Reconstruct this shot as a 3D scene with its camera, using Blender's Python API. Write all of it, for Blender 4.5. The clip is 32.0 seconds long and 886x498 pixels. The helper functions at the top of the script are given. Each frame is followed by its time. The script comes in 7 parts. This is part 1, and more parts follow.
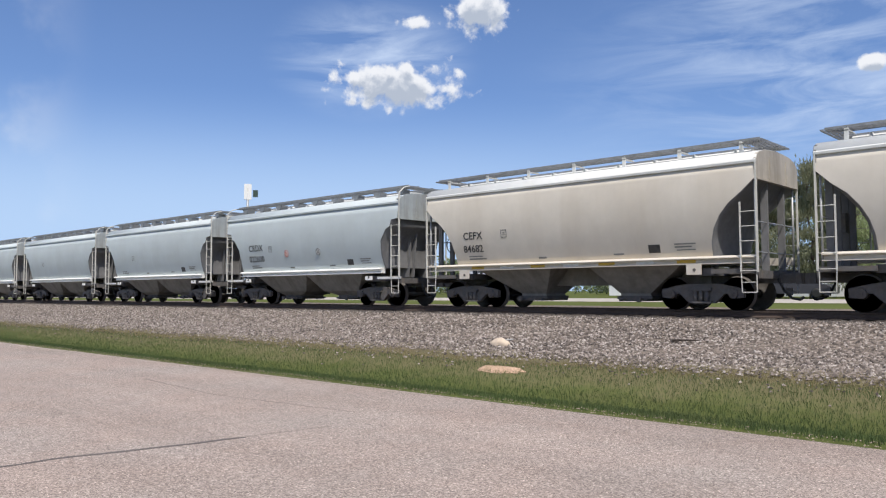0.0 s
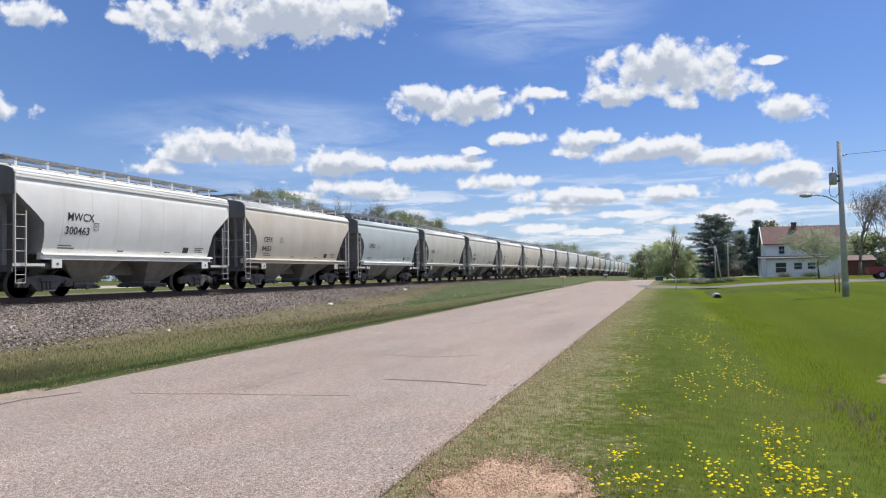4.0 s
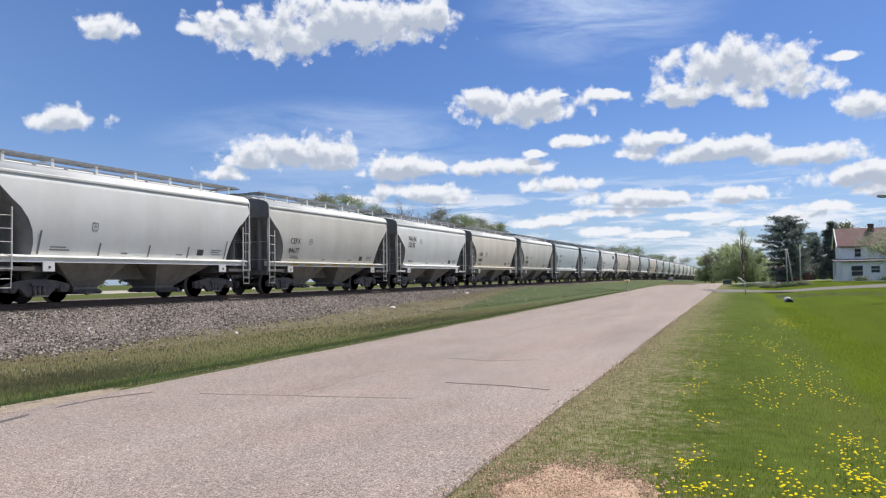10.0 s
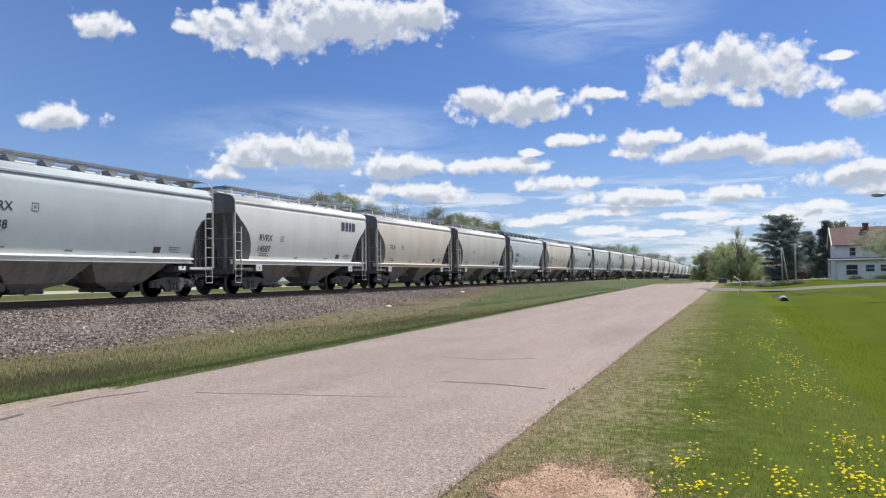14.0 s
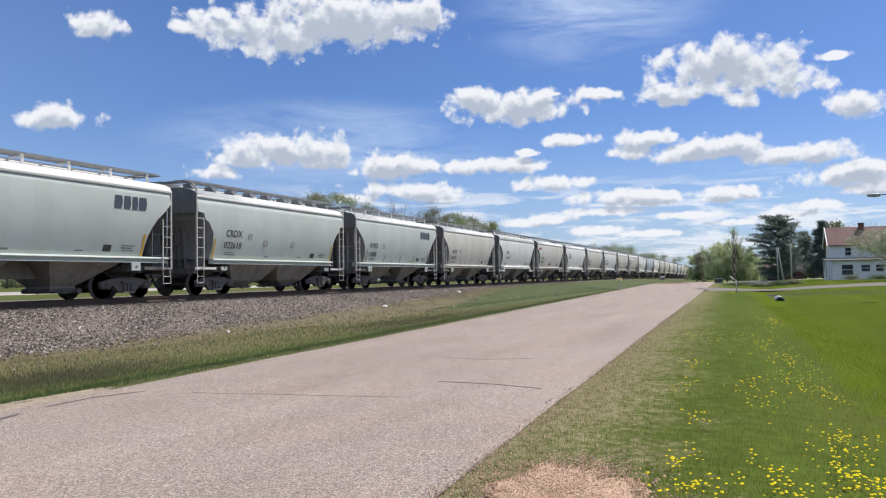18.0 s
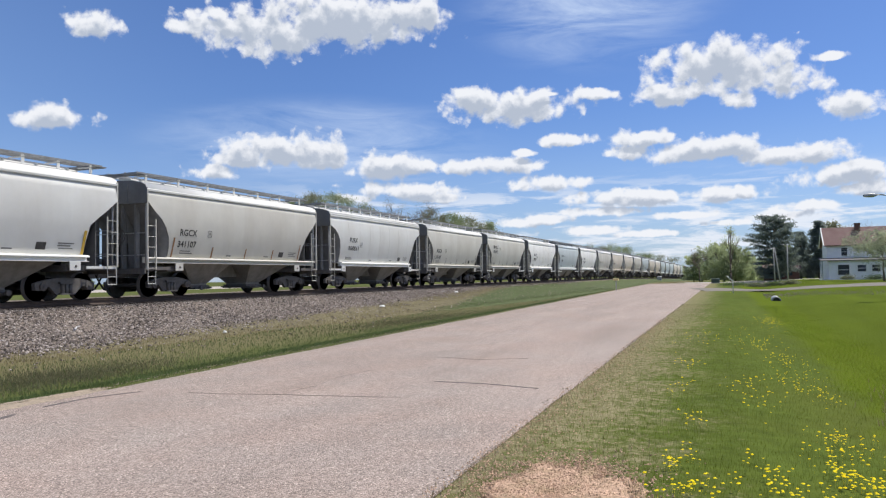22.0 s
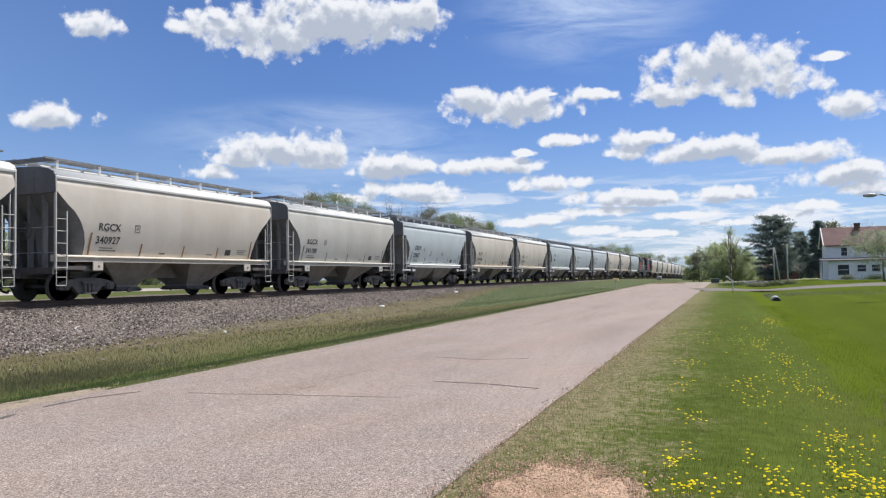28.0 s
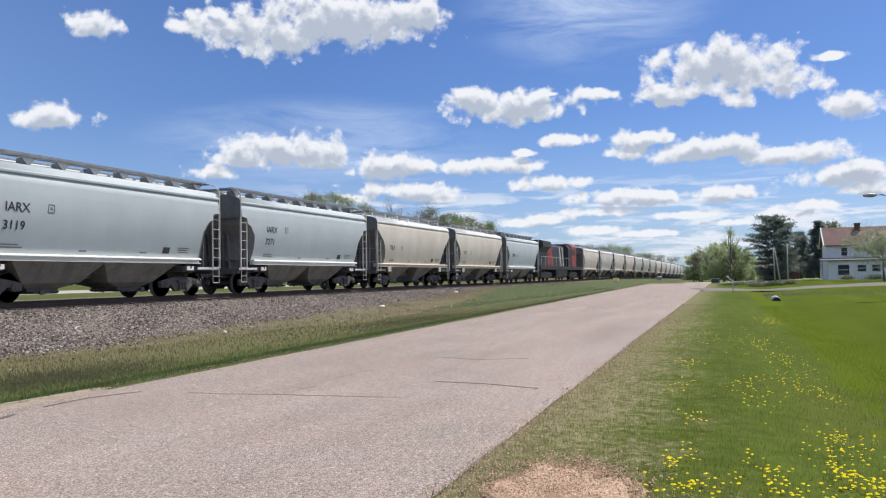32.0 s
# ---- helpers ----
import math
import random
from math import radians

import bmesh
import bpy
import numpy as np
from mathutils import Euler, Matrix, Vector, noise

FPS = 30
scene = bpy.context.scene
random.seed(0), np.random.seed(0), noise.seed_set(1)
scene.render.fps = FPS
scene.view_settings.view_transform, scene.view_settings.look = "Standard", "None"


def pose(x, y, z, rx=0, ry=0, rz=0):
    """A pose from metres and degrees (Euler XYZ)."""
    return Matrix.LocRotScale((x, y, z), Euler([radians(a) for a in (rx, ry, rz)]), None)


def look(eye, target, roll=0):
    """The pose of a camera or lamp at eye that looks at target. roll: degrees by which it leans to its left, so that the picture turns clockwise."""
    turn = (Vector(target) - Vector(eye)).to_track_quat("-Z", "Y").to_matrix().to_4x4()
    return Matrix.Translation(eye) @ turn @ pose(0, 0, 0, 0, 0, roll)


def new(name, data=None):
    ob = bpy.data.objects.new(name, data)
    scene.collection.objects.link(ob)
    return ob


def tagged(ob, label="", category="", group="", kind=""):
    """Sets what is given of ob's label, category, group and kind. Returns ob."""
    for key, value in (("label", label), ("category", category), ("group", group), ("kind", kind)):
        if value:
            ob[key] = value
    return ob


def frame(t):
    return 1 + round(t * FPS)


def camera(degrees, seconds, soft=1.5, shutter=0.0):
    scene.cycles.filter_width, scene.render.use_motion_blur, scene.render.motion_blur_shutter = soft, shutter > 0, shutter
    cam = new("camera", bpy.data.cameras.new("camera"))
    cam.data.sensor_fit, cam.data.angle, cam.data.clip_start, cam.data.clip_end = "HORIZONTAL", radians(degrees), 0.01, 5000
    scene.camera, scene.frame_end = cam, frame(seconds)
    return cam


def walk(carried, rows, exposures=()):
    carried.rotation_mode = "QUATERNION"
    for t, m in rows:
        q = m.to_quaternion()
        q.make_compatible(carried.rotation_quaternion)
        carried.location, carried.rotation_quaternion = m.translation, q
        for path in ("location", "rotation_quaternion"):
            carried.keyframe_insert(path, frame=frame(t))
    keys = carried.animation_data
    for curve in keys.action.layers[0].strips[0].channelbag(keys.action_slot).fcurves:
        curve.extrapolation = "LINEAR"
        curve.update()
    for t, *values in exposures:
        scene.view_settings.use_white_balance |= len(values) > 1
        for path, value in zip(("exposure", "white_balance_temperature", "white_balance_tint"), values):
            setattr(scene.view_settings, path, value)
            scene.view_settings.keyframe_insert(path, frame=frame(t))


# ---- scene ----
cam = camera(59.74, 32.0, soft=1.2)
EYE = 1.62
# time, yaw, pitch, roll; x runs along the track, y across it, z = 0 is the road
PATH = [
    (0, 42.75, 3.15, 0.20),
    (0.2, 34.75, 3.12, 0.40),
    (0.4, 25.18, 3.15, 0.50),
    (0.7, 9.10, 2.89, 0.95),
    (0.9, -1.63, 2.80, 1.00),
    (1, -6.89, 2.71, 1.03),
    (1.2, -16.93, 2.57, 1.15),
    (1.5, -31.27, 2.36, 1.40),
    (1.7, -39.75, 2.23, 1.35),
    (1.9, -46.84, 2.11, 1.40),
    (2, -49.89, 2.10, 1.35),
    (2.5, -60.51, 2.04, 1.15),
    (3, -66.86, 1.94, 1.05),
    (3.5, -70.18, 1.93, 1.00),
    (4, -72.49, 1.88, 0.95),
    (4.5, -73.94, 1.81, 0.95),
    (6.5, -74.69, 1.81, 0.95),
    (7, -74.14, 1.89, 0.95),
    (7.5, -73.13, 1.98, 0.95),
    (8, -71.71, 2.07, 0.95),
    (8.5, -70.17, 2.13, 0.95),
    (9, -68.95, 2.17, 0.95),
    (9.5, -68.19, 2.20, 0.95),
    (10, -67.92, 2.22, 0.95),
    (11, -67.85, 2.23, 0.95),
    (13, -67.98, 2.14, 0.95),
    (14, -68.22, 2.13, 0.95),
    (14.5, -68.32, 2.14, 0.95),
    (16.5, -68.39, 2.12, 0.95),
    (18, -68.48, 2.12, 0.95),
    (19, -68.64, 2.12, 0.95),
    (20, -68.70, 2.12, 0.95),
    (25, -68.70, 2.12, 0.95),
    (28, -68.71, 2.12, 0.95),
    (32, -68.70, 2.12, 0.95),
]
walk(cam, [(t, pose(0, 0, EYE, 90 + p, r, y)) for t, y, p, r in PATH], exposures=[(0, 0.0), (32, 0.0)])

# ---- plan ----
TRACK_Y = 21.5          # centre line of the track
RAIL_Z = 1.07           # top of the rails
PITCH = 13.2            # coupler to coupler
SUN_AZ, SUN_EL = -35.0, 58.0    # from +x towards +y, above the horizon


def smooth(a, b, v):
    q = min(1.0, max(0.0, (v - a) / (b - a)))
    return q * q * (3 - 2 * q)


def drop(x):
    """How far the land falls away along the track."""
    q = x - 120.0
    if q <= 0:
        return 0.0
    return 0.0078 * (q - 30 * (1 - math.exp(-q / 30.0))) if q < 500 else 0.0078 * 470


def travel(t):
    """How far the train has come."""
    knots = ((0, .43), (1, .36), (2, .4), (3.2, -.4), (7, -.3), (13, -.5), (18, -.6), (22, -.35), (25.4, -.5), (28, .25), (30, .95), (32, 1.7))
    return 19.53 + 20.3615 * t + float(np.interp(t, [k[0] for k in knots], [k[1] for k in knots]))


# ---- light ----
world = bpy.data.worlds.new("sky")
scene.world = world
world.use_nodes = True


def node(tree, kind, ins=(), **sets):
    n = tree.nodes.new(kind)
    if "operation" in sets:
        n.operation = sets["operation"]
    if "use_clamp" in sets:
        n.use_clamp = sets["use_clamp"]
    if "data_type" in sets:
        n.data_type = sets["data_type"]
    if "blend_type" in sets:
        n.blend_type = sets["blend_type"]
    if "interpolation_type" in sets:
        n.interpolation_type = sets["interpolation_type"]
    if "rotation_type" in sets:
        n.rotation_type = sets["rotation_type"]
    for k, v in dict(ins).items():
        if isinstance(v, bpy.types.NodeSocket):
            tree.links.new(v, n.inputs[k])
        else:
            n.inputs[k].default_value = v
    return n


def calc(tree, op, a, b=0.0, c=0.0, clamp=False):
    return node(tree, "ShaderNodeMath", {0: a, 1: b, 2: c}, operation=op, use_clamp=clamp).outputs[0]


def build_sky():
    tree = world.node_tree
    tree.nodes.clear()
    sky = tree.nodes.new("ShaderNodeTexSky")
    sky.sky_type, sky.sun_disc = "NISHITA", False
    sky.sun_elevation, sky.sun_rotation = radians(SUN_EL), radians(90 - SUN_AZ)
    sky.air_density, sky.dust_density, sky.ozone_density, sky.altitude = 1.0, 0.6, 1.6, 300
    where = node(tree, "ShaderNodeTexCoord").outputs["Generated"]
    # clouds as (azimuth right of straight across, elevation, half width, half height), in degrees
    cumulus_west = [
        (-46.1, 15.0, 4.5, 1.6), (-39.9, 20.1, 2.1, 1.5), (-44.6, 19.5, 1.3, 0.6), (-13.2, 14.6, 0.8, 0.5), (2.7, 16.2, 1.7, 0.9),
        (21.1, 16.2, 1.3, 0.6), (44.3, 17.1, 1.6, 0.9), (42.0, 10.9, 2.2, 0.9), (50.1, 17.5, 1.1, 0.5), (52.6, 18.6, 0.9, 0.6),
        (55.6, 17.5, 4.9, 1.7), (61.4, 18.5, 6.5, 1.9), (66.4, 19.0, 2.8, 1.2),]
    cumulus_high = [
        (74.3, 12.4, 4.5, 1.2), (71.8, 12.9, 2.4, 1.0), (80.1, 13.0, 1.6, 0.4), (76.9, 13.2, 0.7, 0.2), (77.8, 9.8, 2.0, 0.5),
        (74.9, 9.0, 0.9, 0.3), (89.1, 14.3, 4.4, 1.7), (92.7, 12.9, 3.0, 1.15), (85.7, 12.7, 3.0, 0.8), (90.2, 11.8, 1.3, 0.6),
        (97.0, 10.7, 2.3, 0.9), (95.8, 14.0, 1.3, 0.3), (83.6, 9.7, 2.3, 0.7), (82.4, 8.7, 1.5, 0.6), (86.3, 8.5, 2.5, 0.7),
        (88.9, 8.7, 3.4, 0.8), (92.5, 7.9, 2.5, 0.7), (95.2, 7.8, 2.3, 0.7), (97.2, 6.6, 1.9, 0.7), (95.9, 6.3, 2.3, 0.9),
        (97.3, 5.3, 1.5, 0.5),]
    cumulus_low = [
        (57.5, 9.4, 5.1, 1.2), (54.3, 8.8, 2.3, 0.8), (52.1, 7.7, 1.6, 0.6), (60.0, 8.7, 2.6, 0.7), (65.0, 8.1, 3.0, 0.9),
        (67.3, 8.3, 1.3, 0.4), (70.1, 8.1, 1.4, 0.6), (73.6, 8.2, 2.2, 0.7), (65.8, 6.4, 3.9, 0.7), (62.0, 5.9, 1.7, 0.4),
        (68.3, 5.9, 2.1, 0.4), (76.7, 6.7, 2.8, 0.7), (82.3, 5.5, 4.2, 0.7), (84.5, 5.6, 2.3, 0.5), (89.2, 5.5, 2.5, 0.6),
        (94.1, 4.4, 1.7, 0.4), (92.7, 3.9, 1.9, 0.4), (80.3, 4.6, 2.5, 0.4), (76.2, 4.1, 2.1, 0.4), (74.6, 3.9, 1.7, 0.4),
        (79.5, 3.2, 2.9, 0.4), (83.1, 2.9, 2.5, 0.3), (86.9, 4.1, 2.2, 0.3), (88.8, 3.5, 1.8, 0.3),]
    cumulus = cumulus_west + cumulus_high + cumulus_low
    group = bpy.data.node_groups.new("cumulus", "ShaderNodeTree")
    group.interface.new_socket("p", in_out="INPUT", socket_type="NodeSocketVector")
    group.interface.new_socket("d", in_out="OUTPUT", socket_type="NodeSocketFloat")
    gi, go = group.nodes.new("NodeGroupInput"), group.nodes.new("NodeGroupOutput")
    low = None
    for a, e, w, h in cumulus:
        q = node(group, "ShaderNodeVectorMath", {0: gi.outputs[0], 1: (1 / w, 1 / h, 0), 2: (-a / w, -e / h, 0)}, operation="MULTIPLY_ADD")
        # flatter below than above
        under = node(group, "ShaderNodeVectorMath", {0: q.outputs[0], 1: (1, -1.18, 0)}, operation="MULTIPLY").outputs[0]
        q = node(group, "ShaderNodeVectorMath", {0: q.outputs[0], 1: under}, operation="MAXIMUM")
        r = node(group, "ShaderNodeVectorMath", {0: q.outputs[0]}, operation="LENGTH").outputs["Value"]
        low = r if low is None else calc(group, "SMOOTH_MIN", low, r, 0.25)
    group.links.new(low, go.inputs[0])
    xyz = node(tree, "ShaderNodeSeparateXYZ", {0: where})
    az = calc(tree, "MULTIPLY", calc(tree, "ARCTAN2", xyz.outputs[0], xyz.outputs[1]), 57.2958)
    el = calc(tree, "MULTIPLY", calc(tree, "ARCSINE", xyz.outputs[2]), 57.2958)
    flat = node(tree, "ShaderNodeCombineXYZ", {0: az, 1: el}).outputs[0]

    def field(up):
        p = node(tree, "ShaderNodeVectorMath", {0: flat, 1: (0, up, 0)}, operation="ADD").outputs[0]
        # rounded heads of three sizes
        big = node(tree, "ShaderNodeTexNoise", {"Vector": p, "Scale": 0.42, "Detail": 5.0, "Roughness": 0.60, "Distortion": 0.3}).outputs["Fac"]
        bend = node(tree, "ShaderNodeTexNoise", {"Vector": p, "Scale": 1.1, "Detail": 4.0, "Roughness": 0.6}).outputs["Color"]
        bent = node(tree, "ShaderNodeVectorMath", {0: bend, 1: (0.9, 0.6, 0), 2: p}, operation="MULTIPLY_ADD").outputs[0]
        heads = calc(tree, "MULTIPLY_ADD", big, 1.9, -0.95)
        for size, amount in ((0.75, 0.80), (1.7, 0.38), (3.8, 0.12)):
            cell = node(tree, "ShaderNodeTexVoronoi", {"Vector": bent, "Scale": size})
            cell.voronoi_dimensions, cell.feature = "2D", "SMOOTH_F1"
            heads = calc(tree, "MULTIPLY_ADD", calc(tree, "SUBTRACT", 0.40, cell.outputs["Distance"]), amount, heads)
        fray = node(tree, "ShaderNodeTexNoise", {"Vector": p, "Scale": 3.0, "Detail": 6.0, "Roughness": 0.65}).outputs["Fac"]
        lump = calc(tree, "MULTIPLY_ADD", fray, 0.32, calc(tree, "SUBTRACT", heads, 0.03))
        g = tree.nodes.new("ShaderNodeGroup")
        g.node_tree = group
        tree.links.new(p, g.inputs[0])
        return calc(tree, "ADD", calc(tree, "SUBTRACT", 1.0, g.outputs[0]), lump)

    body, above = field(0.0), field(0.6)
    cover = node(tree, "ShaderNodeMapRange", {0: body, 1: -0.05, 2: 0.50}, interpolation_type="SMOOTHSTEP").outputs[0]
    shade = node(tree, "ShaderNodeMapRange", {0: above, 1: 0.05, 2: 0.85}, interpolation_type="SMOOTHSTEP").outputs[0]
    # the same broken cloud goes on overhead and behind
    lumps = node(tree, "ShaderNodeTexNoise", {"Vector": where, "Scale": 3.2, "Detail": 6.0, "Roughness": 0.55}).outputs["Fac"]
    lumps = node(tree, "ShaderNodeMapRange", {0: lumps, 1: 0.49, 2: 0.60}, interpolation_type="SMOOTHSTEP").outputs[0]
    over = node(tree, "ShaderNodeMapRange", {0: el, 1: 28.0, 2: 38.0}, interpolation_type="SMOOTHSTEP").outputs[0]
    turned = calc(tree, "ABSOLUTE", calc(tree, "SUBTRACT", az, 25.0))
    rear = node(tree, "ShaderNodeMapRange", {0: turned, 1: 92.0, 2: 106.0}, interpolation_type="SMOOTHSTEP").outputs[0]
    cover = calc(tree, "MAXIMUM", cover, calc(tree, "MULTIPLY", lumps, calc(tree, "MAXIMUM", over, rear)))
    # thin streaks high up
    st = node(tree, "ShaderNodeVectorMath", {0: flat, 1: (0.055, 0.30, 0)}, operation="MULTIPLY").outputs[0]
    tilt = node(tree, "ShaderNodeVectorRotate", {"Vector": st, "Angle": 0.30}, rotation_type="Z_AXIS").outputs[0]
    thin = node(tree, "ShaderNodeTexNoise", {"Vector": tilt, "Scale": 1.6, "Detail": 7.0, "Roughness": 0.6, "Distortion": 0.7}).outputs["Fac"]
    veil = node(tree, "ShaderNodeMapRange", {0: thin, 1: 0.38, 2: 0.72, 4: 0.75}).outputs[0]
    patch = None
    for a, e, w, h in ((-4, 15, 28, 10), (18, 13, 18, 7), (80, 19, 9, 4), (60, 10, 12, 3), (-48, 17, 7, 4)):
        q = node(tree, "ShaderNodeVectorMath", {0: flat, 1: (1 / w, 1 / h, 0), 2: (-a / w, -e / h, 0)}, operation="MULTIPLY_ADD")
        r = node(tree, "ShaderNodeVectorMath", {0: q.outputs[0]}, operation="LENGTH").outputs["Value"]
        patch = r if patch is None else calc(tree, "MINIMUM", patch, r)
    zone = node(tree, "ShaderNodeMapRange", {0: patch, 1: 1.25, 2: 0.3}, interpolation_type="SMOOTHSTEP").outputs[0]
    veil = calc(tree, "MULTIPLY", veil, zone)
    # banks of flat cloud low over the horizon
    lowp = node(tree, "ShaderNodeVectorMath", {0: flat, 1: (0.11, 0.75, 0)}, operation="MULTIPLY").outputs[0]
    bank = node(tree, "ShaderNodeTexNoise", {"Vector": lowp, "Scale": 1.5, "Detail": 8.0, "Roughness": 0.62, "Distortion": 0.4}).outputs["Fac"]
    bank = node(tree, "ShaderNodeMapRange", {0: bank, 1: 0.46, 2: 0.62, 4: 0.85}, interpolation_type="SMOOTHSTEP").outputs[0]
    bank = calc(tree, "MULTIPLY", bank, node(tree, "ShaderNodeMapRange", {0: el, 1: 8.0, 2: 4.5}, interpolation_type="SMOOTHSTEP").outputs[0])
    bank = calc(tree, "MULTIPLY", bank, node(tree, "ShaderNodeMapRange", {0: az, 1: 45.0, 2: 65.0}, interpolation_type="SMOOTHSTEP").outputs[0])
    # more haze away from the track
    thick = node(tree, "ShaderNodeMapRange", {0: az, 1: 62.0, 2: 25.0, 4: 0.25}, interpolation_type="SMOOTHSTEP").outputs[0]
    thick = calc(tree, "MULTIPLY", thick, node(tree, "ShaderNodeMapRange", {0: el, 1: 40.0, 2: 8.0}, interpolation_type="SMOOTHSTEP").outputs[0])
    # pale haze above the horizon
    haze = node(tree, "ShaderNodeMapRange", {0: el, 1: 13.0, 2: 0.0, 4: 0.30}, interpolation_type="SMOOTHSTEP").outputs[0]
    skyc = node(tree, "ShaderNodeMix", {0: 1.0, 6: sky.outputs[0], 7: (*SKY, 1)}, data_type="RGBA", blend_type="MULTIPLY").outputs[2]
    skyc = node(tree, "ShaderNodeMix", {0: haze, 6: skyc, 7: (0.62, 0.74, 0.93, 1)}, data_type="RGBA").outputs[2]
    skyc = node(tree, "ShaderNodeMix", {0: thick, 6: skyc, 7: (0.40, 0.62, 1.0, 1)}, data_type="RGBA").outputs[2]
    milk = node(tree, "ShaderNodeMapRange", {0: az, 1: -8.0, 2: -45.0, 4: 0.85}, interpolation_type="SMOOTHSTEP").outputs[0]
    milk = calc(tree, "MULTIPLY", milk, node(tree, "ShaderNodeMapRange", {0: el, 1: 15.0, 2: 4.0}, interpolation_type="SMOOTHSTEP").outputs[0])
    skyc = node(tree, "ShaderNodeMix", {0: milk, 6: skyc, 7: (0.50, 0.68, 0.96, 1)}, data_type="RGBA").outputs[2]
    skyc = node(tree, "ShaderNodeMix", {0: veil, 6: skyc, 7: (0.68, 0.80, 1.0, 1)}, data_type="RGBA").outputs[2]
    skyc = node(tree, "ShaderNodeMix", {0: bank, 6: skyc, 7: (0.84, 0.88, 0.96, 1)}, data_type="RGBA").outputs[2]
    tone = node(tree, "ShaderNodeMix", {0: shade, 6: (0.88, 0.90, 0.95, 1), 7: (0.47, 0.53, 0.64, 1)}, data_type="RGBA").outputs[2]
    skyc = node(tree, "ShaderNodeMix", {0: cover, 6: skyc, 7: tone}, data_type="RGBA").outputs[2]
    back = node(tree, "ShaderNodeBackground", {0: skyc, 1: 1.0})
    out = tree.nodes.new("ShaderNodeOutputWorld")
    tree.links.new(back.outputs[0], out.inputs[0])


SKY = (0.055, 0.073, 0.110)
build_sky()


sun = new("sun", bpy.data.lights.new("sun", "SUN"))
sun.data.energy, sun.data.angle, sun.data.color = 4.9, radians(0.53), (1.0, 0.935, 0.85)
az, el = radians(SUN_AZ), radians(SUN_EL)
sun.matrix_world = look((0, 0, 60), (-60 * math.cos(el) * math.cos(az), -60 * math.cos(el) * math.sin(az), 60 - 60 * math.sin(el)))

# ---- materials ----
def paint(name, color, rough=0.5, metal=0.0, var=0.12, scale=6.0, bump=0.0, bscale=60.0, dirt=None, dscale=1.2, damount=0.5, streak=False, per_object=0.0, gloss=0.5):
    """A surface with grain at two scales, stains of a second colour, and fine relief."""
    m = bpy.data.materials.new(name)
    m.use_nodes = True
    t = m.node_tree
    b = t.nodes["Principled BSDF"]
    b.inputs["Roughness"].default_value, b.inputs["Metallic"].default_value = rough, metal
    b.inputs["Specular IOR Level"].default_value = gloss
    co = node(t, "ShaderNodeTexCoord").outputs["Object"]
    if streak:
        co2 = node(t, "ShaderNodeVectorMath", {0: co, 1: (1, 1, 0.12)}, operation="MULTIPLY").outputs[0]
    else:
        co2 = co
    fine = node(t, "ShaderNodeTexNoise", {"Vector": co, "Scale": scale, "Detail": 6.0, "Roughness": 0.65}).outputs["Fac"]
    wide = node(t, "ShaderNodeTexNoise", {"Vector": co2, "Scale": dscale, "Detail": 5.0, "Roughness": 0.6}).outputs["Fac"]
    v = node(t, "ShaderNodeMapRange", {0: fine, 1: 0.25, 2: 0.75, 3: 1 - var, 4: 1 + var}).outputs[0]
    if per_object:
        rnd = node(t, "ShaderNodeObjectInfo").outputs["Random"]
        v = calc(t, "MULTIPLY", v, calc(t, "MULTIPLY_ADD", rnd, 2 * per_object, 1 - per_object))
    base = node(t, "ShaderNodeMix", {0: 1.0, 6: (*color, 1), 7: v}, data_type="RGBA", blend_type="MULTIPLY").outputs[2]
    if dirt:
        d = node(t, "ShaderNodeMapRange", {0: wide, 1: 0.45, 2: 0.75, 4: damount}).outputs[0]
        base = node(t, "ShaderNodeMix", {0: d, 6: base, 7: (*dirt, 1)}, data_type="RGBA").outputs[2]
    t.links.new(base, b.inputs["Base Color"])
    r = node(t, "ShaderNodeMapRange", {0: wide, 1: 0.3, 2: 0.7, 3: max(0.05, rough - 0.1), 4: min(1, rough + 0.12)}).outputs[0]
    t.links.new(r, b.inputs["Roughness"])
    if bump:
        h = node(t, "ShaderNodeTexNoise", {"Vector": co, "Scale": bscale, "Detail": 4.0}).outputs["Fac"]
        t.links.new(node(t, "ShaderNodeBump", {"Height": h, "Strength": bump, "Distance": 0.02}).outputs[0], b.inputs["Normal"])
    return m


def leafy(name, color, dirt, glow=0.45, scale=.8, dscale=.4, uneven=0.0):
    """Thin leaves that let part of the light through."""
    m = paint(name, color, .7, var=.3, scale=scale, dirt=dirt, dscale=dscale, damount=.7, gloss=0.15)
    t = m.node_tree
    b = t.nodes["Principled BSDF"]
    col = b.inputs["Base Color"].links[0].from_socket
    thin = node(t, "ShaderNodeBsdfTranslucent", {0: col})
    if uneven:
        one = node(t, "ShaderNodeNewGeometry").outputs["Random Per Island"]
        one = node(t, "ShaderNodeMapRange", {0: one, 3: 1 - uneven, 4: 1 + uneven}).outputs[0]
        col = node(t, "ShaderNodeMix", {0: 1.0, 6: col, 7: one}, data_type="RGBA", blend_type="MULTIPLY").outputs[2]
        t.links.new(col, b.inputs["Base Color"])
        t.links.new(col, thin.inputs[0])
    mix = node(t, "ShaderNodeMixShader", {0: glow, 1: b.outputs[0], 2: thin.outputs[0]})
    t.links.new(mix.outputs[0], t.nodes["Material Output"].inputs[0])
    return m


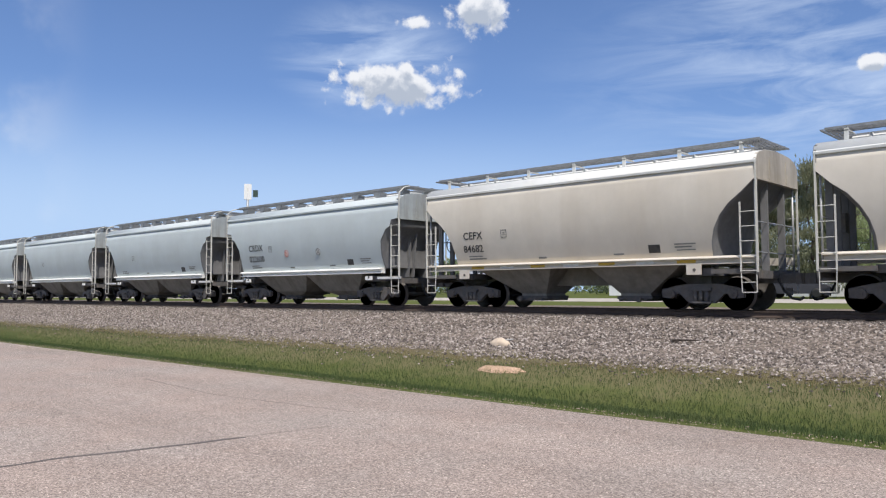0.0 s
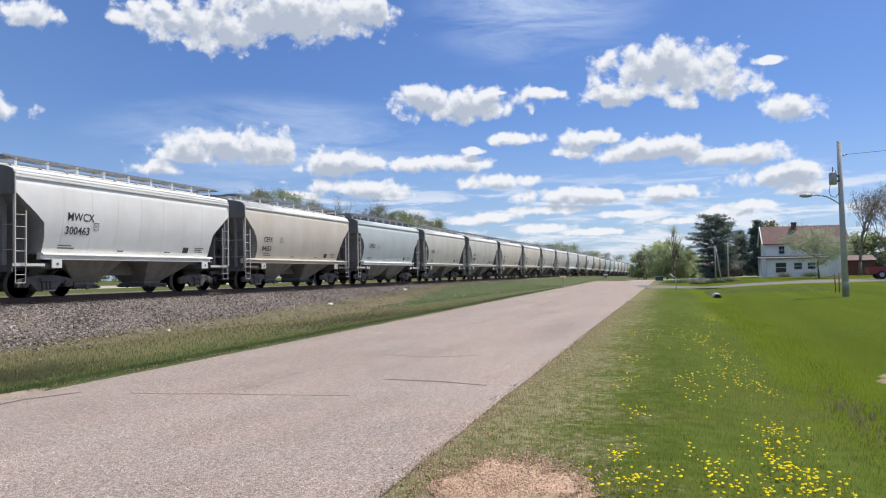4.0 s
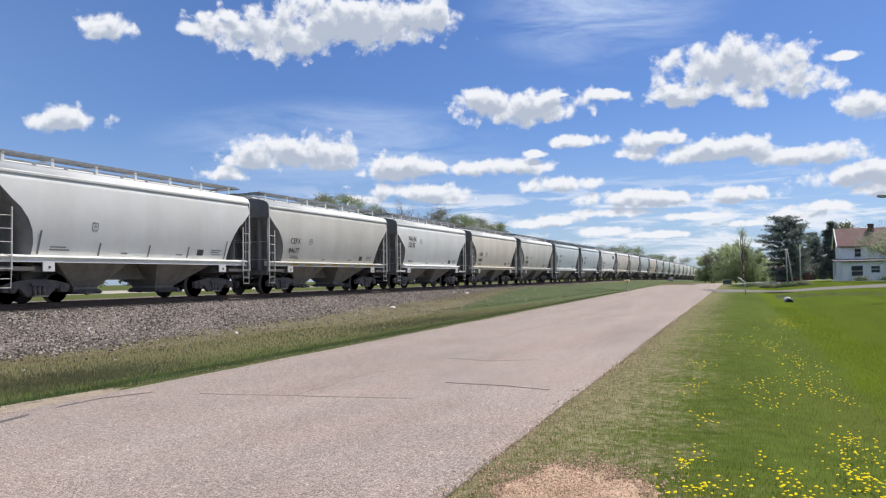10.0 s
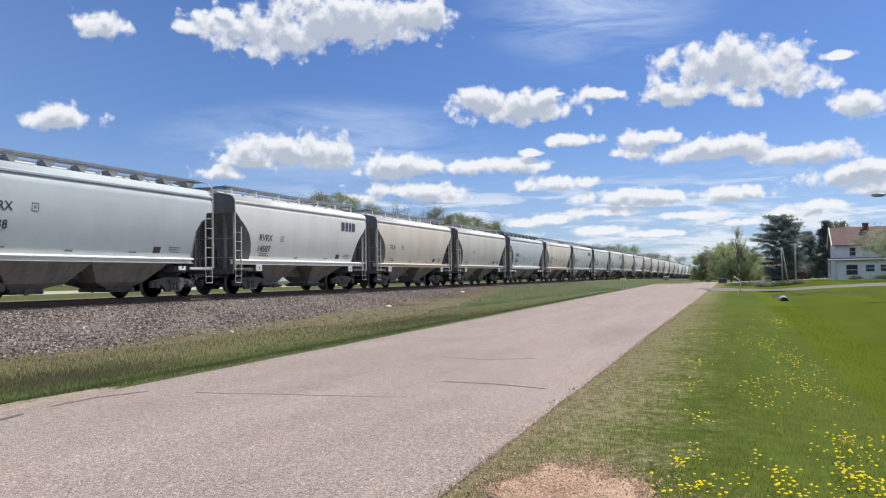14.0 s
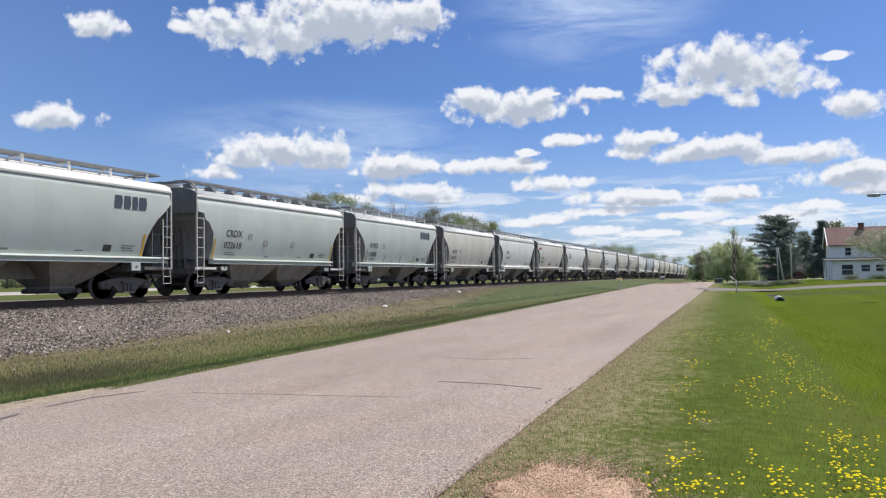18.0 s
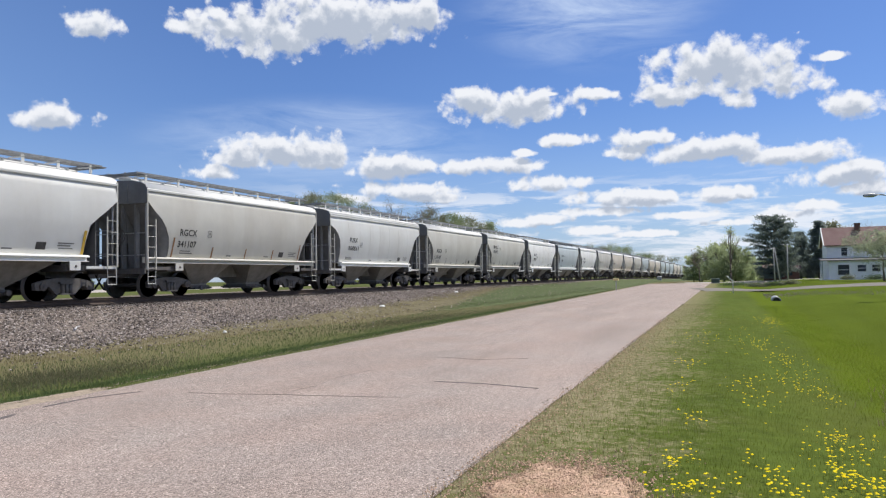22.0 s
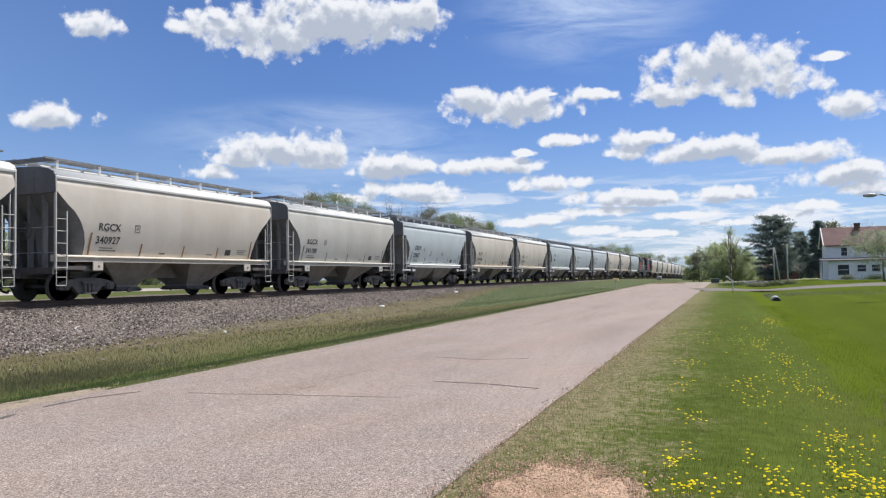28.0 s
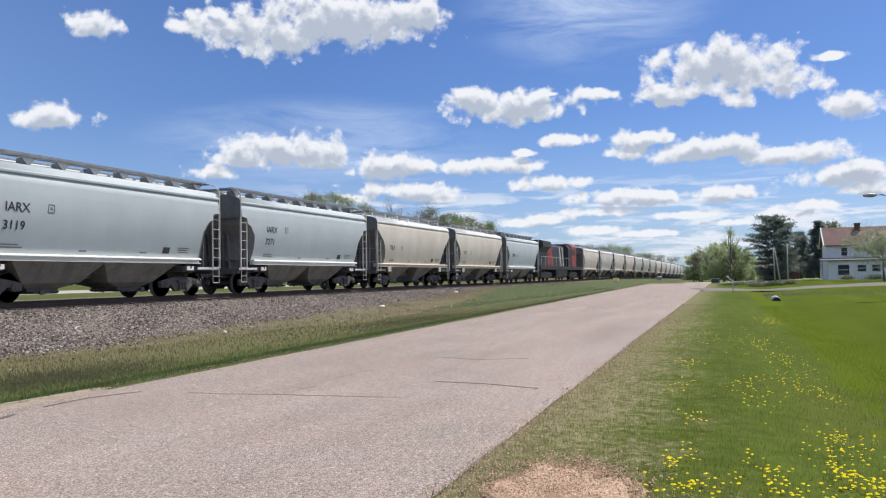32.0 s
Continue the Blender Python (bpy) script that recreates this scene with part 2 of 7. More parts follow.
PAINTS = {
    "cream": paint("paint_cream", (0.79, 0.745, 0.675), 0.6, var=0.05, dirt=(0.52, 0.45, 0.36), dscale=0.55, damount=0.30, streak=True, scale=1.6, gloss=0.15),
    "tan": paint("paint_tan", (0.625, 0.58, 0.51), 0.65, var=0.06, dirt=(0.4, 0.33, 0.25), dscale=0.55, damount=0.36, streak=True, scale=1.6, gloss=0.15),
    "grey": paint("paint_grey", (0.558, 0.549, 0.507), 0.65, var=0.06, dirt=(0.36, 0.32, 0.27), dscale=0.55, damount=0.40, streak=True, scale=1.6, gloss=0.15),
    "white": paint("paint_white", (0.80, 0.80, 0.78), 0.6, var=0.05, dirt=(0.52, 0.48, 0.42), dscale=0.55, damount=0.28, streak=True, scale=1.6, gloss=0.15),
    "blue": paint("paint_blue_grey", (0.484, 0.539, 0.558), 0.6, var=0.05, dirt=(0.38, 0.4, 0.4), dscale=0.55, damount=0.28, streak=True, scale=1.6, gloss=0.15),
    "green": paint("paint_green_grey", (0.493, 0.539, 0.516), 0.6, var=0.05, dirt=(0.36, 0.35, 0.3), dscale=0.55, damount=0.36, streak=True, scale=1.6, gloss=0.15),
    "pale": paint("paint_pale_grey", (0.656, 0.665, 0.651), 0.6, var=0.05, dirt=(0.45, 0.41, 0.36), dscale=0.55, damount=0.32, streak=True, scale=1.6, gloss=0.15),
}
# duller copies of the body paints for the +x end panels
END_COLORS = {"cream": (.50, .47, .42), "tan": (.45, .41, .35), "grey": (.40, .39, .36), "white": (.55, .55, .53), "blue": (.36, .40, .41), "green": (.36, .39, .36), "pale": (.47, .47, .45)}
PAINTS_DULL = {k: paint("dull_end_" + k, c, 0.65, var=0.12, scale=4, dirt=(.20, .18, .15), dscale=1.4, damount=0.8, streak=True) for k, c in END_COLORS.items()}
# hopper grime, made darker still for the shade below the sill
M_BAY = paint("grimy_shaded_hopper_paint", (0.215, 0.205, 0.185), 0.75, var=0.2, scale=5, dirt=(0.11, 0.095, 0.08), dscale=2.2, damount=0.6, streak=True)
M_TRUCK = paint("grimy_cast_steel", (0.100, 0.096, 0.094), 0.8, 0.0, var=0.3, scale=9, bump=0.3, dirt=(0.15, 0.122, 0.098), dscale=4, damount=0.7)
M_WHEEL = paint("wheel_steel", (0.110, 0.102, 0.096), 0.8, 0.0, var=0.25, scale=7, dirt=(0.10, 0.076, 0.06), dscale=3, damount=0.5)
M_GALV = paint("galvanised_steel", (0.42, 0.43, 0.44), 0.5, 0.5, var=0.12, scale=18, dirt=(0.25, 0.24, 0.22), dscale=3, damount=0.4)
# shade is put into these two paints: slopes and posts, then -x panels
M_END = paint("shaded_end_paint", (0.165, 0.165, 0.168), 0.8, var=0.2, scale=4, dirt=(0.11, 0.107, 0.103), dscale=1.6, damount=0.7, streak=True)
M_ENDTOP = paint("shaded_endtop_paint", (0.145, 0.150, 0.156), 0.75, var=0.15, scale=4, dirt=(0.095, 0.097, 0.098), dscale=1.4, damount=0.7, streak=True)
M_SPRAYG = paint("grey_spray_paint", (0.22, 0.22, 0.23), 0.45, var=0.2)
M_BOARD = paint("weathered_grating", (0.26, 0.27, 0.28), 0.6, 0.3, var=0.2, scale=14, dirt=(0.08, 0.08, 0.08), dscale=3, damount=0.5)
M_HOSE = paint("black_rubber", (0.02, 0.02, 0.02), 0.7, var=0.2)
M_MARK = paint("stencil_black", (0.03, 0.03, 0.032), 0.6, var=0.3, scale=14, dirt=(0.12, 0.115, 0.105), dscale=5, damount=0.6)
M_STENCIL = paint("faded_stencil_grey", (0.17, 0.17, 0.165), 0.65, var=0.3, scale=20)
M_RUST = paint("rust_streak", (0.27, 0.14, 0.06), 0.8, var=0.3, scale=12, dirt=(0.34, 0.22, 0.12), dscale=6, damount=0.6)
M_YELLOW = paint("safety_yellow", (0.62, 0.40, 0.05), 0.5, var=0.15, scale=8, dirt=(0.30, 0.22, 0.12), dscale=4, damount=0.5)
M_WHITE = paint("white_plate", (0.72, 0.72, 0.70), 0.5, var=0.08, dirt=(0.42, 0.38, 0.32), dscale=5, damount=0.5)
M_EMBLEM = paint("emblem_blue_black", (0.05, 0.055, 0.08), 0.55, var=0.2)
M_RED = paint("red_mark", (0.45, 0.06, 0.05), 0.6, var=0.2)
M_TEAL = paint("teal_spray_paint", (0.02, 0.22, 0.17), 0.45, var=0.2, scale=5, dirt=(0.03, 0.32, 0.24), dscale=3, damount=0.7)
M_SPRAYW = paint("white_spray_paint", (0.72, 0.72, 0.72), 0.45, var=0.08)
M_SPRAYK = paint("black_spray_paint", (0.02, 0.02, 0.025), 0.45, var=0.2)



def road_surface():
    """Old asphalt: pale and dark chips in worn binder, paler wheel tracks, faint pink tone."""
    m = paint("worn_asphalt", (0.325, 0.277, 0.245), 0.92, var=0.14, scale=22, bump=0.6, bscale=90, dirt=(0.275, 0.237, 0.210), dscale=0.45, damount=0.6, gloss=0.12)
    t = m.node_tree
    b = t.nodes["Principled BSDF"]
    base = b.inputs["Base Color"].links[0].from_socket
    co = node(t, "ShaderNodeTexCoord").outputs["Object"]
    chips = node(t, "ShaderNodeTexVoronoi", {"Vector": co, "Scale": 78.0})
    g = node(t, "ShaderNodeSeparateColor", {0: chips.outputs["Color"]}).outputs[0]
    light = node(t, "ShaderNodeMapRange", {0: g, 1: 0.0, 2: 1.0, 3: 0.52, 4: 1.40}).outputs[0]
    # a few pale chips catch the eye
    pale = node(t, "ShaderNodeSeparateColor", {0: chips.outputs["Color"]}).outputs[1]
    light = calc(t, "MULTIPLY_ADD", node(t, "ShaderNodeMapRange", {0: pale, 1: 0.90, 2: 0.93}).outputs[0], 0.75, light)
    # old patches, some pinker, some greyer
    hue = node(t, "ShaderNodeTexNoise", {"Vector": co, "Scale": 0.55, "Detail": 5.0, "Roughness": 0.6}).outputs["Fac"]
    hue = node(t, "ShaderNodeMapRange", {0: hue, 1: 0.36, 2: 0.64}).outputs[0]
    hue = node(t, "ShaderNodeMix", {0: hue, 6: (1.035, 0.98, 0.965, 1), 7: (0.985, 0.99, 1.0, 1)}, data_type="RGBA").outputs[2]
    base = node(t, "ShaderNodeMix", {0: 1.0, 6: base, 7: hue}, data_type="RGBA", blend_type="MULTIPLY").outputs[2]
    wide = node(t, "ShaderNodeVectorMath", {0: co, 1: (0.12, 1.1, 1)}, operation="MULTIPLY").outputs[0]
    band = node(t, "ShaderNodeTexNoise", {"Vector": wide, "Scale": 0.9, "Detail": 3.0}).outputs["Fac"]
    light = calc(t, "MULTIPLY", light, node(t, "ShaderNodeMapRange", {0: band, 1: 0.3, 2: 0.7, 3: 0.92, 4: 1.10}).outputs[0])
    out = node(t, "ShaderNodeMix", {0: 1.0, 6: base, 7: light}, data_type="RGBA", blend_type="MULTIPLY").outputs[2]
    t.links.new(out, b.inputs["Base Color"])
    return m


def turf():
    """Ground under the grass: mown green, a lush strip along the ditch, dry and mottled beside the road."""
    m = paint("grassy_ground", (0.083, 0.114, 0.021), 0.95, var=0.35, scale=5.0, bump=0.6, bscale=30, dirt=(0.104, 0.118, 0.028), dscale=0.3, damount=0.7, gloss=0.02)
    t = m.node_tree
    b = t.nodes["Principled BSDF"]
    base = b.inputs["Base Color"].links[0].from_socket
    co = node(t, "ShaderNodeTexCoord").outputs["Object"]
    xyz = node(t, "ShaderNodeSeparateXYZ", {0: co})
    off = calc(t, "SUBTRACT", calc(t, "MULTIPLY_ADD", xyz.outputs[0], 0.0225, 2.1), xyz.outputs[1])
    blot = node(t, "ShaderNodeTexNoise", {"Vector": co, "Scale": 0.9, "Detail": 6.0, "Roughness": 0.65}).outputs["Fac"]
    bits = node(t, "ShaderNodeTexNoise", {"Vector": co, "Scale": 9.0, "Detail": 5.0, "Roughness": 0.7}).outputs["Fac"]
    across = node(t, "ShaderNodeMapRange", {0: off, 1: -4.0, 2: -7.0, 4: 0.75}).outputs[0]
    base = node(t, "ShaderNodeMix", {0: across, 6: base, 7: (0.098, 0.112, 0.042, 1)}, data_type="RGBA").outputs[2]
    # mown lawn beyond the ditch
    wob = calc(t, "MULTIPLY_ADD", blot, 1.6, calc(t, "SUBTRACT", off, 0.8))
    lawn = node(t, "ShaderNodeMapRange", {0: wob, 1: 3.6, 2: 5.0, 4: 0.85}, interpolation_type="SMOOTHSTEP").outputs[0]
    base = node(t, "ShaderNodeMix", {0: lawn, 6: base, 7: (0.083, 0.116, 0.009, 1)}, data_type="RGBA").outputs[2]
    # mowing lines, wide and faint
    far = node(t, "ShaderNodeVectorMath", {0: co, 1: (0.05, 0.5, 1)}, operation="MULTIPLY").outputs[0]
    mow = node(t, "ShaderNodeTexNoise", {"Vector": far, "Scale": 0.8, "Detail": 4.0, "Roughness": 0.6}).outputs["Fac"]
    mow = node(t, "ShaderNodeMapRange", {0: mow, 1: 0.3, 2: 0.7, 3: 0.80, 4: 1.16}).outputs[0]
    base = node(t, "ShaderNodeMix", {0: 1.0, 6: base, 7: mow}, data_type="RGBA", blend_type="MULTIPLY").outputs[2]
    # lush strip
    strip_ = calc(t, "ABSOLUTE", calc(t, "SUBTRACT", wob, 4.55))
    lush = node(t, "ShaderNodeMapRange", {0: strip_, 1: 0.95, 2: 0.35, 4: 0.85}, interpolation_type="SMOOTHSTEP").outputs[0]
    base = node(t, "ShaderNodeMix", {0: lush, 6: base, 7: (0.096, 0.133, 0.009, 1)}, data_type="RGBA").outputs[2]
    # dry and worn beside the asphalt
    near = calc(t, "MULTIPLY_ADD", blot, -4.6, calc(t, "MULTIPLY_ADD", bits, -5.4, calc(t, "MULTIPLY_ADD", off, 1.35, 4.2)))
    dry = node(t, "ShaderNodeMapRange", {0: near, 1: 1.9, 2: -0.7}, interpolation_type="SMOOTHSTEP").outputs[0]
    dry = calc(t, "MULTIPLY", dry, node(t, "ShaderNodeMapRange", {0: off, 1: -1.5, 2: -0.5}).outputs[0])
    tint = node(t, "ShaderNodeMix", {0: node(t, "ShaderNodeMapRange", {0: bits, 1: 0.40, 2: 0.60}).outputs[0], 6: (0.160, 0.146, 0.074, 1), 7: (0.315, 0.268, 0.172, 1)}, data_type="RGBA").outputs[2]
    out = node(t, "ShaderNodeMix", {0: calc(t, "MULTIPLY", dry, 0.75), 6: base, 7: tint}, data_type="RGBA").outputs[2]
    # worn ground at the foot of the gravel
    high = calc(t, "MULTIPLY_ADD", blot, 3.4, calc(t, "MULTIPLY_ADD", bits, 2.4, xyz.outputs[1]))
    bare = node(t, "ShaderNodeMapRange", {0: high, 1: 13.4, 2: 15.4}, interpolation_type="SMOOTHSTEP").outputs[0]
    rim = node(t, "ShaderNodeMapRange", {0: xyz.outputs[1], 1: 22.0, 2: 17.0}).outputs[0]
    out = node(t, "ShaderNodeMix", {0: calc(t, "MULTIPLY", bare, calc(t, "MULTIPLY", rim, 0.85)), 6: out, 7: (0.155, 0.138, 0.076, 1)}, data_type="RGBA").outputs[2]
    t.links.new(out, b.inputs["Base Color"])
    return m


M_ROAD = road_surface()
M_CRACK = paint("crack_sealant", (0.095, 0.080, 0.075), 0.8, var=0.2, scale=8)
M_HAIR = paint("hairline_crack", (0.235, 0.200, 0.176), 0.9, var=0.2, scale=8)
M_GRAVEL = paint("track_ballast", (0.165, 0.137, 0.116), 0.95, var=0.5, scale=10, bump=1.0, bscale=22, dirt=(0.10, 0.085, 0.08), dscale=7, damount=0.7, gloss=0.12)
t_ = M_GRAVEL.node_tree
b_ = t_.nodes["Principled BSDF"]
old_ = b_.inputs["Base Color"].links[0].from_socket
chip_ = node(t_, "ShaderNodeTexVoronoi", {"Vector": node(t_, "ShaderNodeTexCoord").outputs["Object"], "Scale": 17.0})
tone_ = node(t_, "ShaderNodeSeparateColor", {0: chip_.outputs["Color"]}).outputs[0]
tone_ = node(t_, "ShaderNodeMapRange", {0: tone_, 3: 0.40, 4: 1.7}).outputs[0]
t_.links.new(node(t_, "ShaderNodeMix", {0: 1.0, 6: old_, 7: tone_}, data_type="RGBA", blend_type="MULTIPLY").outputs[2], b_.inputs["Base Color"])
def mossy_foot(m, straw, green):
    """Moss, straw and then grass over the lower edge of the gravel, which climbs to the rails along the road."""
    t = m.node_tree
    b = t.nodes["Principled BSDF"]
    old = b.inputs["Base Color"].links[0].from_socket
    co = node(t, "ShaderNodeTexCoord").outputs["Object"]
    xyz = node(t, "ShaderNodeSeparateXYZ", {0: co})
    wide = node(t, "ShaderNodeVectorMath", {0: co, 1: (0.35, 1, 1)}, operation="MULTIPLY").outputs[0]
    blot = node(t, "ShaderNodeTexNoise", {"Vector": wide, "Scale": 0.9, "Detail": 7.0, "Roughness": 0.7}).outputs["Fac"]
    grain = node(t, "ShaderNodeTexNoise", {"Vector": wide, "Scale": 5.0, "Detail": 8.0, "Roughness": 0.7}).outputs["Fac"]
    up = calc(t, "MULTIPLY_ADD", blot, -2.4, calc(t, "ADD", xyz.outputs[1], 1.2))
    for (x0, y0, x1, y1), color, most in (((11.0, 14.3, 61.0, 19.2), straw, 0.85), ((30.0, 13.0, 64.0, 19.2), green, 0.92)):
        line = node(t, "ShaderNodeMapRange", {0: xyz.outputs[0], 1: x0, 2: x1, 3: y0, 4: y1}).outputs[0]
        fac = node(t, "ShaderNodeMapRange", {0: calc(t, "SUBTRACT", up, line), 1: 0.35, 2: -0.45, 4: most}, interpolation_type="SMOOTHSTEP").outputs[0]
        fleck = node(t, "ShaderNodeMapRange", {0: grain, 1: 0.38, 2: 0.62, 3: 0.68, 4: 1.32}).outputs[0]
        tone = node(t, "ShaderNodeMix", {0: 1.0, 6: (*color, 1), 7: fleck}, data_type="RGBA", blend_type="MULTIPLY").outputs[2]
        old = node(t, "ShaderNodeMix", {0: fac, 6: old, 7: tone}, data_type="RGBA").outputs[2]
    t.links.new(old, b.inputs["Base Color"])


mossy_foot(M_GRAVEL, (0.158, 0.140, 0.076), (0.082, 0.108, 0.044))
M_TIE = paint("creosoted_tie", (0.055, 0.043, 0.035), 0.85, var=0.3, scale=6, dirt=(0.12, 0.10, 0.085), dscale=3)
M_RAIL = paint("rusty_rail", (0.085, 0.062, 0.050), 0.75, 0.3, var=0.2, scale=9)
M_SOIL = turf()
M_DIRT = paint("bare_dirt", (0.50, 0.345, 0.245), 0.95, var=0.5, scale=34, bump=0.8, bscale=70, dirt=(0.27, 0.215, 0.12), dscale=4.5, damount=0.8, gloss=0.1)


# ---- building helpers ----
def box(bm, x0, x1, y0, y1, z0, z1):
    v = [bm.verts.new((x, y, z)) for x in (x0, x1) for y in (y0, y1) for z in (z0, z1)]
    for f in ((0, 1, 3, 2), (4, 6, 7, 5), (0, 4, 5, 1), (2, 3, 7, 6), (0, 2, 6, 4), (1, 5, 7, 3)):
        bm.faces.new([v[i] for i in f])
    return v


def rod(bm, a, b, r, n=6, r2=None):
    a, b = Vector(a), Vector(b)
    d = (b - a).normalized()
    u = d.orthogonal().normalized()
    w = d.cross(u)
    r2 = r if r2 is None else r2
    ring = [[bm.verts.new(p + (u * math.cos(2 * math.pi * i / n) + w * math.sin(2 * math.pi * i / n)) * q) for i in range(n)] for p, q in ((a, r), (b, r2))]
    for i in range(n):
        f = bm.faces.new((ring[0][i], ring[0][(i + 1) % n], ring[1][(i + 1) % n], ring[1][i]))
        f.smooth = n > 5
    bm.faces.new(ring[0][::-1])
    bm.faces.new(ring[1])


def pipe(bm, pts, r, n=6):
    for a, b in zip(pts[:-1], pts[1:]):
        rod(bm, a, b, r, n)


def prism(bm, pts, y0, y1, axis="y"):
    """A flat outline of (x, z), thick from y0 to y1; with axis x the outline is (y, z), with z it is (x, y)."""
    put = {"y": lambda p, q: (p[0], q, p[1]), "x": lambda p, q: (q, p[0], p[1]), "z": lambda p, q: (p[0], p[1], q)}[axis]
    a = [bm.verts.new(put(p, y0)) for p in pts]
    b = [bm.verts.new(put(p, y1)) for p in pts]
    n = len(pts)
    for i in range(n):
        bm.faces.new((a[i], a[(i + 1) % n], b[(i + 1) % n], b[i]))
    bm.faces.new(a[::-1])
    bm.faces.new(b)


def lathe(bm, prof, n=20, axis="y", at=(0, 0, 0)):
    """A turned solid; prof is (radius, along)."""
    rings = []
    for r, s in prof:
        ring = []
        for i in range(n):
            c, q = r * math.cos(2 * math.pi * i / n), r * math.sin(2 * math.pi * i / n)
            p = {"y": (c, s, q), "x": (s, c, q), "z": (c, q, s)}[axis]
            ring.append(bm.verts.new(Vector(p) + Vector(at)))
        rings.append(ring)
    for a, b in zip(rings[:-1], rings[1:]):
        for i in range(n):
            f = bm.faces.new((a[i], a[(i + 1) % n], b[(i + 1) % n], b[i]))
            f.smooth = True
    bm.faces.new(rings[0][::-1])
    bm.faces.new(rings[-1])


def mesh_of(name, bm, material):
    bmesh.ops.recalc_face_normals(bm, faces=bm.faces)
    me = bpy.data.meshes.new(name)
    bm.to_mesh(me)
    bm.free()
    me.materials.append(material)
    return me


def part(name, bm, material, parent=None, label=""):
    me = bm if isinstance(bm, bpy.types.Mesh) else mesh_of(name, bm, material)
    ob = new(name, me)
    if parent is not None:
        ob.parent = parent
    if material is not None and me.materials[0] != material:
        ob.material_slots[0].link = "OBJECT"
        ob.material_slots[0].material = material
    return tagged(ob, label)


def holder(name, label, category, group="", at=(0, 0, 0), turn=0.0):
    ob = new(name)
    ob.empty_display_size = 0.3
    ob.matrix_world = pose(*at, 0, 0, turn)
    return tagged(ob, label, category, group)


LETTERS = {}


def letters(words, size, space=1.0):
    """The built-in font as a mesh, flat in x and y, its lower left corner at the origin."""
    if (words, size, space) not in LETTERS:
        cu = bpy.data.curves.new("letters", "FONT")
        cu.body, cu.size, cu.offset, cu.resolution_u, cu.space_character = words, size, 0.012 * size, 2, space
        cu.extrude = 0.002
        ob = bpy.data.objects.new("letters", cu)
        scene.collection.objects.link(ob)
        bpy.context.view_layer.update()
        me = bpy.data.meshes.new_from_object(ob.evaluated_get(bpy.context.evaluated_depsgraph_get()))
        bpy.data.objects.remove(ob)
        me.materials.clear()
        me.materials.append(M_MARK)
        LETTERS[words, size, space] = me
    return LETTERS[words, size, space]

# ---- the land ----
def land(x, y):
    """Height of the ground beside road and track."""
    z = -drop(x)
    if y > 9.0:       # verge, gravel slope, far side of the track
        v = y - min(4.5, max(0.0, 0.048 * (x - 5)))
        z += 0.02 + 0.10 * smooth(10.0, 13.5, v) - 0.10 * smooth(9.2, 10.2, v) * (1 - smooth(10.6, 12.5, v)) - 0.05 * smooth(13.2, 15, v) + 1.0 * smooth(24.0, 27.0, y)
    elif y < 2.5:     # lawn with a shallow ditch
        d = 2.5 - y
        z += -0.015 - 0.20 * math.exp(-((y + 2.6 - 0.012 * x) / 1.7) ** 2) - 0.03 * smooth(4.5, 9.0, d) + 0.46 * smooth(58, 105, x) * smooth(5, 13, d)
    return z


def near_edge(x):
    return 2.12 + 0.0225 * x if x > 0 else 2.12


def far_edge(x):
    return 9.0 + 0.048 * max(0.0, x - 5)


def sheet(name, xs, ys, height, material):
    bm = bmesh.new()
    g = [[bm.verts.new((x, y, height(x, y))) for y in ys] for x in xs]
    for i in range(len(xs) - 1):
        for j in range(len(ys) - 1):
            bm.faces.new((g[i][j], g[i + 1][j], g[i + 1][j + 1], g[i][j + 1])).smooth = True
    return mesh_of(name, bm, material)


XS = [-1600, -900, -500, -300, -200, -140] + list(range(-100, 140, 3)) + list(range(140, 420, 12)) + [440, 500, 600, 800, 1200, 2000, 3200]
YS = [-1800, -900, -500, -300, -200, -140, -100, -75, -60, -48, -40, -34, -28] + [-24 + 1.2 * i for i in range(22)] + [2.3, 3.5, 6, 8, 9.0, 9.4, 9.8, 10.3, 11, 11.8, 12.6, 13.4, 14.4, 15.5, 17, 19, 24, 26, 29, 33, 38, 45, 60, 80, 110, 150, 220, 350, 600, 1200, 2400]
tagged(part("ground", sheet("ground", XS, YS, lambda x, y: land(x, y) - 0.03, M_SOIL), None),
       "grassy ground running out to the horizon", "ground", kind="structure")

bm = bmesh.new()
xs = [-400, -200, -120, -80] + list(range(-60, 132, 2)) + [134, 136]
row = []
for x in xs:
    a, b = near_edge(x), far_edge(x)
    a += 0.06 * noise.noise(Vector((x * 0.35, 0, 0))) + 0.05 * noise.noise(Vector((x * 1.7, 3, 0)))
    b += 0.07 * noise.noise(Vector((x * 0.4, 9, 0))) + 0.04 * noise.noise(Vector((x * 1.9, 5, 0)))
    row.append([bm.verts.new((x, a + (b - a) * q, (0.0 if 0 < q < 1 else -0.035) - drop(x))) for q in (0, 0.02, 0.25, 0.5, 0.75, 0.98, 1)])
for p, q in zip(row[:-1], row[1:]):
    for j in range(6):
        bm.faces.new((p[j], q[j], q[j + 1], p[j + 1])).smooth = True
road = tagged(part("road", bm, M_ROAD), "worn pinkish-grey asphalt road without markings", "road", kind="structure")

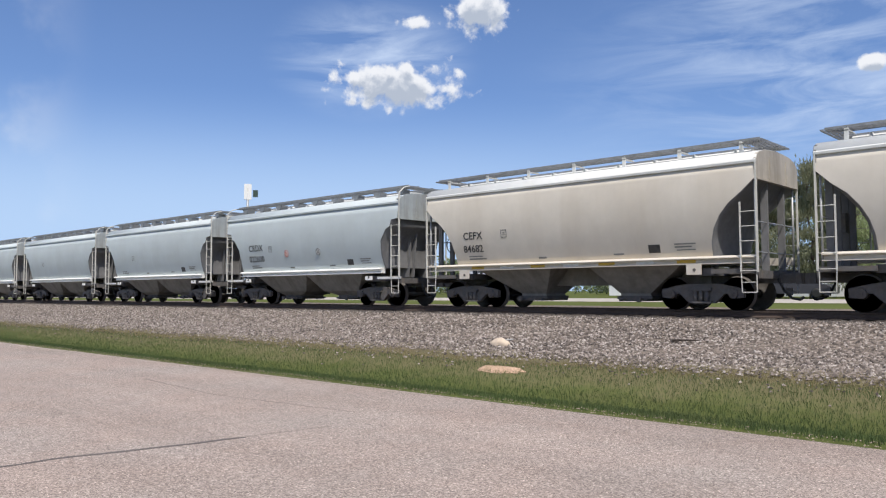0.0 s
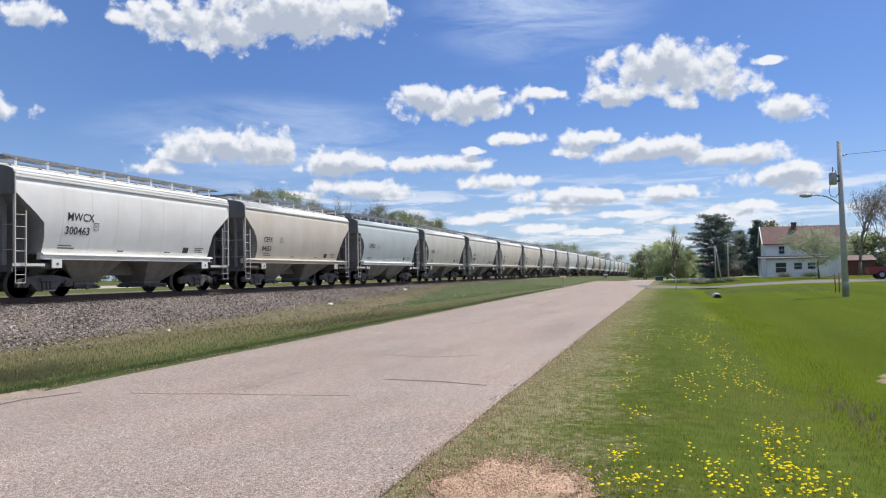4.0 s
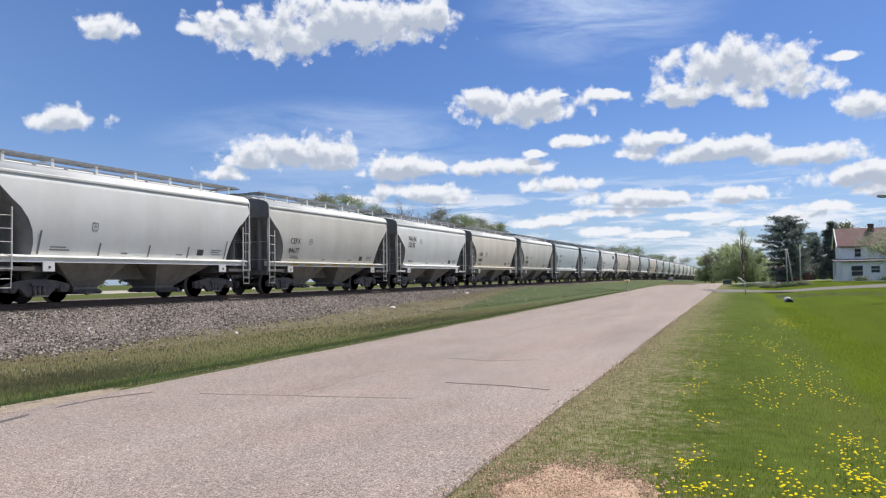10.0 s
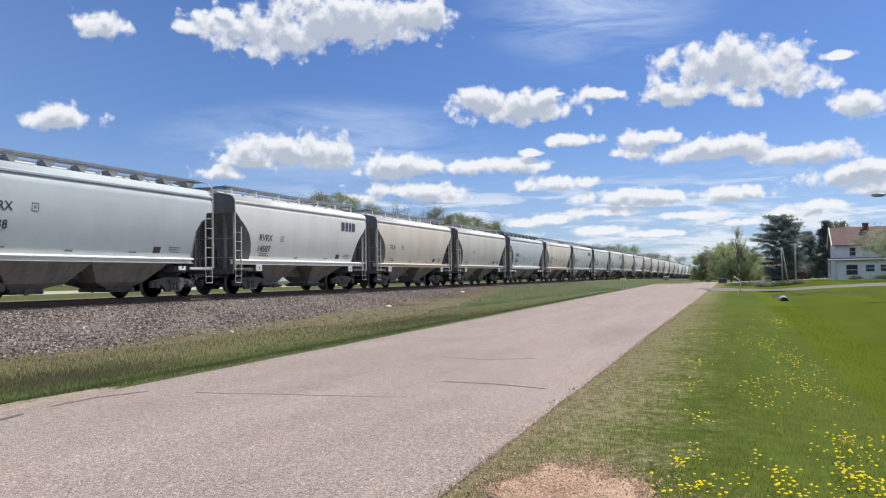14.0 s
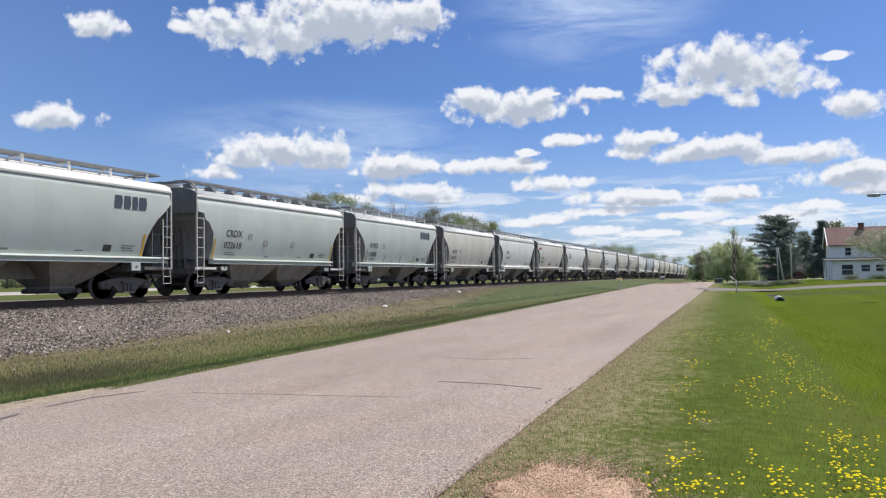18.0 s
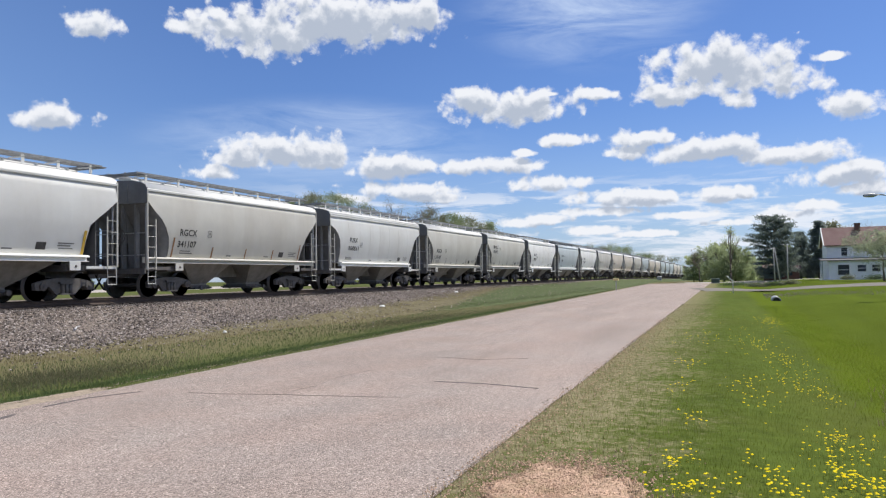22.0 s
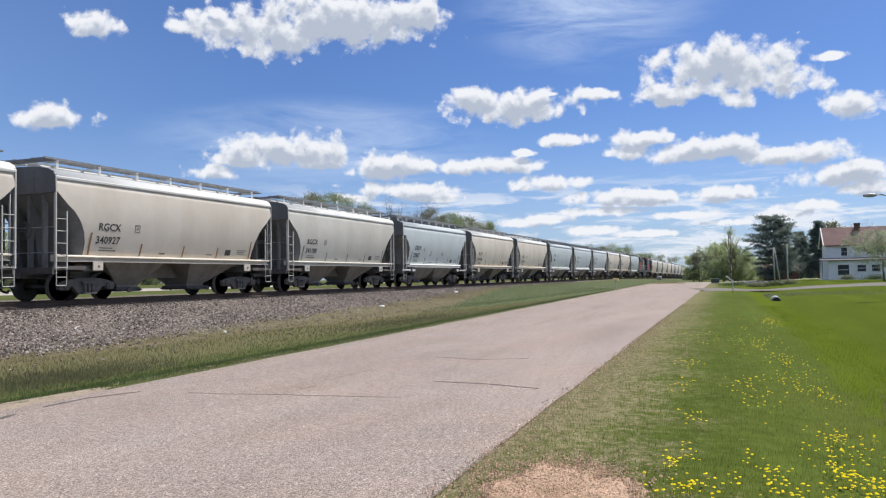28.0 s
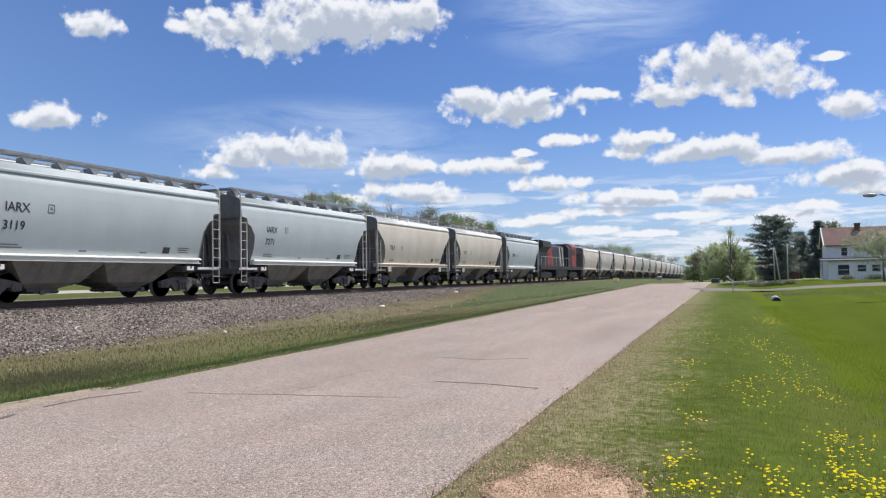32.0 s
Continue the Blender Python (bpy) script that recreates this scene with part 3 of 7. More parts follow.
bm = bmesh.new()
prof = [(13.2, 0.02), (13.6, 0.10), (14.4, 0.17), (15.4, 0.27), (16.6, 0.42), (18.2, 0.66), (19.3, 0.83), (20.6, 0.85), (21.5, 0.86), (22.4, 0.85), (23.7, 0.88), (25.0, 0.98), (27.5, 1.0)]
xs = list(range(-700, -90, 40)) + list(range(-90, 140, 2)) + list(range(140, 400, 10)) + list(range(400, 1300, 60))
row = [[bm.verts.new((x, max(y, min(far_edge(x), 16.2) + .5 + .12 * k), (z - drop(x) if k > 1 else (.5 * k * (z - drop(x)) + (1 - .5 * k) * (land(x, max(y, min(far_edge(x), 16.2) + .5)) - .06))) + (0.04 * noise.noise(Vector((x * 0.5, y, 0))) if -90 < x < 140 else 0))) for k, (y, z) in enumerate(prof)] for x in xs]
for p, q in zip(row[:-1], row[1:]):
    for j in range(len(prof) - 1):
        bm.faces.new((p[j], q[j], q[j + 1], p[j + 1])).smooth = True
tagged(part("ballast", bm, M_GRAVEL), "crushed stone ballast bed under the track", "ballast", kind="structure")

track = holder("railway_track", "single railway track of rusty rails on wooden ties", "railway track")
track["kind"] = "structure"
for s in (-1, 1):
    bm = bmesh.new()
    xs = list(range(-700, 120, 60)) + list(range(120, 420, 15)) + list(range(420, 1300, 80))
    prof = [(-.07, -.17), (.07, -.17), (.07, -.155), (.012, -.13), (.012, -.045), (.036, -.035), (.036, 0), (-.036, 0), (-.036, -.035), (-.012, -.045), (-.012, -.13), (-.07, -.155)]
    y0 = TRACK_Y + s * 0.7525
    row = [[bm.verts.new((x, y0 + a, RAIL_Z + b - drop(x))) for a, b in prof] for x in xs]
    for p, q in zip(row[:-1], row[1:]):
        for j in range(len(prof)):
            bm.faces.new((p[j], q[j], q[(j + 1) % len(prof)], p[(j + 1) % len(prof)]))
    part("rail", bm, M_RAIL, track, "rusty steel rail with a polished head")
bm = bmesh.new()
box(bm, -0.115, 0.115, -1.3, 1.3, -0.09, 0.09)
tie = mesh_of("tie", bm, M_TIE)
for i in range(250):
    x = -62 + i * 0.53
    o = part("tie", tie, M_TIE, track)
    o.matrix_basis = pose(x, TRACK_Y + random.uniform(-.04, .04), RAIL_Z - 0.26 - drop(x), 0, 0, random.uniform(-1.5, 1.5))

# ---- the train ----
HALF = 5.88             # half the length of a car over its corner posts
# side outline at an end of the body, from the eave down: along the car, above the rail
ENDS = {
    "round": ((5.86, 3.88), (5.86, 3.46), (5.50, 3.12), (5.16, 2.86), (4.90, 2.55), (4.72, 2.22), (4.62, 1.85), (4.60, 1.45)),
    "straight": ((5.86, 3.88), (5.86, 3.34), (5.60, 3.14), (5.28, 2.90), (4.96, 2.66), (4.72, 2.46), (4.62, 1.95), (4.60, 1.45)),
    "stepped": ((5.86, 3.88), (5.82, 3.30), (5.48, 3.26), (5.40, 3.02), (5.18, 2.92), (4.86, 2.50), (4.80, 1.95), (4.86, 1.45)),
    "ribbed": ((5.86, 3.88), (5.84, 3.38), (5.42, 3.20), (5.10, 2.96), (4.86, 2.62), (4.74, 2.25), (4.68, 1.85), (4.66, 1.45)),
}


def side_y(z):
    return 1.575 - (z - 3.1) ** 2 / 9.0


MESH = {}


def cached(key, build, material):
    if key not in MESH:
        bm = bmesh.new()
        build(bm)
        MESH[key] = mesh_of(key[0], bm, material)
    return MESH[key]


def build_shell(kind):
    out = ENDS[kind]

    def build(bm):
        zs = []
        for (xa, za), (xb, zb) in zip(out[:-1], out[1:]):
            for q in (0, 0.5):
                zs.append((xa + (xb - xa) * q, za + (zb - za) * q))
        zs.append(out[-1])
        nx = 12
        rows = {}
        for s in (-1, 1):
            rows[s] = [[bm.verts.new((-x + 2 * x * i / nx, s * side_y(z), z)) for i in range(nx + 1)] for x, z in zs]
            for a, b in zip(rows[s][:-1], rows[s][1:]):
                for i in range(nx):
                    bm.faces.new((a[i], a[i + 1], b[i + 1], b[i])).smooth = True
        bm.faces.new([rows[-1][-1][i] for i in range(nx + 1)] + [rows[1][-1][i] for i in range(nx, -1, -1)])
        bm.faces.new([rows[-1][0][i] for i in range(nx + 1)] + [rows[1][0][i] for i in range(nx, -1, -1)])
    return build


RIM = {"round": .40, "straight": .34, "stepped": .58, "ribbed": .44}


def build_end_sheet(kind, slim=False, shut=False):
    """The slope sheet of the end to +x: it follows the side's outline and bulges towards the middle of the car."""
    def build(bm):
        rows = []
        for k, (x, z) in enumerate(ENDS[kind][1:]):
            w = side_y(z)
            bulge = (.30 if slim else RIM[kind]) * min(1.0, k / 2.0)
            row = [bm.verts.new((x - .04, -w + .012, z))]
            for q in (-1, -.9, -.7, -.4, 0, .4, .7, .9, 1):
                row.append(bm.verts.new((min(5.86, x + .006 + bulge * (1 - abs(q) ** (2.2 if slim else 6))), (w - .012) * q, z)))
            row.append(bm.verts.new((x - .04, w - .012, z)))
            rows.append(row)
        for a, b in zip(rows[:-1], rows[1:]):
            for i in range(len(a) - 1):
                bm.faces.new((a[i], b[i], b[i + 1], a[i + 1])).smooth = 0 < i < len(a) - 2
        if shut:
            # added dark plate that blocks the view through below the slope
            box(bm, 5.20, 5.23, -1.25, 1.25, 1.06, 2.92)
        if not slim:
            for y in (-.36, .36):
                prism(bm, [(4.6, 1.1), (5.5, 1.1), (5.74, 3.4), (5.3, 3.0), (4.95, 2.6), (4.75, 2.2)], y - .015, y + .015)
        if kind == "stepped":
            # braced bulkhead under the slope
            prism(bm, [(4.9, 1.1), (5.45, 1.1), (5.62, 3.2), (5.2, 2.9)], -.62, -.56)
            prism(bm, [(4.9, 1.1), (5.45, 1.1), (5.62, 3.2), (5.2, 2.9)], .56, .62)
    return build


def build_end_panel(kind):
    """The upright sheet above the slope, and its lower lip."""
    def build(bm):
        z0 = ENDS[kind][1][1] - .04
        prism(bm, [(-1.555, z0), (1.555, z0), (1.53, 3.82), (1.545, 3.94), (1.46, 4.09), (1.27, 4.18), (.9, 4.26), (0, 4.31), (-.9, 4.26), (-1.27, 4.18), (-1.46, 4.09), (-1.545, 3.94), (-1.53, 3.82)], 5.84, 5.912, "x")
        box(bm, 5.9, 5.93, -1.50, 1.50, z0, z0 + .05)
        for y in (-.62, .62):
            box(bm, 5.9, 5.935, y - .04, y + .04, z0, 4.1)
    return build


def build_roof(kind):
    def build(bm):
        prof = [(1.48, 3.86), (1.555, 3.865), (1.56, 3.925), (1.535, 3.955), (1.47, 4.08), (1.28, 4.18), (0.9, 4.26), (0.45, 4.30), (0, 4.31)]
        if kind == "fluted":
            prof = [(1.48, 3.84), (1.57, 3.85), (1.57, 3.895), (1.53, 3.91), (1.53, 3.945), (1.55, 3.96), (1.545, 4.0), (1.51, 4.015), (1.505, 4.05), (1.52, 4.065), (1.48, 4.11), (1.28, 4.18), (0.9, 4.26), (0.45, 4.30), (0, 4.31)]
        full = prof + [(-a, b) for a, b in prof[-2::-1]]
        n = len(full)
        a = [bm.verts.new((-5.9, y, z)) for y, z in full]
        b = [bm.verts.new((5.9, y, z)) for y, z in full]
        for i in range(n - 1):
            f = bm.faces.new((a[i], a[i + 1], b[i + 1], b[i]))
            f.smooth = 2 < i < n - 4 and kind != "fluted"
        bm.faces.new((a[0], b[0], b[-1], a[-1]))
        bm.faces.new(a)
        bm.faces.new(b[::-1])
    return build


def build_sill(x1):
    def build(bm):
        prism(bm, [(-.20, 1.26), (.05, 1.26), (.05, 1.28), (-.05, 1.285), (-.05, 1.40), (.085, 1.405), (.085, 1.425), (.02, 1.475), (-.20, 1.475)], -x1, x1, "x")
    return build


def build_wide_bay(bm):
    """A deeper discharge hopper that all but meets its neighbour."""
    vs = []
    for (x0, x1), z, w in (((-1.84, 1.65), 1.47, 1.34), ((-1.84, 1.65), 1.20, 1.30), ((-1.25, .95), .58, .85), ((-.6, .6), .40, .60)):
        vs.append([bm.verts.new(p) for p in ((x0, -w, z), (x1, -w, z), (x1, w, z), (x0, w, z))])
    for a, b in zip(vs[:-1], vs[1:]):
        for i in range(4):
            bm.faces.new((a[i], a[(i + 1) % 4], b[(i + 1) % 4], b[i]))
    bm.faces.new(vs[0])
    bm.faces.new(vs[-1][::-1])


def build_bay(bm):
    """One discharge hopper, hanging from the body; x across its middle."""
    vs = []
    for (x0, x1), z, w in (((-1.15, 1.75), 1.47, 1.30), ((-1.15, 1.75), 1.24, 1.25), ((-.5, .5), .47, .55), ((-.5, .5), .40, .55)):
        vs.append([bm.verts.new(p) for p in ((x0, -w, z), (x1, -w, z), (x1, w, z), (x0, w, z))])
    for a, b in zip(vs[:-1], vs[1:]):
        for i in range(4):
            bm.faces.new((a[i], a[(i + 1) % 4], b[(i + 1) % 4], b[i]))
    bm.faces.new(vs[0])
    bm.faces.new(vs[-1][::-1])


def build_gate(bm):
    box(bm, -.58, .58, -.62, .62, .30, .40)
    box(bm, -.46, .46, -.75, .75, .24, .31)
    rod(bm, (.30, -.95, .30), (.30, .95, .30), .035)
    rod(bm, (-.30, -.95, .30), (-.30, .95, .30), .035)
    for s in (-1, 1):
        lathe(bm, [(.09, s * .90), (.09, s * .97)], 8, "y", (.30, 0, .30))


def build_ladder(kind):
    def build(bm):
        # seen from outside: outer stile, inner stile, rungs, and the step below the sill
        high, low = {"round": (3.86, 2.86), "straight": (4.0, 2.80), "stepped": (4.25, 3.12), "ribbed": (3.95, 2.95)}[kind]
        base = 1.02 if kind in ("round",) else 1.08
        box(bm, -.022, .022, -.03, .03, base, high)
        box(bm, .415, .45, -.02, .02, base, low)
        z = base + .04
        while z < low:
            rod(bm, (0, -.02, z), (.43, -.02, z), .011, 5)
            z += .385
        if kind == "stepped":
            z = low + .2
            while z < high - .1:
                rod(bm, (0, -.02, z), (.40, .12, z), .014, 5)
                z += .36
            pipe(bm, [(0, 0, high), (0, .25, high + .22), (0, .55, high + .30)], .024, 5)
        # stirrup
        pipe(bm, [(.03, 0, base), (.03, 0, .50), (.41, 0, .50), (.43, 0, base)], .014, 5)
        rod(bm, (.03, 0, .76), (.42, 0, .76), .012, 5)
    return build


def build_board(bm):
    """Roof walkway of steel grating on one side of the hatches."""
    for y in (-.26, -.13, 0, .13, .26):
        box(bm, -5.75, 5.75, y - .012, y + .012, -.045, 0)
    for i in range(47):
        x = -5.75 + i * 11.5 / 46
        box(bm, x - .012, x + .012, -.26, .26, -.03, -.005)
    box(bm, -5.8, 5.8, -.28, -.265, -.06, .012)
    box(bm, -5.8, 5.8, .265, .28, -.06, .012)


def build_crosswalk(bm):
    for i in range(5):
        x = -.24 + .12 * i
        box(bm, x - .015, x + .015, -1.05, 1.05, -.045, 0)
    for i in range(11):
        y = -1.05 + .21 * i
        box(bm, -.26, .26, y - .012, y + .012, -.03, -.005)


def build_bracket(kind):
    def build(bm):
        if kind == "stepped":
            prism(bm, [(-.02, 4.23), (.02, 4.23), (.02, 4.5), (-.02, 4.5)], -.86, -.40)
            prism(bm, [(-.26, 4.48), (.26, 4.48), (0, 4.20)], -.92, -.895)
        else:
            box(bm, -.055, .055, -.95, -.925, 4.20, 4.57)
            box(bm, -.05, .05, -.95, -.40, 4.47, 4.50)
    return build


def build_hatch(bm):
    prism(bm, [(-.32, 4.26), (-.32, 4.38), (-.22, 4.44), (.22, 4.44), (.32, 4.38), (.32, 4.26)], -5.35, 5.35, "x")
    for i in range(9):
        x = -4.9 + i * 1.225
        box(bm, x - .03, x + .03, -.36, .36, 4.36, 4.46)


def build_post(bm):
    """A channel-shaped upright under the end panel."""
    box(bm, -.09, .09, -.012, .012, .98, 3.42)
    for x in (-.09, .078):
        box(bm, x, x + .012, .012, .07, .98, 3.42)


def build_end_rail(bm):
    """Grab rails across the end platform, the end to +x."""
    for z in (1.55, 2.35):
        rod(bm, (5.80, -1.40, z), (5.80, 1.40, z), .016, 5)
    for y in (-1.40, 1.40):
        rod(bm, (5.80, y, 1.05), (5.80, y, 3.46), .032, 6)


def build_end_sill(bm):
    """The platform and centre sill at one end, the end to +x."""
    box(bm, 4.1, 5.92, -.22, .22, .74, 1.02)
    box(bm, 5.50, 5.92, -1.42, 1.42, .98, 1.06)
    box(bm, 5.86, 5.93, -1.45, 1.45, .86, 1.06)
    prism(bm, [(3.9, -1.35), (3.9, 1.35), (4.65, 1.35), (4.65, -1.35)], .95, 1.15, "z")
    for s in (-1, 1):
        box(bm, 4.6, 5.9, s * 1.42 - .03, s * 1.42 + .03, 1.0, 1.12)
    box(bm, 4.62, 5.5, -.5, .5, 1.0, 1.04)


def build_centre(bm):
    box(bm, -4.1, 4.1, -.26, .26, .72, 1.46)


def build_coupler(bm):
    box(bm, 5.9, 6.42, -.11, .11, .74, .98)
    prism(bm, [(6.36, -.20), (6.52, -.24), (6.60, -.10), (6.55, .02), (6.62, .16), (6.48, .24), (6.34, .18)], .72, 1.0, "z")
    prism(bm, [(6.05, .40), (6.20, .42), (6.20, .60), (6.05, .62)], -.05, .05)


def build_hose(bm):
    pts = [(6.0, -.45, .85), (6.15, -.48, .55), (6.35, -.46, .34), (6.55, -.42, .30), (6.62, -.38, .38)]
    pipe(bm, pts, .035, 6)


def build_pad(bm):
    v = [(-.21, 1.27), (-.21, .98), (.21, .98), (.21, 1.27)]
    prism(bm, v, -1.50, -1.46)


def build_end_step(bm):
    """The edge of the end platform outside the sill, on the side to -y at the end to +x."""
    box(bm, 4.62, 5.90, -1.47, -1.44, 1.03, 1.12)


def build_low_pad(bm):
    prism(bm, [(-.19, 1.15), (-.19, 1.0), (.19, 1.0), (.19, 1.15)], -1.50, -1.46)


def build_hole(bm):
    lathe(bm, [(.045, -1.515), (.045, -1.50)], 8, "y", (.02, 0, 1.11))


def build_brake(bm):
    """Hand brake wheel with its gear box, on the end to -x."""
    box(bm, -5.75, -5.55, -.35, -.05, 2.0, 2.5)
    n = 14
    for i in range(n):
        a, b = 2 * math.pi * i / n, 2 * math.pi * (i + 1) / n
        rod(bm, (-5.86, -.2 + .28 * math.cos(a), 2.25 + .28 * math.sin(a)), (-5.86, -.2 + .28 * math.cos(b), 2.25 + .28 * math.sin(b)), .016, 4)
    for a in (0, 2.1, 4.2):
        rod(bm, (-5.84, -.2, 2.25), (-5.86, -.2 + .28 * math.cos(a), 2.25 + .28 * math.sin(a)), .014, 4)
    rod(bm, (-5.6, -.2, 2.25), (-5.86, -.2, 2.25), .04, 6)


def build_frame(bm):
    """A cast side frame with its spring nest, on the side to -y, at y = 0."""
    out = [(-1.16, .36), (-1.18, .58), (-.86, .66), (-.52, .72), (-.30, .74), (.30, .74), (.52, .72), (.86, .66), (1.18, .58), (1.16, .36), (.98, .34), (.92, .46), (.64, .46), (.36, .20), (-.36, .20), (-.64, .46), (-.92, .46), (-.98, .34)]
    prism(bm, out, -.07, .07)
    for x in (-.16, 0, .16):
        lathe(bm, [(.062, .24), (.062, .54)], 8, "z", (x, -.10, 0))
    box(bm, -.30, .30, -.17, .10, .54, .62)
    box(bm, -.30, .30, -.17, .08, .20, .25)


def build_bearing(bm):
    lathe(bm, [(.12, -.14), (.13, -.10), (.13, .06)], 10, "y")
    lathe(bm, [(.05, -.16), (.05, -.14)], 6, "y")


def build_bolster(bm):
    box(bm, -.16, .16, -.95, .95, .50, .74)
    lathe(bm, [(.26, .72), (.26, .80)], 12, "z")
    for x in (-.42, .42):
        box(bm, x - .04, x + .04, -.78, .78, .30, .42)


def build_wheelset(bm):
    R = .457
    for s in (-1, 1):
        y = s * .7525
        lathe(bm, [(R * .985, y + s * .065), (R, y - s * .03), (R + .028, y - s * .045), (R + .028, y - s * .07), (R - .07, y - s * .07), (.16, y - s * .035), (.11, y - s * .09), (.11, y + s * .08), (.16, y + s * .035), (R - .07, y + s * .065), (R * .985, y + s * .065)], 24, "y")
        for k in range(4):
            a = k * math.pi / 2
            rod(bm, (.27 * math.cos(a), y + s * .045, .27 * math.sin(a)), (.27 * math.cos(a), y + s * .062, .27 * math.sin(a)), .03, 6)
    rod(bm, (0, -.98, 0), (0, .98, 0), .08, 10)


WHEELSETS, SLOTS = [], {}


def add_truck(car, x, keyed):
    t = part("truck", cached(("truck_bolster",), build_bolster, M_TRUCK), None, car, "grimy cast steel truck")
    t.matrix_basis = pose(x, 0, 0)
    for s in (-1, 1):
        f = part("side_frame", cached(("side_frame",), build_frame, M_TRUCK), None, t)
        f.matrix_basis = pose(0, s * 1.0, 0, 0, 0, 0 if s < 0 else 180)
        for q in (-.89, .89) if keyed and s < 0 else ():
            b = part("bearing_cap", cached(("bearing_cap",), build_bearing, M_WHEEL), None, t)
            b.matrix_basis = pose(q, s * 1.0, .457, 0, 0, 0 if s < 0 else 180)
    for q in (-.89, .89):
        w = part("wheelset", cached(("wheelset",), build_wheelset, M_WHEEL), None, t, "steel wheels on an axle")
        w.matrix_basis = pose(q, 0, .457)
        WHEELSETS.append((w, q, keyed))


def on_side(ob, x, z, h=0.3):
    """Lay a flat mesh of height h on the near side sheet at x along the car and z above the rail."""
    ya, yb = side_y(z), side_y(z + h)
    lean = math.degrees(math.atan2(ya - yb, h))
    ob.matrix_basis = pose(x, -ya - .005 - h * h / 34, z, 90 - lean, 0, 0)


def patch(w, h, key="patch"):
    def build(bm):
        box(bm, 0, w, 0, h, -.002, .002)
    return cached((key, w, h), build, M_STENCIL)


def build_data_box(bm):
    for q in ((0, .24, 0, .022), (0, .24, .238, .26), (0, .02, .022, .238), (.22, .24, .022, .238), (.07, .17, .10, .12), (.07, .17, .15, .17)):
        box(bm, *q, -.002, .002)


def build_ring(bm):
    n = 16
    for i in range(n):
        a, b = 2 * math.pi * i / n, 2 * math.pi * (i + 1) / n
        prism(bm, [(.15 * math.cos(a), .15 * math.sin(a)), (.15 * math.cos(b), .15 * math.sin(b)), (.125 * math.cos(b), .125 * math.sin(b)), (.125 * math.cos(a), .125 * math.sin(a))], .003, .008, "z")
    for s in (-1, 1):
        prism(bm, [(-.10, s * -.115), (-.115, s * -.10), (.10, s * .115), (.115, s * .10)], .003, .008, "z")


def build_disc(bm):
    lathe(bm, [(.15, -.002), (.15, .002)], 16, "z")


CAR_NAMES = {"cream": "cream", "tan": "beige", "grey": "dusty grey", "white": "white", "blue": "pale blue-grey", "green": "greenish grey", "pale": "light grey"}
TRAIN = []
TURNED = {"diesel_locomotive": 180}


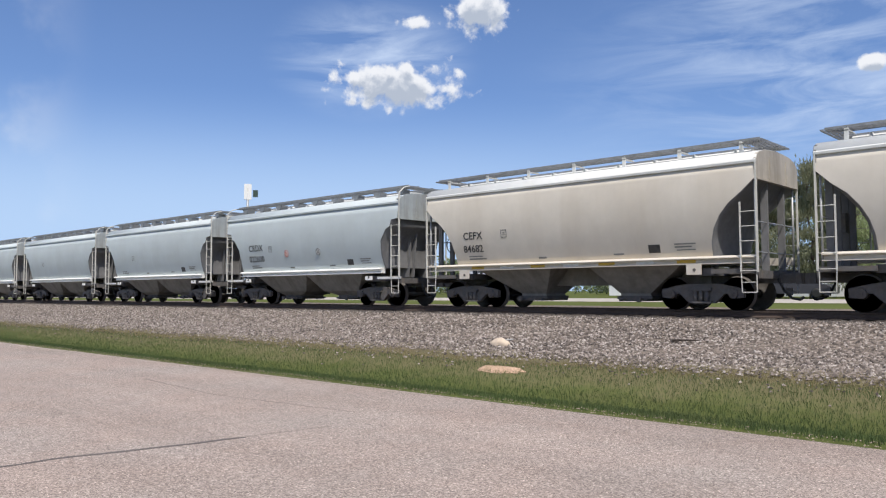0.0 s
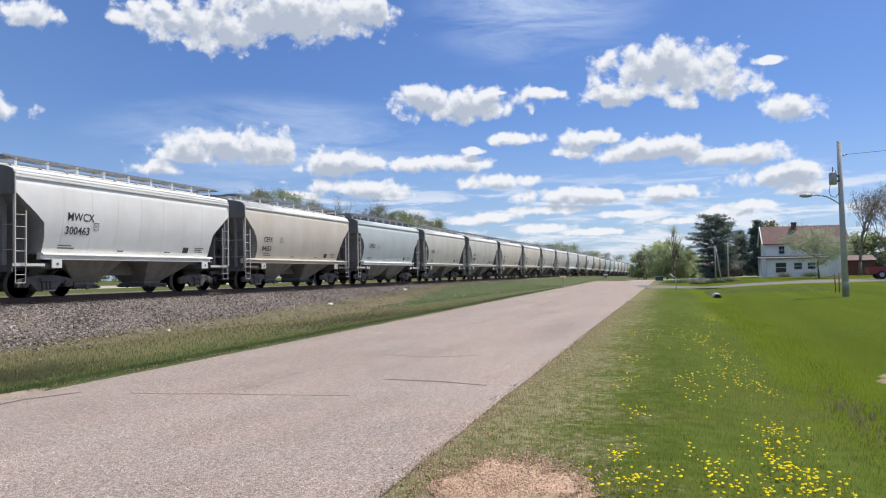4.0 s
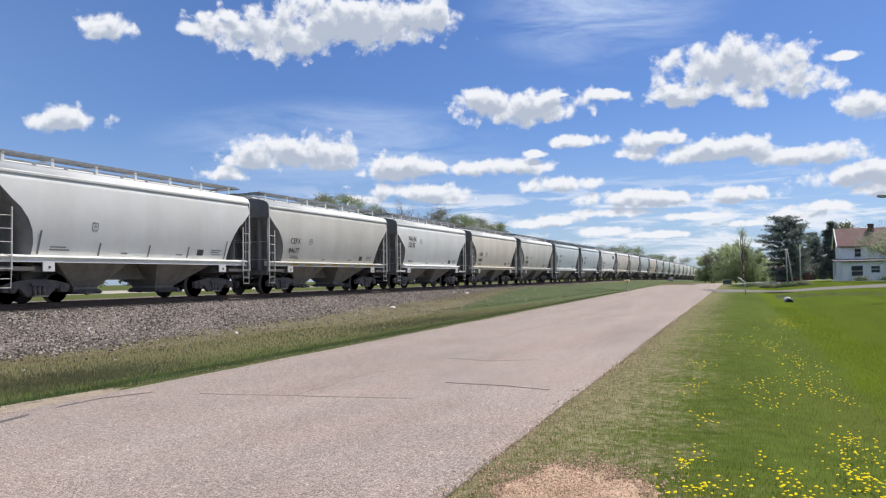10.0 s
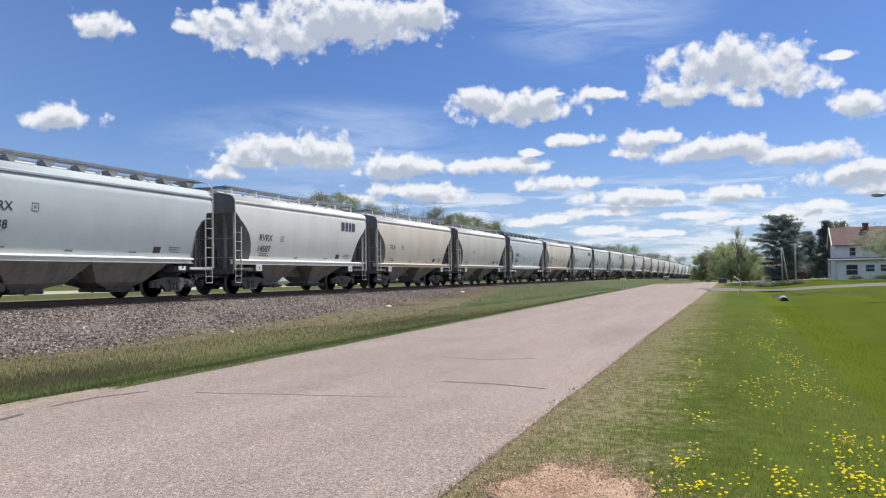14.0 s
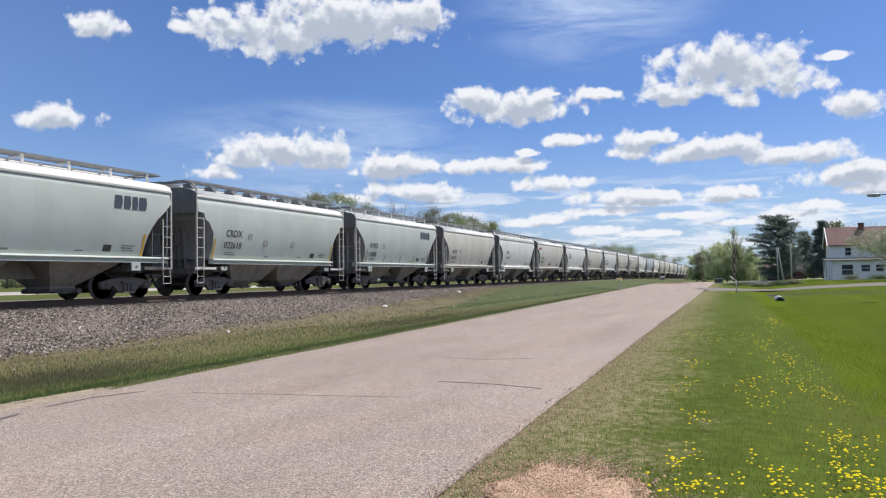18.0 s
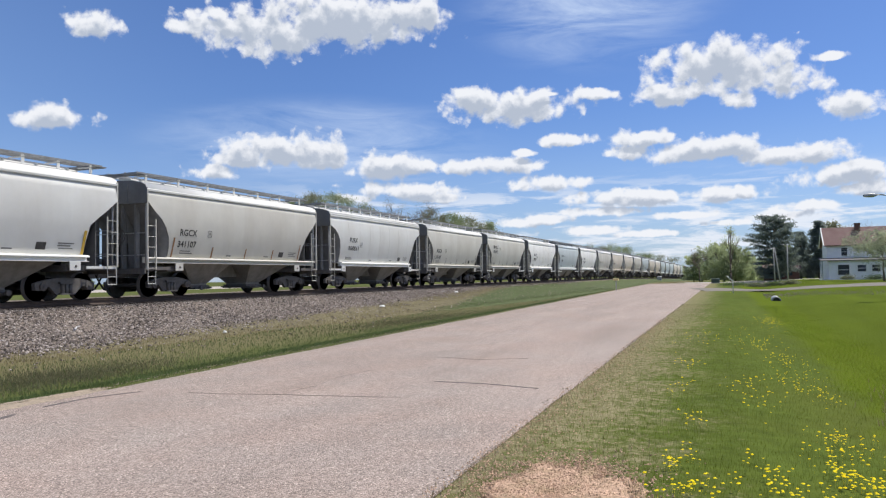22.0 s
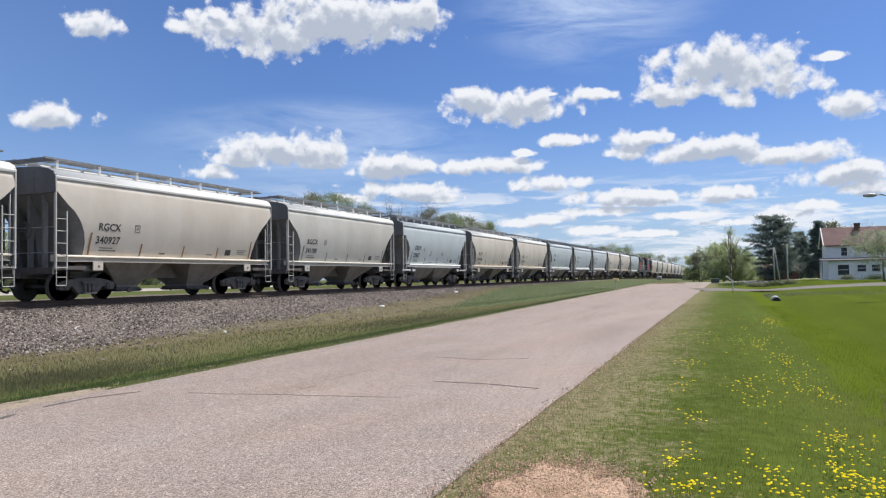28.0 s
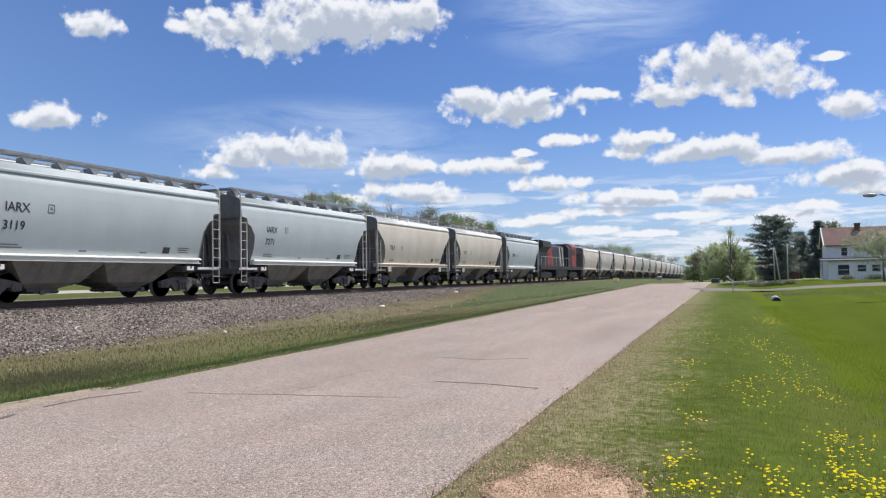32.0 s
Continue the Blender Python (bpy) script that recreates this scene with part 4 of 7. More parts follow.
def hopper(slot, kind, color, mark="", number="", size=.27, big=False, rings=False, seams=False, emblem=0, tabs=None, striped=False, sprayed=False, shift=0.0):
    """A two-bay covered hopper car in the train's place `slot`."""
    pm = PAINTS[color]
    text = "%s two-bay covered hopper car with dark trucks" % CAR_NAMES[color]
    if sprayed:
        text = "cream covered hopper car sprayed with teal and white graffiti"
    elif rings:
        text = "%s covered hopper car with two round crossed marks" % CAR_NAMES[color]
    elif emblem:
        text = "%s covered hopper car with a dark emblem below the eave" % CAR_NAMES[color]
    elif striped:
        text = "%s covered hopper car with a yellow-dashed side sill" % CAR_NAMES[color]
    elif kind == "stepped":
        text = "%s covered hopper car with tall end ladders" % CAR_NAMES[color]
    car = holder("covered_hopper_car", text, "hopper car", "cars of the freight train")
    near = -2 <= slot <= 55
    axle = 4.42 if kind == "ribbed" else 4.14
    part("body", cached(("body", kind), build_shell(kind), pm), pm, car)
    roof_kind = "fluted" if seams or kind == "ribbed" else "plain"
    part("roof", cached(("roof", roof_kind), build_roof(roof_kind), pm), pm if color in ("blue", "white") else PAINTS["pale"], car)
    x1 = {"round": 5.80, "straight": 4.72, "stepped": 4.80, "ribbed": 4.55}[kind]
    for s in (-1, 1):
        o = part("side_sill", cached(("side_sill", x1), build_sill(x1), pm), PAINTS["white"] if color in ("white", "blue", "pale") else pm, car)
        o.matrix_basis = pose(0, s * 1.42, 0, 0, 0, 0 if s > 0 else 180)
    for s in (-1, 1):
        o = part("hopper_bay", cached(("hopper_bay", kind == "stepped"), build_wide_bay if kind == "stepped" else build_bay, M_BAY), M_BAY, car, "grimy discharge hopper with underbody shade painted in")
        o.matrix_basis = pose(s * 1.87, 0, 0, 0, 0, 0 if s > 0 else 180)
        part("outlet_gate", cached(("outlet_gate",), build_gate, M_TRUCK), None, o, "dark steel outlet gate")
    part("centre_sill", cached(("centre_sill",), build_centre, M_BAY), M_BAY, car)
    for s in (-1, 1):
        turn = 0 if s > 0 else 180
        # slope sheet colour already holds the shade of its underside
        o = part("end_sheet", cached(("end_sheet", kind, slot in (0, 1), slot > 3), build_end_sheet(kind, slot in (0, 1), slot > 3), M_END), None, car, "end slope sheet with shade painted in")
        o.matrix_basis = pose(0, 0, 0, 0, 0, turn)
        o = part("end_sill", cached(("end_sill",), build_end_sill, M_TRUCK), M_TRUCK, car)
        o.matrix_basis = pose(0, 0, 0, 0, 0, turn)
        # the -x panel gets a shaded copy of the paint, +x a lighter one
        o = part("end_panel", cached(("end_panel", kind), build_end_panel(kind), M_ENDTOP), M_ENDTOP if s < 0 else PAINTS_DULL[color], car, "end panel, shade painted in at the -x end")
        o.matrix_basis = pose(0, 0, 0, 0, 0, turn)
        if near and kind != "stepped":
            o = part("end_rail", cached(("end_rail",), build_end_rail, M_GALV), None, car, "thin grab rails across the end platform")
            o.matrix_basis = pose(0, 0, 0, 0, 0, turn)
        o = part("coupler", cached(("coupler",), build_coupler, M_TRUCK), None, car)
        o.matrix_basis = pose(0, 0, 0, 0, 0, turn)
        o = part("air_hose", cached(("air_hose",), build_hose, M_HOSE), None, car, "hanging black rubber air hose")
        o.matrix_basis = pose(0, 0, 0, 0, 0, turn)
        o = part("crosswalk", cached(("crosswalk",), build_crosswalk, M_BOARD), None, car)
        o.matrix_basis = pose(s * 5.62, 0, 4.56)
        for q in (-1, 1):
            if kind != "stepped":
                for y in (.62,) if s > 0 or not near else (.34, .95):
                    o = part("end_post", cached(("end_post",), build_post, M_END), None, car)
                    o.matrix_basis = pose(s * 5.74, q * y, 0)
            lad = part("ladder", cached(("ladder", kind), build_ladder(kind), pm), PAINTS["grey"], car)
            if s * q > 0:
                lad.matrix_basis = pose(s * HALF, q * 1.53, 0, 0, 0, 180 if q > 0 else 0)
            else:
                lad.matrix_basis = Matrix.Translation((s * HALF, q * 1.53, 0)) @ Matrix.Diagonal((-s, 1, 1, 1)) if s > 0 else pose(s * HALF, q * 1.53, 0)
            o = part("bolster_pad", cached(("bolster_pad", kind == "stepped"), build_low_pad if kind == "stepped" else build_pad, pm), PAINTS["white"] if color in ("white", "blue") else pm, car)
            o.matrix_basis = pose(s * axle, 0, 0, 0, 0, 0 if q < 0 else 180)
            if near and q < 0 and kind != "round":
                e = part("end_step", cached(("end_step",), build_end_step, pm), PAINTS["pale"], car, "pale edge of the end platform")
                e.matrix_basis = pose(0, 0, 0) if s > 0 else pose(-10.52, 0, 0)
            if near and q < 0:
                part("jacking_hole", cached(("jacking_hole",), build_hole, M_TRUCK), None, o)
    for s in (-1, 1):
        o = part("running_board", cached(("running_board",), build_board, M_BOARD), None, car, "steel grating walkway")
        o.matrix_basis = pose(0, s * .67, 4.60)
    nb = 9 if seams or kind != "round" else 7
    for i in range(nb):
        x = -5.3 + 10.6 * i / (nb - 1)
        for s in (-1, 1) if near else (1,):
            o = part("board_bracket", cached(("board_bracket", kind == "stepped"), build_bracket(kind), M_GALV), PAINTS["pale"] if kind != "stepped" else M_BOARD, car)
            o.matrix_basis = pose(x * s, 0, 0, 0, 0, 0 if s > 0 else 180)
    part("hatch_cover", cached(("hatch_cover",), build_hatch, pm), PAINTS["pale"], car)
    part("hand_brake", cached(("hand_brake",), build_brake, M_TRUCK), None, car)
    for s in (-1, 1):
        add_truck(car, s * (axle + .02), near)

    if seams or kind == "ribbed":
        ns = 7
        for i in range(ns):
            x = -3.9 + 7.8 * i / (ns - 1)

            def seam(bm):
                for k in range(10):
                    za, zb = 1.5 + k * .226, 1.5 + (k + 1) * .226
                    ya, yb = side_y(za), side_y(zb)
                    vs = [bm.verts.new(p) for p in ((-.012, -ya - .004, za), (.012, -ya - .004, za), (.012, -yb - .004, zb), (-.012, -yb - .004, zb), (-.012, -ya + .02, za), (.012, -ya + .02, za), (.012, -yb + .02, zb), (-.012, -yb + .02, zb))]
                    for f in ((0, 1, 2, 3), (0, 3, 7, 4), (1, 5, 6, 2)):
                        bm.faces.new([vs[j] for j in f])
            o = part("seam", cached(("seam",), seam, pm), pm, car)
            o.matrix_basis = pose(x, 0, 0)

    # lettering and small fittings on the side that is seen
    if mark:
        zt = (2.72 if kind == "stepped" else 2.95) if big else 2.56 if kind == "ribbed" else 2.40 if kind == "stepped" else 2.60 if kind == "straight" else 2.32
        x0 = -4.15 if kind == "round" else -3.75 if kind == "straight" else -3.78 if kind == "ribbed" else -4.05
        if big:
            x0 = -4.0 if kind == "stepped" else -4.3
        o = part("reporting_mark", letters(mark, size * 1.32), None, car, "black stencilled lettering")
        on_side(o, x0, zt)
        o = None if not number else part("car_number", letters(number, size * 1.32, 1.18 if kind == "ribbed" else 1.0), None, car, "black stencilled lettering")
        if o:
            on_side(o, x0 - (.03 if big else .05), zt - size * (1.85 if big and kind == "stepped" else 1.2 if big else 1.62))
    for x, z, w, h, m in () if not near else ((-4.0, 1.63, .75, .05, M_STENCIL), (-4.0, 1.72, .6, .04, M_STENCIL), (2.75, 1.62, .36, .24, M_MARK), (-1.1, 1.58, .3, .06, M_STENCIL),
                          (1.6, 1.60, .35, .05, M_STENCIL), (3.55, 1.82, .62, .04, M_STENCIL), (3.55, 1.74, .5, .04, M_STENCIL), (3.6, 1.66, .55, .03, M_STENCIL)):
        o = part("stencil_bar" if m is M_STENCIL else "data_panel", patch(w, h), m, car)
        on_side(o, x, z)
    zt_box = 2.32 if not big else 2.75 if kind == "stepped" else 2.85
    o = part("data_box", cached(("data_box",), build_data_box, M_STENCIL), None, car, "small stencilled square")
    on_side(o, -2.5, zt_box, .26)
    if rings:
        for x in (-1.2, 1.0):
            o = part("round_mark", cached(("round_mark",), build_disc, M_WHITE), None, car, "white disc with a dark cross")
            on_side(o, x, 2.22)
            part("cross", cached(("cross", x < 0 and slot < 0), build_ring, M_RED if x < 0 and slot < 0 else M_MARK), None, o)
    if tabs is not None:
        low = kind == "stepped"
        for x, z1 in ((-4.62, 2.3), (4.5, 2.3)) if tabs is M_YELLOW else ((-4.45, 2.25), (-2.1, 1.95), (.15, 1.95), (2.2, 1.95), (4.4, 2.25)):
            if tabs is M_YELLOW and kind == "ribbed":
                o = part("yellow_patch", patch(.38, .24), tabs, car, "worn yellow paint patch")
                on_side(o, -4.72 if x < 0 else 4.32, 1.52, .24)
                continue
            if tabs is M_YELLOW and low:
                x = x * 1.03
            o = part("side_stake", patch(.11 if tabs is M_YELLOW else .07, z1 - 1.5), tabs, car)
            on_side(o, x, 1.5, z1 - 1.5)
    if emblem:
        # a block emblem of four plain leaning shapes
        for k, (q, w) in enumerate(((0, .40), (.43, .36), (.82, .30), (1.13, .42))):
            def slab(bm, w=w, k=k):
                prism(bm, [(0, 0), (w * .8, 0), (w, .24), (w * .95, .46), (w * .15, .46), (.02, .22)], -.002, .002, "z")
            o = part("emblem_block", cached(("emblem_block", k), slab, M_EMBLEM), None, car, "dark blue-black emblem shape")
            on_side(o, 3.05 + q, 3.10, .46)
        if color == "white":
            bm = bmesh.new()
            r_ = random.Random(8)
            for k in range(9):
                x = 1.9 + k * .11
                pipe(bm, [(x, .22 + r_.uniform(0, .1), 0), (x + .05, .5 + r_.uniform(-.1, .12), 0), (x + .10, .26 + r_.uniform(-.1, .1), 0)], .012, 4)
            o = part("scribble", bm, M_SPRAYK, car, "black sprayed scribble")
            on_side(o, 0, 1.5, .8)
    if striped:
        for k in range(7):
            o = part("sill_stripe", patch(.55, .09), M_YELLOW if k % 2 == 0 or striped > 1 else M_WHITE, car)
            o.matrix_basis = pose(-3.9 + k * 1.25, -1.376, 1.30, 90, 0, 0)
    if sprayed:
        spray(car)
    if slot == 35:
        # faded red scrawls
        r_ = random.Random(3)
        for x0, z0 in ((-5.3, 3.2), (-.9, 1.62)):
            bm = bmesh.new()
            for k in range(6):
                x = k * .16
                pipe(bm, [(x, r_.uniform(0, .1), 0), (x + .07, .3 + r_.uniform(-.08, .08), 0), (x + .15, r_.uniform(.02, .14), 0)], .009, 4)
            o = part("scrawl", bm, M_RED, car, "faded red sprayed scrawl")
            on_side(o, x0, z0, .35)
    TRAIN.append((car, slot, shift))
    return car


def spray(car):
    """Graffiti: a teal band and clouds, black letter forms with white rims, a tag."""
    rnd = random.Random(5)

    def blob(pts, m, d):
        bm = bmesh.new()
        prism(bm, pts, -.002, .002, "z")
        o = part("spray_shape", bm, m, car)
        on_side(o, 0, 1.48, .95)
        o.matrix_basis = o.matrix_basis @ pose(0, 0, .004 * d)

    o = part("spray_band", patch(8.9, .135), M_TEAL, car)
    o.matrix_basis = pose(-4.5, -1.512, 1.285, 90, 0, 0)
    for k in range(13):
        x = -2.4 + k * .36 + rnd.uniform(-.08, .08)
        bm = bmesh.new()
        w = rnd.uniform(.08, .2)
        prism(bm, [(x, .01), (x + w, .01), (x + w + .12, .12), (x + .12, .12)], -.002, .002, "z")
        o = part("spray_slash", bm, M_SPRAYW if k % 2 else M_SPRAYK, car)
        o.matrix_basis = pose(0, -1.519, 1.285, 90, 0, 0)
    for x, w, h in ((-3.1, .7, .40), (-2.75, .75, .62), (-2.3, .6, .75), (1.75, .9, .55), (2.2, .9, .66), (2.7, .7, .45), (-1.6, 1.2, .5), (.2, 1.4, .45)):
        n = 22
        pts = []
        for k in range(n):
            a = 2 * math.pi * k / n
            q = 1 + .16 * noise.noise(Vector((math.cos(a) * 2 + x, math.sin(a) * 2, 1)))
            pts.append((x + w * (.5 + .55 * math.cos(a) * q), max(0.0, h * (.45 + .55 * math.sin(a) * q))))
        blob(pts, M_TEAL, 1)
    forms = (((0, 1), (.40, .84), (.62, .02), (.25, 0)),
             ((0, 0), (.22, .96), (.62, 1), (.80, .62), (.98, .58), (.88, .02), (.62, 0), (.55, .3), (.36, .3), (.3, 0)),
             ((0, .02), (.30, .95), (.66, .98), (.58, .66), (1.0, .5), (.80, .36), (1.05, .02), (.72, 0), (.52, .3), (.36, 0)),
             ((0, 0), (.20, .96), (.64, 1), (.78, .60), (.96, .62), (.92, .02), (.64, 0), (.56, .3), (.36, .3), (.3, 0)),
             ((.1, .0), (.2, .5), (.0, .8), (.25, 1.02), (.62, .98), (.78, .68), (1.05, .66), (1.05, .48), (.70, .45), (.55, .3), (.75, 0)))
    for (x, w), form in zip(((-2.20, .72), (-1.58, .98), (-.68, 1.0), (.22, .98), (1.14, .92)), forms):
        h = 1.02
        cx, cy = sum(q[0] for q in form) / len(form), sum(q[1] for q in form) / len(form)
        rim = [(x + w * (cx + (u - cx) * 1.42 + .08), max(.0, h * (cy + (v - cy) * 1.26 + .04))) for u, v in form]
        blob(rim, M_SPRAYW, 2)
        blob([(x + w * (cx + (u - cx) * .96), h * v + .015) for u, v in form], M_SPRAYK, 3)
        blob([(x + w * (cx - .10), h * .62), (x + w * (cx + .02), h * .60), (x + w * (cx + .06), h * .86), (x + w * (cx - .05), h * .88)], M_SPRAYG, 4)
    for x in (-1.35, -.15, 1.15):
        blob([(x, .10), (x + .34, .10), (x + .36, .20), (x + .02, .20)], M_YELLOW, 4)
    for x in (-4.1, 3.9):
        blob([(x, .12), (x + .38, .10), (x + .40, .28), (x + .03, .30)], M_YELLOW, 1)
    # scrawled lines too rough to read
    for x0, x1 in ((-4.3, -3.35), (-3.2, -2.6), (1.75, 2.35), (2.45, 3.1)):
        x = x0
        while x < x1:
            w = rnd.uniform(.04, .09)
            o = part("scrawl_bar", patch(round(w, 2), .07), M_SPRAYW, car)
            o.matrix_basis = pose(x, -1.519, 1.31 + rnd.uniform(0, .02), 90, 0, 0)
            x += w + .05
    o = part("sprayed_tag", letters("TKO", .56), None, car, "black sprayed tag")
    on_side(o, 2.62, 2.20, .4)
    o.matrix_basis = o.matrix_basis @ pose(0, 0, 0, 0, 0, -22)


# place in the train: shape of the ends, colour, lettering
R, S, C, B = "round", "straight", "stepped", "ribbed"
for n in range(-9, -3):
    hopper(n, C, "blue")
hopper(-3, C, "blue")
hopper(-2, C, "blue")
hopper(-1, C, "blue", "CRDX", "022600", .30, rings=True)
hopper(0, R, "tan", "CEFX", "84682", .27, striped=1)
hopper(1, R, "tan", "CEFX", "84685", .27, striped=1)
hopper(2, S, "white", "NAHX", "32754", .32, big=True, tabs=M_RUST)
hopper(3, R, "tan", "TILX", "341024", .27, tabs=M_RUST)
hopper(4, B, "cream", "CBFX", "315550", .27, sprayed=True)
hopper(5, B, "cream", "CBFX", "315541", .27, tabs=M_YELLOW)
hopper(6, C, "blue", "CRDX", "22825", .30, rings=True)
hopper(7, R, "white", "GACX", "29626", .27, emblem=1)
hopper(8, R, "grey", "TILX", "", .27)
hopper(9, S, "white", "MWCX", "300463", .29, seams=True)
hopper(10, R, "tan", "CEFX", "84653", .27)
hopper(11, C, "blue", "CRDX", "", .30)
hopper(12, R, "grey", "CEFX", "", .27)
hopper(13, R, "grey", "RGCX", "341506", .27, tabs=M_RUST)
hopper(14, R, "tan", "TILX", "341221", .27)
hopper(15, R, "tan", "CEFX", "84665", .27, striped=1)
hopper(16, R, "grey", "TILX", "340899", .27)
hopper(17, R, "grey", "TILX", "341124", .27)
hopper(18, R, "pale", "", "", .27, tabs=M_STENCIL)
hopper(19, R, "grey", "CEFX", "84677", .27, striped=2)
hopper(20, S, "pale", "NAHX", "32535", .32, big=True)
hopper(21, R, "tan", "CEFX", "84660", .27, striped=1)
hopper(22, R, "grey", "TILX", "340855", .27, tabs=M_RUST)
hopper(23, C, "blue", "IARX", "3237", .29, big=True)
hopper(24, C, "blue", "IARX", "3138", .29, big=True)
hopper(25, R, "pale", "RVRX", "14587", .30, emblem=1)
hopper(26, R, "tan", "TILX", "", .27)
hopper(27, R, "grey", "", "", .27)
hopper(28, C, "blue", "CRDX", "22650", .30, rings=True, tabs=M_YELLOW)
hopper(29, R, "tan", "CRDX", "21723", .27, rings=True, tabs=M_STENCIL)
hopper(30, R, "green", "RVRX", "", .30, emblem=1, tabs=M_YELLOW)
hopper(31, C, "green", "CRDX", "022618", .30, rings=True, tabs=M_YELLOW)
hopper(32, R, "green", "RVRX", "14588", .30, emblem=1, tabs=M_RUST)
hopper(33, R, "grey", "RGCX", "341357", .27, tabs=M_STENCIL)
hopper(34, B, "pale", "CBFX", "315444", .27)
hopper(35, R, "grey", "RGCX", "341182", .27)
hopper(36, S, "pale", "CEFX", "311002", .30, big=True, tabs=M_YELLOW)
hopper(37, R, "grey", "RGCX", "341107", .27, tabs=M_RUST)
hopper(38, B, "pale", "FURX", "808861", .27)
hopper(39, R, "grey", "RGCX", "341401", .27, tabs=M_STENCIL)
hopper(40, S, "grey", "MWCX", "301843", .32, big=True, tabs=M_STENCIL)
hopper(41, S, "white", "MCEX", "330355", .27, seams=True)
hopper(42, C, "blue", "IARX", "3146", .29, big=True)
hopper(43, S, "white", "MCEX", "330967", .27, seams=True)
hopper(44, R, "grey", "RGCX", "", .27)
hopper(45, R, "tan", "TILX", "", .27, tabs=M_RUST)
hopper(46, R, "tan", "RGCX", "340927", .27, tabs=M_RUST)
hopper(47, R, "grey", "RGCX", "341189", .27, tabs=M_STENCIL)
hopper(48, C, "blue", "CRDX", "22857", .30, rings=True, tabs=M_STENCIL)
hopper(49, R, "tan", "RGCX", "341196", .27, tabs=M_RUST)
hopper(50, R, "tan", "TILX", "341249", .27)
hopper(51, C, "blue", "IARX", "3185", .29, big=True)
hopper(52, C, "blue", "IARX", "3119", .29, big=True)
hopper(53, C, "blue", "IARX", "3271", .29, big=True)
hopper(54, R, "tan", "TILX", "", .27)
hopper(55, R, "tan", "TILX", "", .27)
hopper(56, C, "blue", "CRDX", "", .30)
LOCO_SHIFT = 9.5
rnd = random.Random(11)
for n in range(58, 84):
    k = rnd.choice((R, R, R, C, S)) if n > 63 else R
    hopper(n, k, "blue" if k == C else rnd.choice(("tan", "grey", "pale", "tan", "grey")), shift=LOCO_SHIFT)


def motions():
    """The whole train rolls along the track towards -x; the wheels turn while they pass near."""
    for car, slot, shift in TRAIN:
        SLOTS[car] = (slot, shift)
        rows = []
        for t in range(0, 33):
            x = slot * PITCH + PITCH / 2 + shift - travel(t)
            rows.append((t, pose(x, TRACK_Y, RAIL_Z - drop(x), 0, 0, TURNED.get(car.name, 0))))
        walk(car, rows)
    for w, q, keyed in WHEELSETS:
        if not keyed:
            continue
        car = w.parent.parent
        slot, shift = SLOTS[car]
        x0 = slot * PITCH + PITCH / 2 + shift + w.parent.matrix_basis.translation.x + q
        ts = [f / FPS for f in range(0, 32 * FPS + 1)]
        spin = [t for t in ts if -24 < x0 - travel(t) < 42]
        rows = [] if spin and spin[0] == 0 else [(0, pose(q, 0, .457))]
        for t in spin:
            a = -math.degrees((travel(t) - travel(spin[0])) / .457)
            rows.append((t, pose(q, 0, .457, 0, a, 0)))
        if not spin:
            continue
        if spin[-1] < 32:
            rows.append((32, rows[-1][1]))
        walk(w, rows)


# ---- the locomotive inside the train ----
M_LBLACK = paint("locomotive_black", (0.025, 0.025, 0.027), 0.45, var=0.2, dirt=(0.07, 0.06, 0.05), dscale=2)
M_LRED = paint("locomotive_red", (0.27, 0.035, 0.025), 0.45, var=0.12, dirt=(0.25, 0.06, 0.04), dscale=2)
M_GLASS = paint("dark_glass", (0.02, 0.025, 0.03), 0.08, var=0.05)


